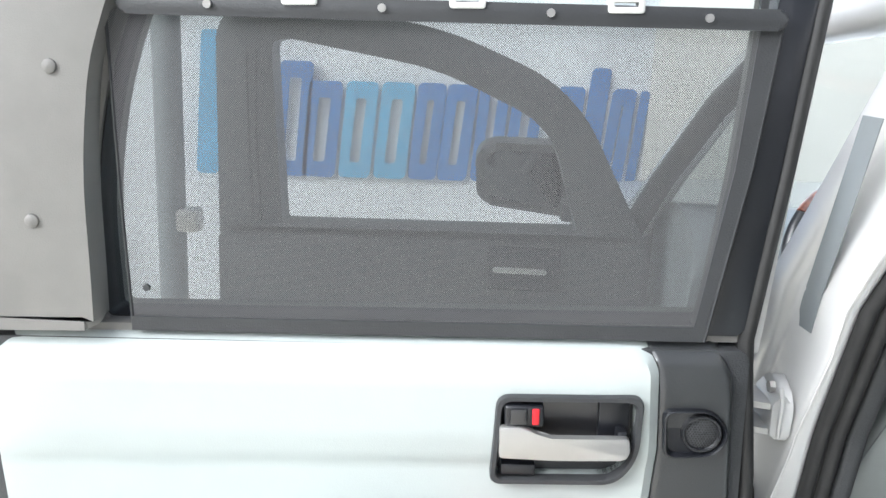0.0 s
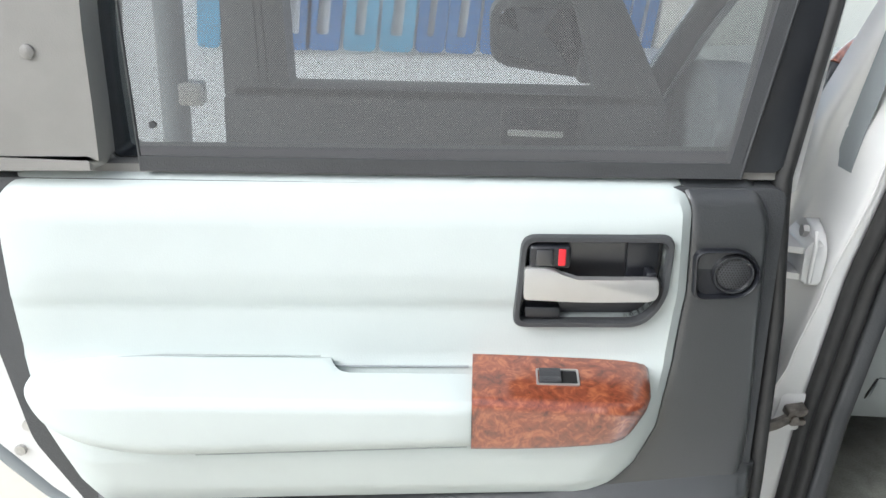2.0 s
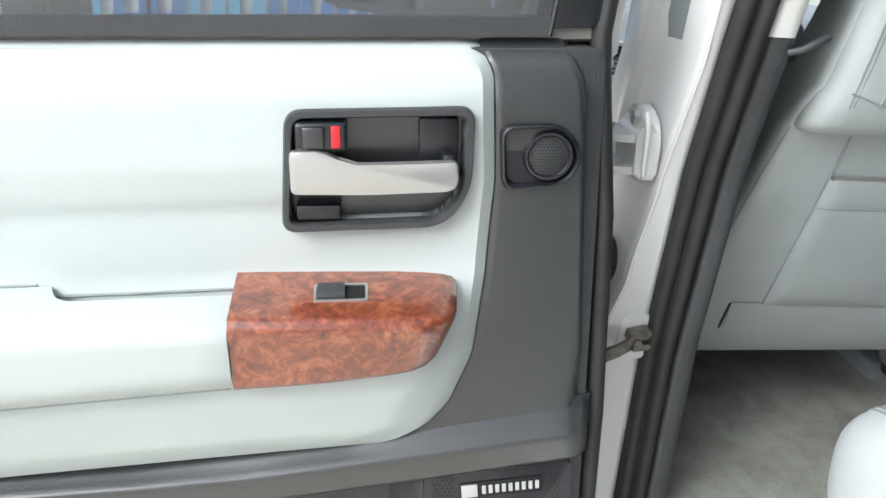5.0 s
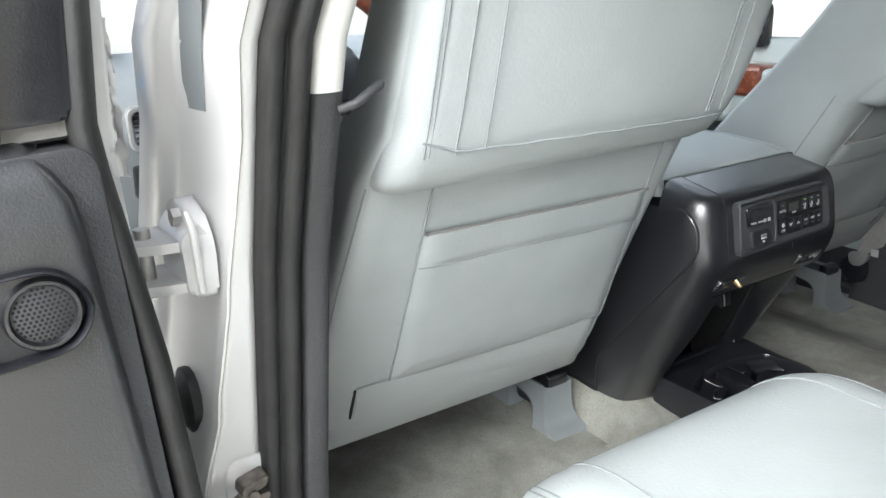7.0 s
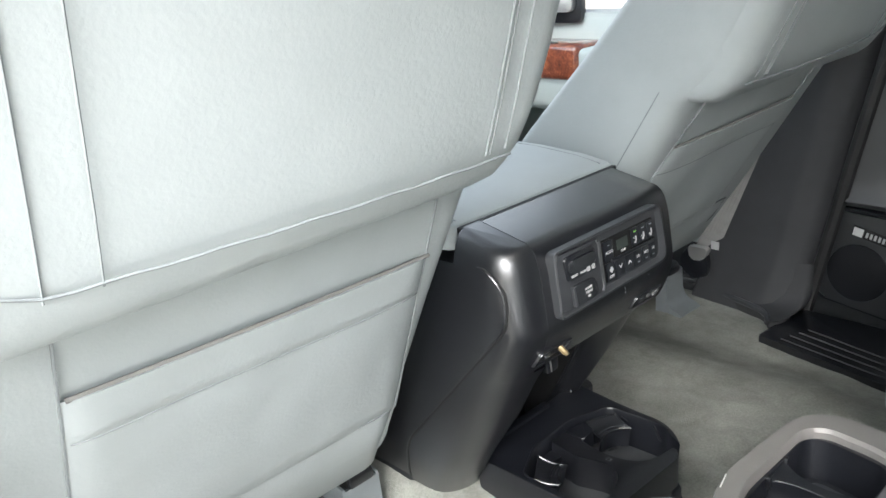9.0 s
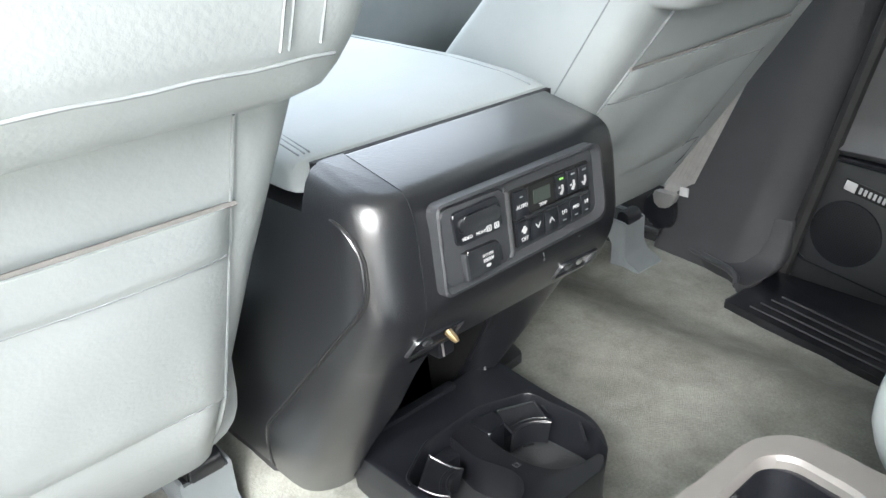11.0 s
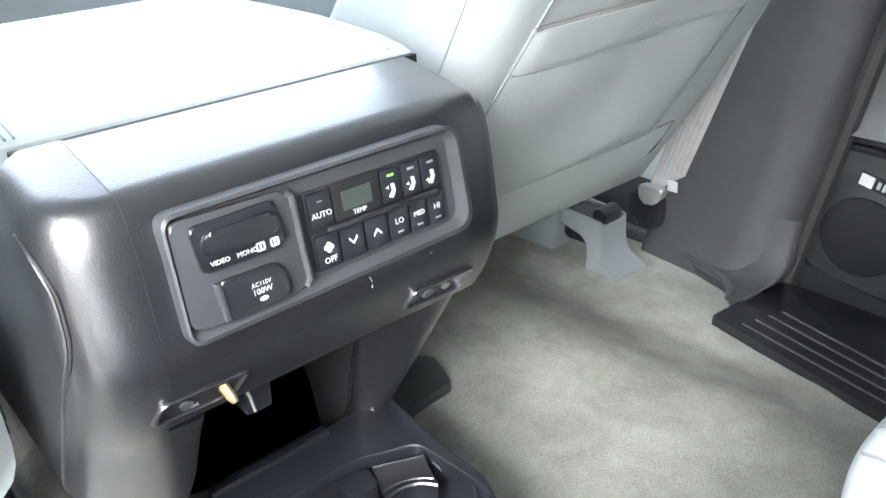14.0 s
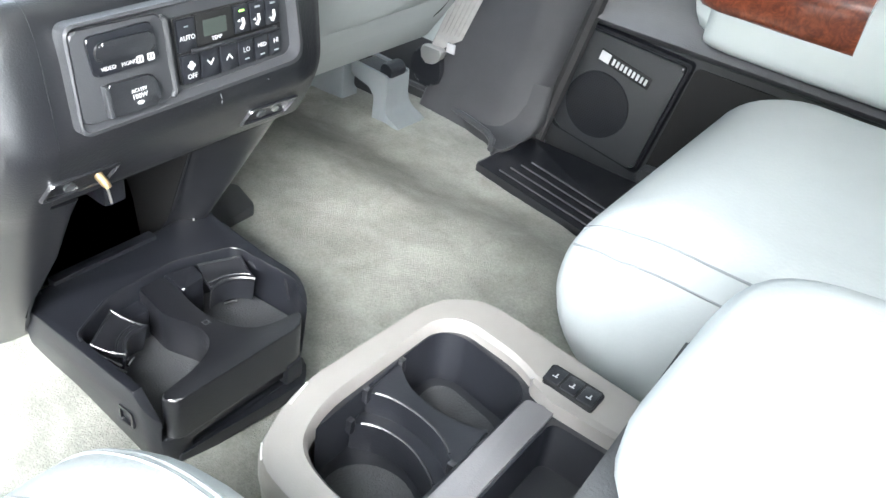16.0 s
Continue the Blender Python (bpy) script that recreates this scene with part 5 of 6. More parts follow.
for z, ya, a, b, yf, w in SHELL:
    low = b > XJ
    x0 = XL + a
    ring = corner((x0, ya), (0, 1), (1, 0), 0.0445 if low else min(0.0445, b - x0 - 0.0005)) + corner((b, ya), (-1, 0), (0, 1), 0.008 if low else 0.0002)
    ring += corner((b, yf), (0, -1), (-1, 0), 0.001) + corner((x0, yf), (1, 0), (0, -1), 0.001)
    shell.append([(x, y, z + 0.205 * w * max(0.0, y - ya)) for x, y in ring])
part("side_leg", loft(shell), SATIN, con)
part("side_leg", leg(((0.925, -0.010, 0.010, 0.096), (0.90, 0.0, 0.006, 0.095), (0.853, 0.030, 0.008, 0.092), (0.78, 0.070, 0.020, 0.082), (0.70, 0.120, 0.040, 0.074), (0.60, 0.19, 0.050, 0.070), (0.57, 0.205, 0.050, 0.070)), 0.012, 0.03), SATIN, con)


def shell_x(y, z):
    """Outer face of the left leg, with its rounded rear corner."""
    x0 = XL + line(z, [(r[0], r[2]) for r in SHELL[::-1]])
    d = y - line(z, [(r[0], r[1]) for r in SHELL[::-1]])
    return x0 if d >= 0.0445 else x0 + 0.0445 * (1 - math.sqrt(max(d, 0.0) / 0.0445)) ** 2


# joint between the leg and the side panel
SIDE = rpoly([(0.075, 1.016), (0.020, 1.014), (0.002, 0.996), (-0.003, 0.951), (0.060, 0.880), (0.130, 0.802), (0.203, 0.722), (0.222, 0.665), (0.232, 0.62)], [0.002, 0.012, 0.02, 0.02, 0.002, 0.002, 0.035, 0.02, 0.002], 5)[6:-6]
SIDE = [(p[0] + (q[0] - p[0]) * k / 3, p[1] + (q[1] - p[1]) * k / 3) for p, q in zip(SIDE, SIDE[1:]) for k in range(3)]
part("panel_joint", tube([(shell_x(y, z) + 0.0002, y, z) for y, z in SIDE], 0.0015, 6), DEEP, con, "thin joint of the side panel")
part("panel_edge", tube([(shell_x(y + 0.0028, z) + 0.0001, y + 0.0028, z) for y, z in SIDE], 0.0014, 6), SATIN, con)
# near-black sheets put the deep shade of the recess into its colour
part("recess_shade_back", box(-0.16, 0.06, 0.22, 0.24, 0.58, 0.90, 0.002), DEEP, con)
part("recess_shade_wall", sheet(lambda u, v: (line(0.86 - 0.27 * v, [(0.57, 0.050), (0.60, 0.050), (0.70, 0.040), (0.78, 0.020), (0.853, 0.008)]) - 0.0015, line(0.86 - 0.27 * v, [(0.57, 0.205), (0.60, 0.19), (0.70, 0.120), (0.78, 0.070), (0.853, 0.030)]) * (1 - u) + 0.25 * u + 0.036 * (1 - u), 0.86 - 0.27 * v), 3, 16, (0.002, 0, 0)), DEEP, con, "black sheet for the deep shade in the recess")
part("recess_edge", tube([(line(z, [(0.70, 0.040), (0.78, 0.020), (0.853, 0.008)]) - 0.001, line(z, [(0.70, 0.120), (0.78, 0.070), (0.853, 0.030)]) + 0.033, z) for z in (0.862, 0.84, 0.81, 0.78, 0.75, 0.72)], 0.0018, 6), SATIN, con)
part("recess_shade_roof", box(-0.155, 0.045, 0.02, 0.22, 0.866, 0.874, 0.002), DEEP, con)
part("core", box(-0.19, 0.06, 0.22, 0.62, 0.58, 0.875, 0.01), BLACK, con)
lid = []
for k, (y, dz, ins) in enumerate(((0.0785, -0.026, 0.010), (0.0795, -0.012, 0.006), (0.083, -0.005, 0.002), (0.092, -0.001, 0.0), (0.125, 0.005, 0.0), (0.2, 0.010, 0.0), (0.3, 0.010, 0.0), (0.42, 0.008, 0.0), (0.46, -0.008, 0.01))):
    lid.append([(x, y, 1.052 + z) for x, z in rpoly([(-0.220 + ins, -0.03), (-0.220 + ins, dz), (0.098 - ins, dz), (0.098 - ins, -0.03)], [0.004, 0.022, 0.022, 0.004], 5)])
rest = part("armrest_lid", loft(lid), LEATHER, con, "light grey leather armrest lid")
# black strip filling the gap before the lid with its shadow
part("lid_gap_shade", box(-0.204, 0.088, 0.0722, 0.0785, 1.0, 1.0462, 0.0005), DEEP, con)
for x in (-0.207, -0.201, -0.196, 0.074):
    part("seam", tube([(x, 0.088 + 0.04 * k, 1.0517 + lerp(0.088 + 0.04 * k, [(0.088, -0.0015), (0.12, 0.005), (0.2, 0.010), (0.5, 0.010)])) for k in range(9)], 0.0009, 5), SEAM, rest)

# control panel: a tilted local frame, x across, z up, front at y = 0 going to -y
PM = Matrix.Translation((-0.053, -0.0205, 0.980)) @ Matrix.Rotation(radians(-6.5), 4, "X")


def on_panel(bm):
    bmesh.ops.transform(bm, matrix=PM, verts=bm.verts[:])
    return bm


def print_text(text, size, x, z, parent, y=-0.009):
    return words(text, size, INK, parent, PM @ pose(x, y, z, 90, 0, 0), "lettering", "white printed lettering")


po = rpoly([(-0.1110, -0.0345), (0.1015, -0.031), (0.095, 0.0435), (-0.1115, 0.0430)], [0.009, 0.016, 0.014, 0.009], 6)
pm = rpoly([(-0.1098, -0.0315), (0.0965, -0.027), (0.0915, 0.0415), (-0.1100, 0.0410)], [0.008, 0.014, 0.012, 0.008], 6)
pi = rpoly([(-0.1085, -0.0265), (0.0890, -0.022), (0.0850, 0.0385), (-0.1085, 0.0392)], [0.007, 0.012, 0.010, 0.007], 6)
rim_bm = loft([[(x, y, z) for x, z in ring] for ring, y in ((po, 0.004), (po, -0.0075), (pm, -0.0090), (pi, -0.0045), (pi, 0.004))], caps=False)
rim = part("panel_rim", on_panel(rim_bm), PANELGREY, con, "graphite panel rim")
panel = part("control_panel", on_panel(prism(pi, "y", -0.004, 0.004)), PANELGREY, con, "graphite grey control panel")
sub_plate = part("jack_plate", on_panel(prism(rpoly([(-0.1085, -0.0255), (-0.0325, -0.0262), (-0.0345, 0.0368), (-0.1085, 0.0385)], [0.006, 0.008, 0.008, 0.006], 5), "y", -0.0085, -0.003, 0.0025, 3)), PANELGREY, panel)
part("pale_edge", on_panel(tube([(-0.0375, -0.0082, 0.0350), (-0.0345, -0.0088, 0.0325), (-0.0335, -0.0088, 0.0), (-0.0325, -0.0088, -0.020), (-0.0350, -0.0082, -0.0245)], 0.0022, 8)), CHAR, sub_plate, "slightly paler plate edge")
av = part("jack_cover", on_panel(prism(rpoly([(-0.0964, 0.0058), (-0.0440, 0.0064), (-0.0470, 0.0342), (-0.0990, 0.0336)], 0.004), "y", -0.0115, -0.008, 0.002, 3)), BLACK, sub_plate)
part("cover_bulge", on_panel(prism(rpoly([(-0.0935, 0.0160), (-0.0485, 0.0150), (-0.0470, 0.0225), (-0.0490, 0.0290), (-0.0915, 0.0290), (-0.0950, 0.0225)], 0.006), "y", -0.0140, -0.011, 0.0025, 3)), SATIN, av)
print_text("VIDEO", 0.0040, -0.0855, 0.0104, av, -0.0119)
print_text("MONO", 0.0040, -0.0690, 0.0102, av, -0.0119)
for x in (-0.0605, -0.0515):
    part("jack_mark", on_panel(frame_ring(rect(x - 0.0028, x + 0.0028, 0.0080, 0.0132, 0.001, 2), rect(x - 0.0018, x + 0.0018, 0.0090, 0.0122, 0.0005, 2), "y", -0.0119, -0.0113)), INK, av)
    part("jack_dot", on_panel(box(x - 0.0006, x + 0.0006, -0.0119, -0.0113, 0.0094, 0.0118, 0.0)), INK, av)
out = part("outlet_cover", on_panel(prism(rpoly([(-0.0890, -0.0242), (-0.0475, -0.0242), (-0.0500, -0.0018), (-0.0910, -0.0008)], [0.002, 0.004, 0.006, 0.004]), "y", -0.0125, -0.008, 0.0025, 3)), SATIN, sub_plate, "black hinged outlet cover")
part("outlet_lip", on_panel(prism(rpoly([(-0.0905, -0.0245), (-0.0868, -0.0245), (-0.0885, -0.0012), (-0.0922, -0.0008)], 0.001, 3), "y", -0.0135, -0.008, 0.001)), PANELGREY, out)
print_text("AC115V", 0.0036, -0.0655, -0.0098, out, -0.0129)
print_text("100W", 0.0050, -0.0655, -0.0142, out, -0.0129)
part("plug_mark", on_panel(prism(oval(-0.0655, -0.0190, 0.0028, 0.0014, 12), "y", -0.0129, -0.0122)), INK, out)

# climate keys
face = part("key_bed", on_panel(prism(rpoly([(-0.0252, -0.0203), (0.0768, -0.0180), (0.0768, 0.0298), (-0.0268, 0.0303)], 0.002), "y", -0.006, -0.003, 0.001)), DEEP, panel)


def key(x0, x1, z0, z1, text="", size=0.0065, tz=0.0, name="key"):
    k = part(name, on_panel(box(x0 + 0.0004, x1 - 0.0004, -0.0090, -0.005, z0 + 0.0004, z1 - 0.0004, 0.0011)), BLACK, panel)
    if text:
        print_text(text, size, (x0 + x1) / 2, (z0 + z1) / 2 + tz, k, -0.0093)
    return k


k = key(-0.0258, -0.0085, 0.0045, 0.0295, "AUTO", 0.0051, -0.0018)
part("lamp", on_panel(box(-0.0190, -0.0155, -0.0094, -0.0089, 0.0230, 0.0240, 0.0002)), GREYPLASTIC, k)
k = key(-0.0248, -0.0080, -0.0195, 0.0028, "OFF", 0.0053, -0.0055)
for dx, dz in ((-0.0018, 0.0), (0.0018, 0.0), (0.0, -0.0018), (0.0, 0.0018)):
    part("fan_mark", on_panel(prism(oval(-0.0164 + dx, -0.0058 + dz, 0.0017, 0.0017, 8), "y", -0.0095, -0.0089)), INK, k)
screen = part("display", on_panel(prism(rect(-0.0078, 0.0268, 0.0068, 0.0297, 0.001), "y", -0.0086, -0.005, 0.001)), DEEP, panel)
part("display_glass", on_panel(prism(rect(-0.0018, 0.0200, 0.0125, 0.0245, 0.0008), "y", -0.0089, -0.0084)), LCD, screen, "grey-green liquid crystal display")
print_text("TEMP", 0.0042, 0.0098, 0.0096, screen, -0.0089)
for n, x in enumerate((0.0278, 0.0438, 0.0598)):
    k = key(x, x + 0.0155, 0.0070, 0.0290)
    cx = x + 0.0076
    part("lamp", on_panel(box(cx - 0.0026, cx + 0.0026, -0.0095, -0.0088, 0.0238, 0.0254, 0.0003)), GREEN if n == 0 else GREYPLASTIC, k, "small green lamp" if n == 0 else "")
    part("figure_mark", on_panel(prism(rpoly([(cx - 0.0002, 0.0098), (cx + 0.0026, 0.0142), (cx + 0.0018, 0.0190), (cx - 0.0008, 0.0190), (cx - 0.0002, 0.0148), (cx - 0.0034, 0.0112)], 0.0005, 2), "y", -0.0094, -0.0089)), INK, k)
    part("arrow_mark", on_panel(prism([(cx - 0.0050, 0.0172 - 0.002 * n), (cx - 0.0024, 0.0160 - 0.002 * n), (cx - 0.0024, 0.0184 - 0.002 * n)], "y", -0.0094, -0.0089)), INK, k)
for n, (x0, x1, text) in enumerate(((-0.0076, 0.0104, ""), (0.0108, 0.0284, ""), (0.0290, 0.0456, "LO"), (0.0460, 0.0610, "MED"), (0.0614, 0.0757, "HI"))):
    k = key(x0, x1, -0.0193 + 0.0004 * n, 0.0030, text, 0.0054 if n != 3 else 0.0045, 0.0014)
    cx = (x0 + x1) / 2
    if n < 2:
        s = -1 if n == 0 else 1
        for q in (-1, 1):
            part("arrow_mark", on_panel(prism([(cx, -0.0075 + 0.0022 * s), (cx + 0.003 * q, -0.0075 - 0.0013 * s), (cx + 0.003 * q, -0.0075 - 0.0028 * s), (cx, -0.0075 + 0.0005 * s)], "y", -0.0095, -0.0089)), INK, k)
    else:
        part("lamp", on_panel(box(cx - 0.0022, cx + 0.0022, -0.0094, -0.0088, -0.0142, -0.0130, 0.0002)), GREYPLASTIC, k)
part("rocker_bar", on_panel(tube([(-0.0150, -0.0092, 0.0048), (-0.0120, -0.0108, 0.0048), (0.03, -0.0108, 0.0044), (0.0660, -0.0108, 0.0042), (0.0690, -0.0092, 0.0042)], 0.0021, 8)), SATIN, panel)
# scuffs on the hood face
for a, b, c, d in ((0.012, -0.0375, 0.0135, -0.0415), (0.013, -0.043, 0.0128, -0.0455), (0.062, -0.0385, 0.064, -0.0392), (0.0985, 0.004, 0.099, -0.002)):
    part("scuff", on_panel(tube([(a, -0.0035, b), (c, -0.0030, d)], 0.0004, 5)), GREYPLASTIC, con, "pale scuff mark")

# headphone pods below, following the slope under the panel
SH = Matrix(((1, 0, 0, 0), (0, 1, -0.52, 0.52 * 0.893 - 0.0022), (0, 0, 1, 0.004), (0, 0, 0, 1)))


def sloped(bm):
    bmesh.ops.transform(bm, matrix=SH, verts=bm.verts[:])
    return bm


for x, tilt in ((-0.155, 1), (0.030, -1)):
    o = rpoly([(x - 0.0345, 0.8885), (x + 0.0210, 0.8855), (x + 0.0310, 0.9040), (x - 0.0285, 0.9070)], 0.005, 4)
    n = rpoly([(x - 0.0305, 0.8915), (x + 0.0190, 0.8885), (x + 0.0265, 0.9012), (x - 0.0262, 0.9038)], 0.004, 4)
    pod = part("jack_pod", sloped(frame_ring(o, n, "y", -0.0085, 0.006, 0.0015)), SATIN, con)
    part("pod_rim", sloped(tube([(px, -0.0078, pz) for px, pz in rpoly([(a * 0.55 + b * 0.45, c * 0.55 + d * 0.45) for (a, c), (b, d) in zip(o, n)], 0.0005, 1)], 0.0015, 6, closed=True)), SATIN, pod)
    part("pod_face", sloped(prism(n, "y", -0.0058, 0.004)), DEEP, pod)
    part("volume_wheel", sloped(tube([(x - 0.012, -0.003, 0.8965), (x - 0.012, -0.0085, 0.8965)], 0.0042, 12)), CHAR, pod)
    if tilt > 0:
        words("VOL", 0.005, INK, pod, SH @ pose(x - 0.0075, -0.0064, 0.8915, 90, 0, 0))
        part("brass_plug", sloped(tube([(x + 0.012, -0.003, 0.898), (x + 0.014, -0.015, 0.891), (x + 0.0148, -0.019, 0.8885)], [0.0035, 0.0032, 0.002], 10)), BRASS, pod, "bare brass plug tip")
    else:
        part("socket", sloped(tube([(x + 0.005, -0.003, 0.896), (x + 0.005, -0.0085, 0.896)], 0.003, 10)), METAL, pod)
part("foot_flare", prism(rpoly([(0.055, 0.190), (0.165, 0.220), (0.232, 0.226), (0.251, 0.286), (0.18, 0.33), (0.06, 0.36)], [0.01, 0.01, 0.006, 0.008, 0.02, 0.01]), "z", FLOOR - 0.010, FLOOR + 0.014, 0.003), CHAR, con, "dark grey flared console foot")
part("socket_body", box(-0.112, -0.090, 0.035, 0.075, 0.835, 0.868, 0.004), BLACK, con)
part("socket_edge", tube([(-0.1105, 0.036, 0.866), (-0.1075, 0.0345, 0.850), (-0.1055, 0.035, 0.838)], 0.0012, 6), SATINSILVER, con)

# ---- drop-down cup holder tray ----
tray = thing("cup_holder_tray", (-0.043, 0.05, 0.60), "black plastic drop-down cup holder tray, open", "cup holder")
TZ = 0.697
OUT = rpoly([(-0.150, 0.138), (-0.151, -0.050), (-0.140, -0.064), (0.028, -0.068), (0.056, -0.040), (0.071, -0.012), (0.072, 0.05), (0.083, 0.150)], [0.004, 0.014, 0.010, 0.020, 0.020, 0.02, 0.05, 0.006], 5)
tray_body = part("tray_body", loft([[(x * k - 0.03 * (1 - k), y * k + 0.03 * (1 - k), z) for x, y in OUT] for z, k in ((TZ - 0.090, 0.955), (TZ - 0.035, 0.985), (TZ - 0.003, 1.0), (TZ - 0.0006, 0.997), (TZ, 0.990))]), BLACK, tray)
BASIN = rpoly([(-0.1415, -0.085), (-0.1400, 0.058), (-0.086, 0.086), (-0.004, 0.089), (0.056, 0.067), (0.061, -0.018), (0.042, -0.046), (0.030, -0.085)], [0.002, 0.010, 0.012, 0.015, 0.012, 0.015, 0.012, 0.002], 4)
cut(tray_body, [prism(BASIN, "z", TZ - 0.052, TZ + 0.02),
                prism([(-0.10, TZ + 0.02), (-0.030, TZ + 0.004), (-0.078, TZ - 0.046), (-0.10, TZ - 0.046)], "x", -0.16, -0.139),
                prism(rect(-0.112, 0.018, TZ - 0.077, TZ - 0.066, 0.003, 2), "y", -0.10, -0.058)], 0.0016)
# raised rim round the basin
part("rim_edge", tube([(x, y, TZ + 0.0002) for x, y in rpoly([(-0.1425, -0.020), (-0.1415, 0.0595), (-0.0865, 0.0880), (-0.004, 0.0910), (0.0572, 0.0685), (0.0628, -0.018), (0.050, -0.040)], [0.001, 0.010, 0.012, 0.015, 0.012, 0.015, 0.001], 4)[5:-5]], 0.0017, 6), SATIN, tray, "rounded glossy rim edge")
# divider between the two cup wells, with its neck
DIVIDER = [(-0.136, -0.050), (-0.131, -0.066), (0.020, -0.069), (0.034, -0.052), (0.006, -0.0495), (-0.017, -0.0415), (-0.031, -0.022), (-0.0365, 0.004), (-0.0345, 0.032), (-0.029, 0.056), (-0.0285, 0.0825), (-0.0575, 0.0815), (-0.0615, 0.054), (-0.0650, 0.034), (-0.0585, 0.016), (-0.0525, -0.004), (-0.0550, -0.021), (-0.0665, -0.034), (-0.092, -0.0445)]
divider = part("divider", prism(rpoly(DIVIDER, [0.006, 0.010, 0.012, 0.006, 0.012, 0.014, 0.014, 0.016, 0.016, 0.012, 0.002, 0.002, 0.010, 0.010, 0.012, 0.012, 0.012, 0.014, 0.016], 4), "z", TZ - 0.0535, TZ - 0.004, 0.0030, 3), SATIN, tray, "black plastic divider between the cup wells")
part("cup_mark", frame_ring(rect(-0.047, -0.040, -0.006, 0.001, 0.001, 2), rect(-0.0455, -0.0415, -0.0045, -0.0005, 0.0006, 2), "z", TZ - 0.0034, TZ - 0.0042), CHAR, divider)
part("stop_block", prism(rpoly([(-0.0275, 0.083), (0.006, 0.077), (0.001, 0.054), (-0.0275, 0.050)], 0.003), "z", TZ - 0.053, TZ - 0.0035, 0.0022, 3), BLACK, tray)
part("side_stop", prism(rpoly([(-0.060, 0.081), (-0.092, 0.078), (-0.088, 0.062), (-0.062, 0.060)], 0.003), "z", TZ - 0.053, TZ - 0.016, 0.0022, 3), BLACK, tray)


def grip(a, b, c, d, bow):
    """A sprung cup grip: back edge a to b, well edge d to c, the well edge bowed in; with its lips."""
    a, b, c, d = (Vector(p) for p in (a, b, c, d))
    back = ((a + b) - (c + d)).normalized()

    def top(u, v):
        p = (a * (1 - u) + b * u) * (1 - v) + (d * (1 - u) + c * u) * v + back * bow * v * 4 * u * (1 - u)
        return (p.x, p.y, TZ - 0.004 - 0.005 * v - 0.003 * math.sin(math.pi * v))
    flap = part("grip_flap", sheet(top, 12, 8, (0, 0, -0.004)), SATIN, tray, "sprung cup grip flap")
    part("grip_wall", sheet(lambda u, v: Vector(top(u, 1.0)) - Vector((0, 0, 0.002 + 0.030 * v)) + Vector((back.x, back.y, 0)) * 0.006 * v, 12, 3, (back.x * 0.003, back.y * 0.003, 0)), BLACK, flap)
    for v, r in ((1.0, 0.0022), (0.72, 0.0013), (0.02, 0.0011)):
        part("grip_lip", tube([Vector(top(k / 12, v)) + Vector((0, 0, 0.0006)) for k in range(13)], r, 6), SATIN, flap)
    for u in (0.0, 1.0):
        part("grip_lip", tube([Vector(top(u, k / 6)) + Vector((0, 0, 0.0005)) for k in range(7)], 0.0012, 6), SATIN, flap)
    part("grip_foot", tube([Vector(top(0.35 + 0.05 * k, 1.0)) - Vector((0, 0, 0.030)) for k in range(7)], 0.0014, 6), SATIN, flap)


grip((-0.1370, 0.045), (-0.0960, 0.073), (-0.0830, 0.036), (-0.1200, 0.017), 0.009)
grip((0.0100, 0.074), (0.0520, 0.055), (0.0400, 0.020), (-0.0020, 0.038), 0.009)
for p, q in (((-0.1385, 0.026), (-0.1275, 0.014)), ((-0.1395, 0.010), (-0.1300, 0.004)), ((0.0540, 0.045), (0.0600, 0.036)), ((0.0600, -0.004), (0.0480, -0.022))):
    part("side_rib", tube([(p[0], p[1], TZ - 0.006), (q[0], q[1], TZ - 0.016)], 0.0016, 6), SATIN, tray)
part("well_floor", prism(rpoly([(-0.1385, -0.046), (-0.1375, 0.056), (-0.085, 0.083), (-0.004, 0.086), (0.054, 0.064), (0.058, -0.018), (0.040, -0.044)], 0.010, 3), "z", TZ - 0.0525, TZ - 0.0500, 0.001), CHAR, tray, "dusty charcoal well floor")
part("catch", prism(rpoly([(-0.071, TZ - 0.074), (-0.071, TZ - 0.048), (-0.060, TZ - 0.046), (-0.056, TZ - 0.074)], 0.004), "x", 0.000, 0.020, 0.002), BLACK, tray)
part("lower_lip", prism(rpoly([(-0.128, -0.062), (0.022, -0.076), (0.048, -0.050), (0.04, -0.02), (-0.12, -0.02)], [0.004, 0.012, 0.012, 0.004, 0.004]), "z", TZ - 0.094, TZ - 0.078, 0.003), BLACK, tray)
part("side_mark", frame_ring(rect(-0.030, -0.010, TZ - 0.050, TZ - 0.030, 0.003, 3), rect(-0.027, -0.013, TZ - 0.047, TZ - 0.033, 0.002, 3), "x", -0.1510, -0.146), SATIN, tray)
part("hinge_ear", tube([(0.058, 0.1485 + 0.012 * math.cos(0.4 * k), TZ - 0.001 + 0.014 * math.sin(0.4 * k)) for k in range(9)], 0.0032, 8), SATIN, tray)
part("hinge_ear", tube([(0.056, 0.149, TZ + 0.002), (0.078, 0.149, TZ + 0.002)], 0.009, 12), BLACK, tray)
part("hinge_ear", tube([(-0.146, 0.140, TZ - 0.004), (-0.128, 0.140, TZ - 0.004)], 0.008, 12), BLACK, tray)
part("back_lip", box(-0.114, 0.006, 0.134, 0.147, TZ - 0.010, TZ + 0.005, 0.002), BLACK, tray)
part("tray_foot", box(-0.12, 0.045, 0.02, 0.16, FLOOR - 0.01, TZ - 0.085, 0.006), BLACK, tray)

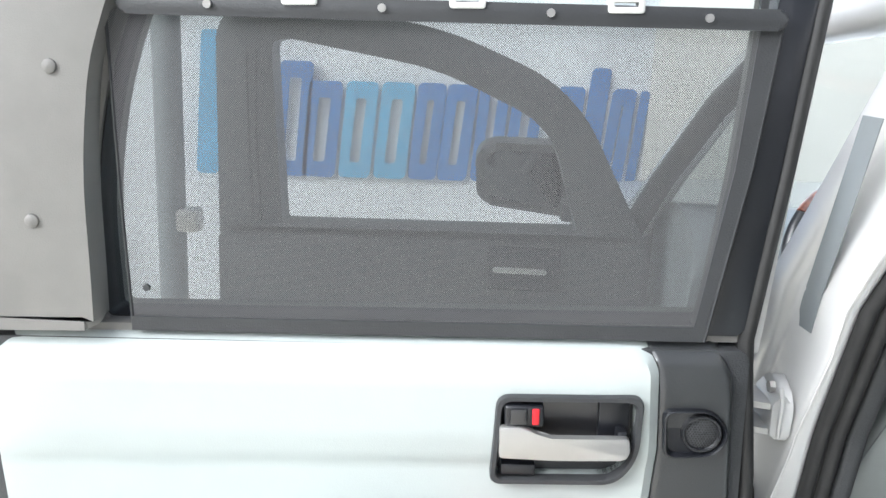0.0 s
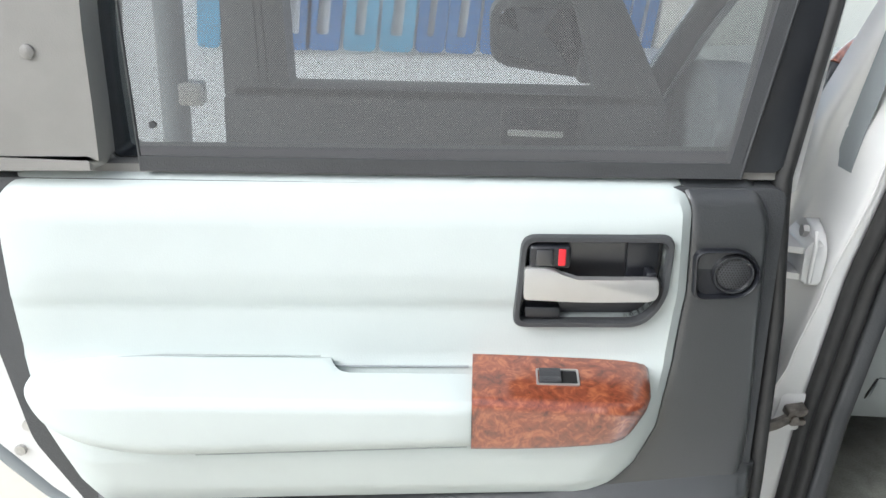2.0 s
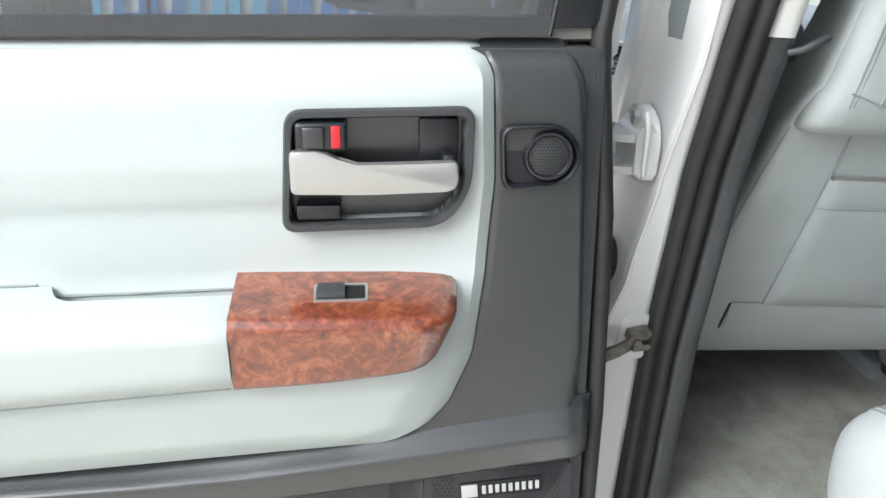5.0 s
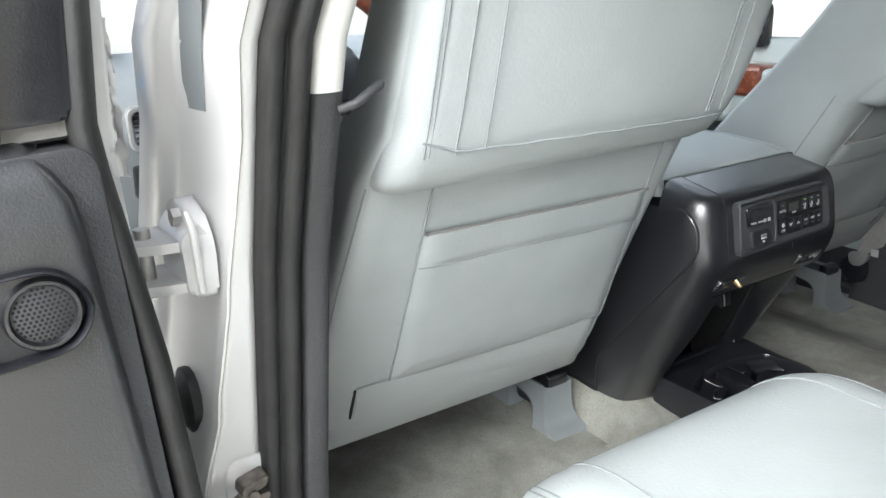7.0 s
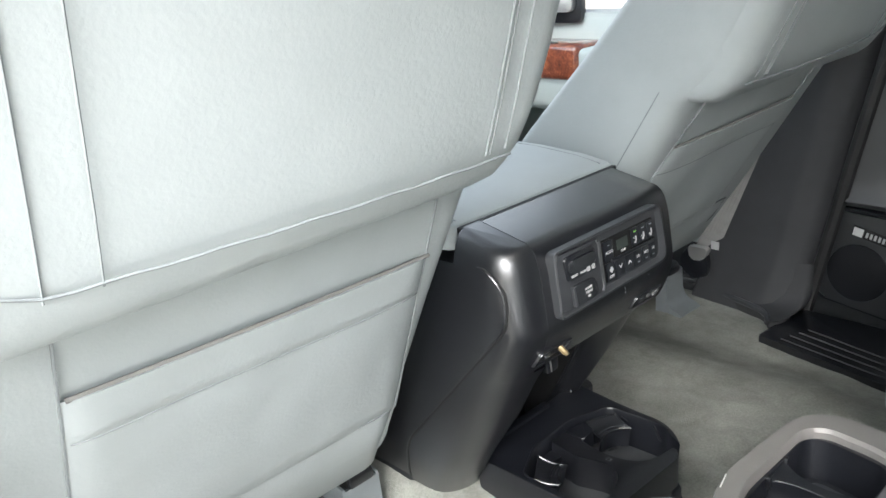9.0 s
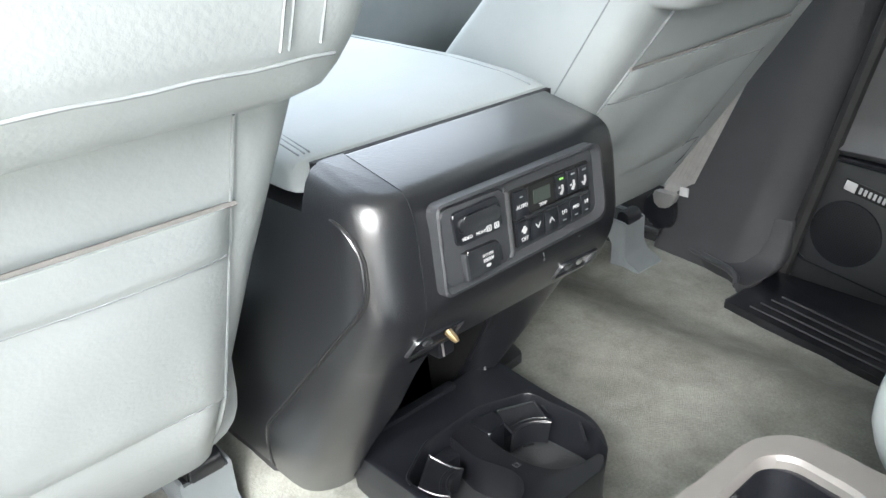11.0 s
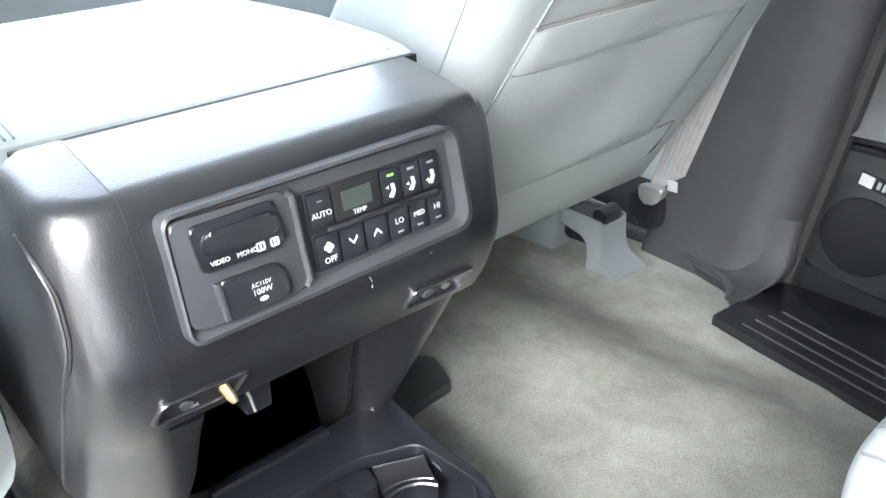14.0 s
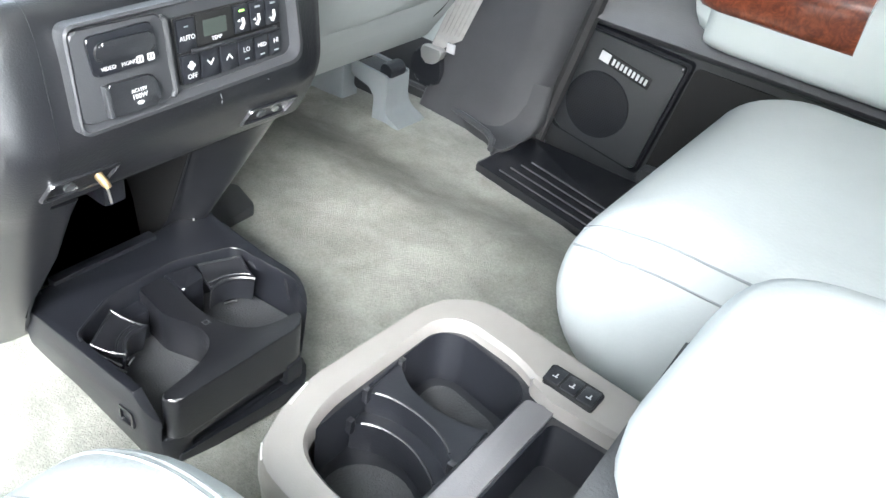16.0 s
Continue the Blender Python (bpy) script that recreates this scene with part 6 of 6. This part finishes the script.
# ---- second row ----
def cushion(name, x0, x1, yf, yb, zt, label, zb=0.70, seams=(0.034, 0.040, 0.092)):
    s = thing(name, ((x0 + x1) / 2, (yf + yb) / 2, FLOOR), label, "car seat", group="second row seats")
    cx, hw = (x0 + x1) / 2, (x1 - x0) / 2
    n = 30

    def ring_at(y):
        q = min(1.0, (yf - y + 0.002) / 0.11)
        s_in = 1 - math.sqrt(max(0.0, 1 - (1 - q) ** 2))
        top = zt - 0.075 * s_in
        low = zb + 0.075 * s_in
        w = hw * (1 - 0.16 * s_in)
        rr = 0.085 - 0.03 * s_in
        pts = rpoly([(cx - w, low), (cx - w, top), (cx + w, top), (cx + w, low)], [0.04, rr, rr, 0.04], 8)
        puff = 0.0025 * noise.noise((y * 9, cx * 3, 2.0))
        return [(x, y, z + (puff + 0.010 * (1 - ((x - cx) / w) ** 2) - 0.006 * math.exp(-((abs(x - cx) - 0.125) / 0.018) ** 2) if z > top - 0.03 else 0)) for x, z in pts]

    def skin(x, y):
        """Height of the cushion's top at a place."""
        r = ring_at(y)
        best = zb
        for p, q in zip(r, r[1:]):
            if min(p[0], q[0]) <= x <= max(p[0], q[0]) and abs(p[0] - q[0]) > 1e-6:
                best = max(best, p[2] + (q[2] - p[2]) * (x - p[0]) / (q[0] - p[0]))
        return best

    part("cushion", loft([ring_at(yf + (yb - yf) * (k / n) ** 1.6) for k in range(n + 1)]), LEATHER, s)
    for off in seams:
        for sgn in (-1, 1):
            pts = []
            for k in range(26):
                y = yf - 0.006 - 0.56 * (k / 25) ** 1.7
                q = min(1.0, (yf - y + 0.002) / 0.11)
                w = hw * (1 - 0.16 * (1 - math.sqrt(max(0.0, 1 - (1 - q) ** 2))))
                x = cx + sgn * w * (1 - off / hw)
                pts.append((x, y, skin(x, y) + 0.0003))
            part("seam", tube(pts, 0.0013, 5), SEAM, s)
    part("base", box(x0 + 0.05, x1 - 0.05, yb + 0.02, yf - 0.10, FLOOR, zb + 0.02, 0.02), CHAR, s)
    return s


left_seat = cushion("rear_seat", -0.722, -0.232, -0.174, -0.92, 0.890, "light grey leather second row seat beside the door")
right_seat = cushion("rear_seat", 0.124, 0.595, -0.262, -0.92, 0.885, "light grey leather second row seat beside the console", seams=(0.012, 0.029))


def backrest(s, x0, x1):
    rings = []
    for z, y in ((0.84, -0.86), (0.95, -0.90), (1.1, -0.945), (1.25, -0.99), (1.4, -1.035), (1.5, -1.06), (1.54, -1.08)):
        d = 0.16 if z < 1.5 else 0.08
        rings.append([(x, yy, z) for x, yy in rpoly([(x0 + 0.02, y), (x1 - 0.02, y), (x1 - 0.03, y - d), (x0 + 0.03, y - d)], 0.05, 5)])
    part("backrest", loft(rings), LEATHER, s)


backrest(left_seat, -0.775, -0.262)
backrest(right_seat, 0.095, 0.585)

# ---- second row console ----
con2 = thing("second_row_console", (-0.06, -0.55, FLOOR), "low console, warm silver trim, cup holders, padded lid", "console")
CZ = 0.80
co = rpoly([(-0.200, -0.95), (-0.200, -0.27), (-0.190, -0.222), (-0.125, -0.196), (0.030, -0.206), (0.066, -0.236), (0.062, -0.29), (0.046, -0.45), (0.046, -0.95)], [0.01, 0.03, 0.025, 0.05, 0.04, 0.025, 0.06, 0.1, 0.01], 6)
ci = rpoly([(-0.170, -0.93), (-0.172, -0.28), (-0.160, -0.240), (-0.120, -0.224), (0.010, -0.226), (0.027, -0.245), (0.020, -0.305), (0.000, -0.340), (0.000, -0.93)], [0.01, 0.02, 0.02, 0.03, 0.02, 0.02, 0.02, 0.02, 0.01], 6)
cm = [(x * 0.90 + y0 * 0.10, y * 0.90 + z0 * 0.10) for (x, y), (y0, z0) in zip(ci, co)]
ring_bm = loft([[(x, y, z) for x, y in ring] for ring, z in ((co, CZ - 0.020), (co, CZ - 0.006), ([(x * 0.92 + a * 0.08, y * 0.92 + b * 0.08) for (x, y), (a, b) in zip(co, ci)], CZ), (cm, CZ), (ci, CZ - 0.004), (ci, CZ - 0.020))], caps=False)
trim_ring = part("trim_ring", ring_bm, BRONZE, con2, "warm silver plastic surround")
part("scuff", tube([(-0.115, -0.2015, CZ + 0.0002), (-0.138, -0.2075, CZ + 0.0002)], 0.0009, 5), WHITE, trim_ring, "pale scuffed corner")
part("scuff", tube([(-0.176, -0.219, CZ - 0.001), (-0.186, -0.229, CZ - 0.001)], 0.0010, 5), WHITE, trim_ring, "pale scuffed corner")
part("shell", loft([[(-0.06 + (x + 0.06) * k, -0.55 + (y + 0.55) * k, z) for x, y in co] for z, k in ((FLOOR - 0.01, 0.93), (CZ - 0.10, 0.97), (CZ - 0.05, 0.99), (CZ - 0.019, 0.998))], caps=False), BRONZE, con2)
wells = part("insert", prism(ci, "z", CZ - 0.15, CZ - 0.012), BLACK, con2, "black cup holder insert")
cut(wells, [prism(rpoly([(-0.167, -0.322), (-0.165, -0.252), (-0.145, -0.230), (-0.005, -0.2265), (0.015, -0.2300), (0.0225, -0.248), (0.012, -0.311), (-0.002, -0.324)], [0.02, 0.02, 0.02, 0.02, 0.015, 0.015, 0.015, 0.015], 5), "z", CZ - 0.064, CZ + 0.02),
            prism(rpoly([(-0.160, -0.900), (-0.160, -0.352), (-0.008, -0.352), (-0.008, -0.900)], 0.010, 4), "z", CZ - 0.058, CZ + 0.02)], 0.0022)
part("insert_bar", prism(rpoly([(-0.166, -0.350), (-0.166, -0.3265), (-0.004, -0.3265), (0.000, -0.350)], 0.003), "z", CZ - 0.0125, CZ - 0.0085, 0.001), GRAPHITE, con2, "graphite bar between the wells")
part("well_floor", prism(rpoly([(-0.040, -0.240), (-0.005, -0.236), (0.008, -0.240), (0.012, -0.252), (0.003, -0.300), (-0.008, -0.314), (-0.046, -0.314)], 0.012), "z", CZ - 0.0645, CZ - 0.0615, 0.001), CHAR, con2)
part("well_floor", prism(oval(-0.126, -0.276, 0.034, 0.038, 28), "z", CZ - 0.0645, CZ - 0.0615, 0.001), CHAR, con2)
part("cup_bridge", prism(rpoly([(-0.036, -0.2275), (-0.052, -0.248), (-0.058, -0.277), (-0.055, -0.302), (-0.046, -0.3225), (-0.094, -0.3225), (-0.079, -0.305), (-0.071, -0.280), (-0.071, -0.252), (-0.080, -0.2285)], [0.003, 0.02, 0.03, 0.02, 0.003, 0.003, 0.02, 0.02, 0.02, 0.003], 4), "z", CZ - 0.060, CZ - 0.015, 0.0022, 3), BLACK, con2, "black hourglass divider between cup wells")
grip = part("grip_step", prism(rpoly([(-0.078, -0.2285), (-0.069, -0.252), (-0.069, -0.280), (-0.077, -0.305), (-0.092, -0.3225), (-0.108, -0.3225), (-0.095, -0.305), (-0.083, -0.280), (-0.083, -0.252), (-0.096, -0.2285)], [0.003, 0.02, 0.02, 0.02, 0.003, 0.003, 0.02, 0.02, 0.02, 0.003], 4), "z", CZ - 0.070, CZ - 0.036, 0.002, 3), BLACK, con2)
for pts, z in (([(-0.079, -0.230), (-0.073, -0.242), (-0.0705, -0.255), (-0.0705, -0.280), (-0.0775, -0.304), (-0.092, -0.321)], CZ - 0.0145), ([(-0.095, -0.230), (-0.087, -0.242), (-0.0825, -0.255), (-0.0825, -0.280), (-0.093, -0.304), (-0.106, -0.321)], CZ - 0.0355)):
    part("grip_lip", tube([(x, y, z) for x, y in rpoly(pts, 0.012, 3)[4:-4]], 0.0014, 6), SATIN, grip)
for x, y, z in ((-0.080, -0.2305, CZ - 0.016), (-0.036, -0.229, CZ - 0.016), (-0.093, -0.3205, CZ - 0.016), (-0.097, -0.231, CZ - 0.036), (-0.107, -0.320, CZ - 0.036)):
    part("stop_tab", box(x - 0.003, x + 0.003, y - 0.003, y + 0.003, z - 0.008, z + 0.006, 0.0015), SATIN, grip)
part("silver_rib", prism(rpoly([(0.004, -0.325), (0.010, -0.320), (0.004, -0.36), (0.002, -0.93), (-0.005, -0.93), (-0.003, -0.345)], 0.002), "z", CZ - 0.014, CZ + 0.001, 0.0015), BRONZE, con2)
# padded lid, rounded at its front, on a dark box
lid_rings = []
for z, k in ((0.905, 0.80), (0.914, 0.86), (0.930, 0.935), (0.948, 0.985), (0.962, 0.985), (0.974, 0.945), (0.981, 0.86), (0.985, 0.70)):
    plan = rpoly([(-0.195, -0.98), (-0.195, -0.434), (0.042, -0.434), (0.042, -0.98)], [0.01, 0.06, 0.085, 0.01], 8)
    lid_rings.append([(-0.08 + (x + 0.08) * k, -0.70 + (y + 0.70) * (1 - (1 - k) * 0.42), z) for x, y in plan])
part("padded_lid", loft(lid_rings), LEATHER, con2, "light grey leather padded lid")
part("lid_box", prism(rpoly([(-0.180, -0.98), (-0.180, -0.428), (0.002, -0.421), (0.022, -0.452), (0.026, -0.98)], [0.02, 0.01, 0.006, 0.02, 0.02]), "z", CZ - 0.01, 0.910, 0.004), CHAR, con2)
part("lid_latch", box(-0.020, 0.012, -0.456, -0.436, 0.860, 0.906, 0.004), BLACK, con2)
keys = part("heater_switch", prism(rpoly([(0.008, -0.374), (0.032, -0.374), (0.034, -0.326), (0.012, -0.328)], 0.003), "z", CZ - 0.002, CZ + 0.003, 0.0015), DEEP, con2, "black seat heater switch plate")
for k in range(3):
    y0 = -0.372 + 0.0155 * k
    kk = part("switch_key", box(0.011 + 0.001 * k, 0.030 + 0.001 * k, y0, y0 + 0.0135, CZ + 0.001, CZ + 0.0038, 0.0009), BLACK, keys)
    part("mark", box(0.0185 + 0.001 * k, 0.0225 + 0.001 * k, y0 + 0.005, y0 + 0.0062, CZ + 0.0036, CZ + 0.0040, 0.0002), INK, kk)
    part("mark", box(0.0175 + 0.001 * k, 0.0186 + 0.001 * k, y0 + 0.004, y0 + 0.0085, CZ + 0.0036, CZ + 0.0040, 0.0002), INK, kk)

# ---- right rear door, shut ----
rdoor = thing("rear_door", (0.84, -0.4, 0.52), "closed rear door, charcoal lower lining, wood trim", "car door")
part("lower_lining", prism(rpoly([(0.115, 0.52), (0.118, 0.60), (0.065, 0.86), (-0.02, 1.22), (-1.0, 1.22), (-1.05, 0.52)], 0.02), "x", 0.845, 0.90, 0.012, 3), DARKTRIM, rdoor)
part("door_skin", prism(rpoly([(0.115, 0.50), (0.118, 0.60), (0.085, 0.86), (0.06, 1.22), (-1.0, 1.22), (-1.05, 0.50)], 0.02), "x", 0.902, 0.94, 0.012, 3), SILVER, rdoor)
spo = rpoly([(0.096, 0.585), (0.082, 0.775), (-0.115, 0.765), (-0.075, 0.560)], [0.02, 0.025, 0.01, 0.01], 6)
rsp = part("speaker_panel", prism(spo, "x", 0.826, 0.85, 0.006, 3), DARKTRIM, rdoor)
part("speaker_edge", frame_ring([(y * 1.08, (z - 0.67) * 1.08 + 0.67) for y, z in spo], spo, "x", 0.832, 0.85, 0.003), BLACK, rsp)


def cone_holes():
    bm = bmesh.new()
    for j in range(-14, 15):
        for i in range(-14, 15):
            y, z = (i + 0.5 * (j % 2)) * 0.0046, j * 0.004
            if math.hypot(y, z) < 0.056:
                bm.faces.new([bm.verts.new((0.8222 - 0.003 * (1 - (math.hypot(y, z) / 0.056) ** 2), 0.018 + y + 0.0011 * math.cos(q * math.tau / 5), 0.650 + z + 0.0011 * math.sin(q * math.tau / 5))) for q in range(5)])
    return bm


gr = part("speaker_grille", loft([[(0.826 - h, 0.018 + r * math.cos(q * math.tau / 32), 0.650 + r * math.sin(q * math.tau / 32)) for q in range(32)] for r, h in ((0.060, 0.0), (0.059, 0.003), (0.056, 0.0035), (0.04, 0.005), (0.02, 0.006), (0.004, 0.0065))]), BLACK, rsp)
part("grille_holes", cone_holes(), DEEP, gr)
badge(rsp, Matrix.Translation((0.826, 0.036, 0.729)) @ Matrix.Rotation(radians(12), 4, "X") @ Matrix.Rotation(radians(-90), 4, "Z"))
# flat black plate standing for the shade inside the map pocket
part("pocket_shade", prism(rpoly([(-0.125, 0.765), (-0.09, 0.565), (-0.55, 0.545), (-0.55, 0.765)], 0.01), "x", 0.8425, 0.847), DEEP, rsp)
part("pocket_shelf", box(0.822, 0.85, -0.95, 0.08, 0.785, 0.806, 0.008, 3), DARKTRIM, rdoor)
part("pocket_lip", prism(rpoly([(-0.085, 0.55), (-0.09, 0.575), (-0.60, 0.60), (-0.60, 0.55)], 0.008), "x", 0.815, 0.85, 0.006), CHAR, rdoor)
# upper lining, armrest, wood
part("upper_lining", sheet(lambda u, v: (0.838 - 0.02 * math.sin(math.pi * v) - 0.03 * max(0, 1 - v / 0.10) ** 2, 0.060 - 1.0 * u - 0.06 * v, 0.80 + 0.44 * v), 30, 30, (0.02, 0, 0)), DOORGREY, rdoor, "mid grey grained upper lining")


def pale_lining(u, v):
    z = 0.825 + 0.415 * v
    y0 = lerp(v, [(0.0, -0.150), (0.06, -0.108), (0.25, -0.085), (0.6, -0.088), (1.0, -0.105)])
    e = min(1.0, u / 0.05)
    x = 0.812 - 0.016 * math.sqrt(max(0.0, 1 - (1 - e) ** 2)) - 0.008 * math.sin(math.pi * v)
    return (x, y0 - 0.85 * u, z)


part("pale_lining", sheet(pale_lining, 40, 24, (0.02, 0, 0)), VINYL, rdoor, "pale grey-green vinyl lining")
arm2 = []
for y, w in ((-0.128, 0.040), (-0.134, 0.058), (-0.150, 0.074), (-0.18, 0.084), (-0.3, 0.088), (-0.5, 0.088), (-0.9, 0.08)):
    arm2.append([(x, y, z) for x, z in rpoly([(0.83, 0.818), (0.85 - w, 0.822), (0.85 - w - 0.004, 0.925), (0.85 - w + 0.02, 0.960), (0.83, 0.962)], [0.01, 0.03, 0.03, 0.02, 0.01], 5)])
part("door_armrest", loft(arm2), VINYL, rdoor, "pale vinyl door armrest")
wood2 = []
for y, w in ((-0.105, 0.040), (-0.110, 0.060), (-0.122, 0.078), (-0.15, 0.092), (-0.25, 0.096), (-0.345, 0.096)):
    wood2.append([(x, y, z) for x, z in rpoly([(0.83, 0.872), (0.85 - w, 0.882), (0.848 - w, 0.945), (0.86 - w, 0.968), (0.83, 0.970)], [0.004, 0.014, 0.014, 0.01, 0.004], 4)])
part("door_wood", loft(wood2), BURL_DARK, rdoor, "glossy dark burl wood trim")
rsur = rpoly([(-0.005, 1.088), (-0.025, 1.060), (-0.088, 1.056), (-0.090, 1.114), (-0.025, 1.118)], [0.02, 0.02, 0.008, 0.008, 0.02], 6)
rtw = part("tweeter_surround", loft([[(x, -0.05 + (y + 0.05) * k, 1.088 + (z - 1.088) * k) for y, z in rsur] for k, x in ((1.0, 0.83), (1.0, 0.812), (0.96, 0.808), (0.90, 0.808), (0.85, 0.814))]), BLACK, rdoor, "black tweeter surround")
part("tweeter_cap", loft([[(x, -0.047 + r * math.cos(a * math.tau / 28), 1.088 + r * math.sin(a * math.tau / 28)) for a in range(28)] for r, x in ((0.023, 0.82), (0.023, 0.808), (0.020, 0.805), (0.018, 0.808), (0.010, 0.805), (0.003, 0.804))]), CHAR, rtw)

# ---- front cabin seen between the seats ----
dash = thing("dashboard", (-0.05, 0.95, 0.9), "grey dashboard with round vents and switches", "dashboard")
part("dash_top", prism(rpoly([(0.80, 0.92), (0.76, 1.12), (0.82, 1.20), (1.0, 1.23), (1.22, 1.16), (1.22, 0.80), (0.88, 0.80)], 0.04), "x", -0.84, 0.76, 0.02), GREYPLASTIC, dash)
vent = part("air_vent", frame_ring(rect(-0.79, -0.69, 1.07, 1.15, 0.02), rect(-0.78, -0.70, 1.08, 1.14, 0.014), "y", 0.762, 0.80, 0.003), SATINSILVER, dash)
part("vent_throat", prism(rect(-0.78, -0.70, 1.08, 1.14, 0.014), "y", 0.768, 0.80), DEEP, vent)
for k in range(6):
    part("slat", box(-0.778, -0.702, 0.764, 0.776, 1.083 + 0.0098 * k, 1.0865 + 0.0098 * k, 0.001), BLACK, vent)
part("switch_strip", box(-0.79, -0.66, 0.765, 0.80, 0.985, 1.045, 0.006), BLACK, dash)
wheel = thing("steering_wheel", (-0.50, 0.62, 1.1), "leather and wood rimmed steering wheel", "steering wheel")
WM = Matrix.Translation((-0.50, 0.60, 1.18)) @ Matrix.Rotation(radians(-25), 4, "X")


def wheel_arc(a0, a1, n, r=0.19):
    return [WM @ Vector((r * math.cos(a0 + (a1 - a0) * k / n), 0, r * math.sin(a0 + (a1 - a0) * k / n))) for k in range(n + 1)]


part("wood_arc", tube(wheel_arc(0.6, 2.54, 24), 0.016, 10), BURL_DARK, wheel, "wooden upper rim")
part("leather_arc", tube(wheel_arc(2.55, 6.88, 44), 0.0155, 10), BLACK, wheel)
part("hub", prism([tuple(p) for p in rect(-0.08, 0.08, -0.06, 0.06, 0.04)], "y", -0.02, 0.02, 0.01), BLACK, wheel).matrix_basis = Matrix.Translation(-ORIGIN[wheel]) @ WM @ Matrix.Translation(ORIGIN[wheel])
part("spoke", tube([WM @ Vector((-0.185, 0, 0.0)), WM @ Vector((0.185, 0, 0.0))], 0.014, 8), BLACK, wheel)
part("column", tube([WM @ Vector((0, 0.02, 0)), WM @ Vector((0, 0.22, -0.02))], 0.04, 12), BLACK, wheel)
pdoor = thing("front_door", (0.84, 0.6, 0.52), "closed front door with wood trimmed armrest", "car door")
part("front_lining", prism(rpoly([(0.36, 0.50), (0.22, 1.16), (1.15, 1.14), (1.2, 0.50)], 0.03), "x", 0.845, 0.93, 0.012), VINYL, pdoor)
part("front_armrest", box(0.75, 0.86, 0.42, 0.95, 0.93, 1.06, 0.03, 4), VINYL, pdoor)
part("front_pull", box(0.735, 0.80, 0.50, 0.63, 1.03, 1.085, 0.015, 3), VINYL, pdoor)
part("front_wood", box(0.738, 0.86, 0.63, 0.80, 1.01, 1.09, 0.012, 3), BURL, pdoor, "glossy reddish burl wood trim")
part("window_switch", prism(oval(0.768, 0.735, 0.012, 0.030, 20), "z", 1.088, 1.0925, 0.001), BLACK, pdoor)
part("lock_button", box(0.735, 0.752, 0.755, 0.785, 0.985, 0.998, 0.003), SATINSILVER, pdoor)
cup = part("handle_cup", prism(rect(0.685, 0.86, 1.128, 1.245, 0.02), "x", 0.832, 0.850, 0.004), BLACK, pdoor)
part("handle_pull", prism(rect(0.70, 0.85, 1.155, 1.20, 0.012), "x", 0.815, 0.831, 0.005), SATINSILVER, cup, "satin silver door pull")
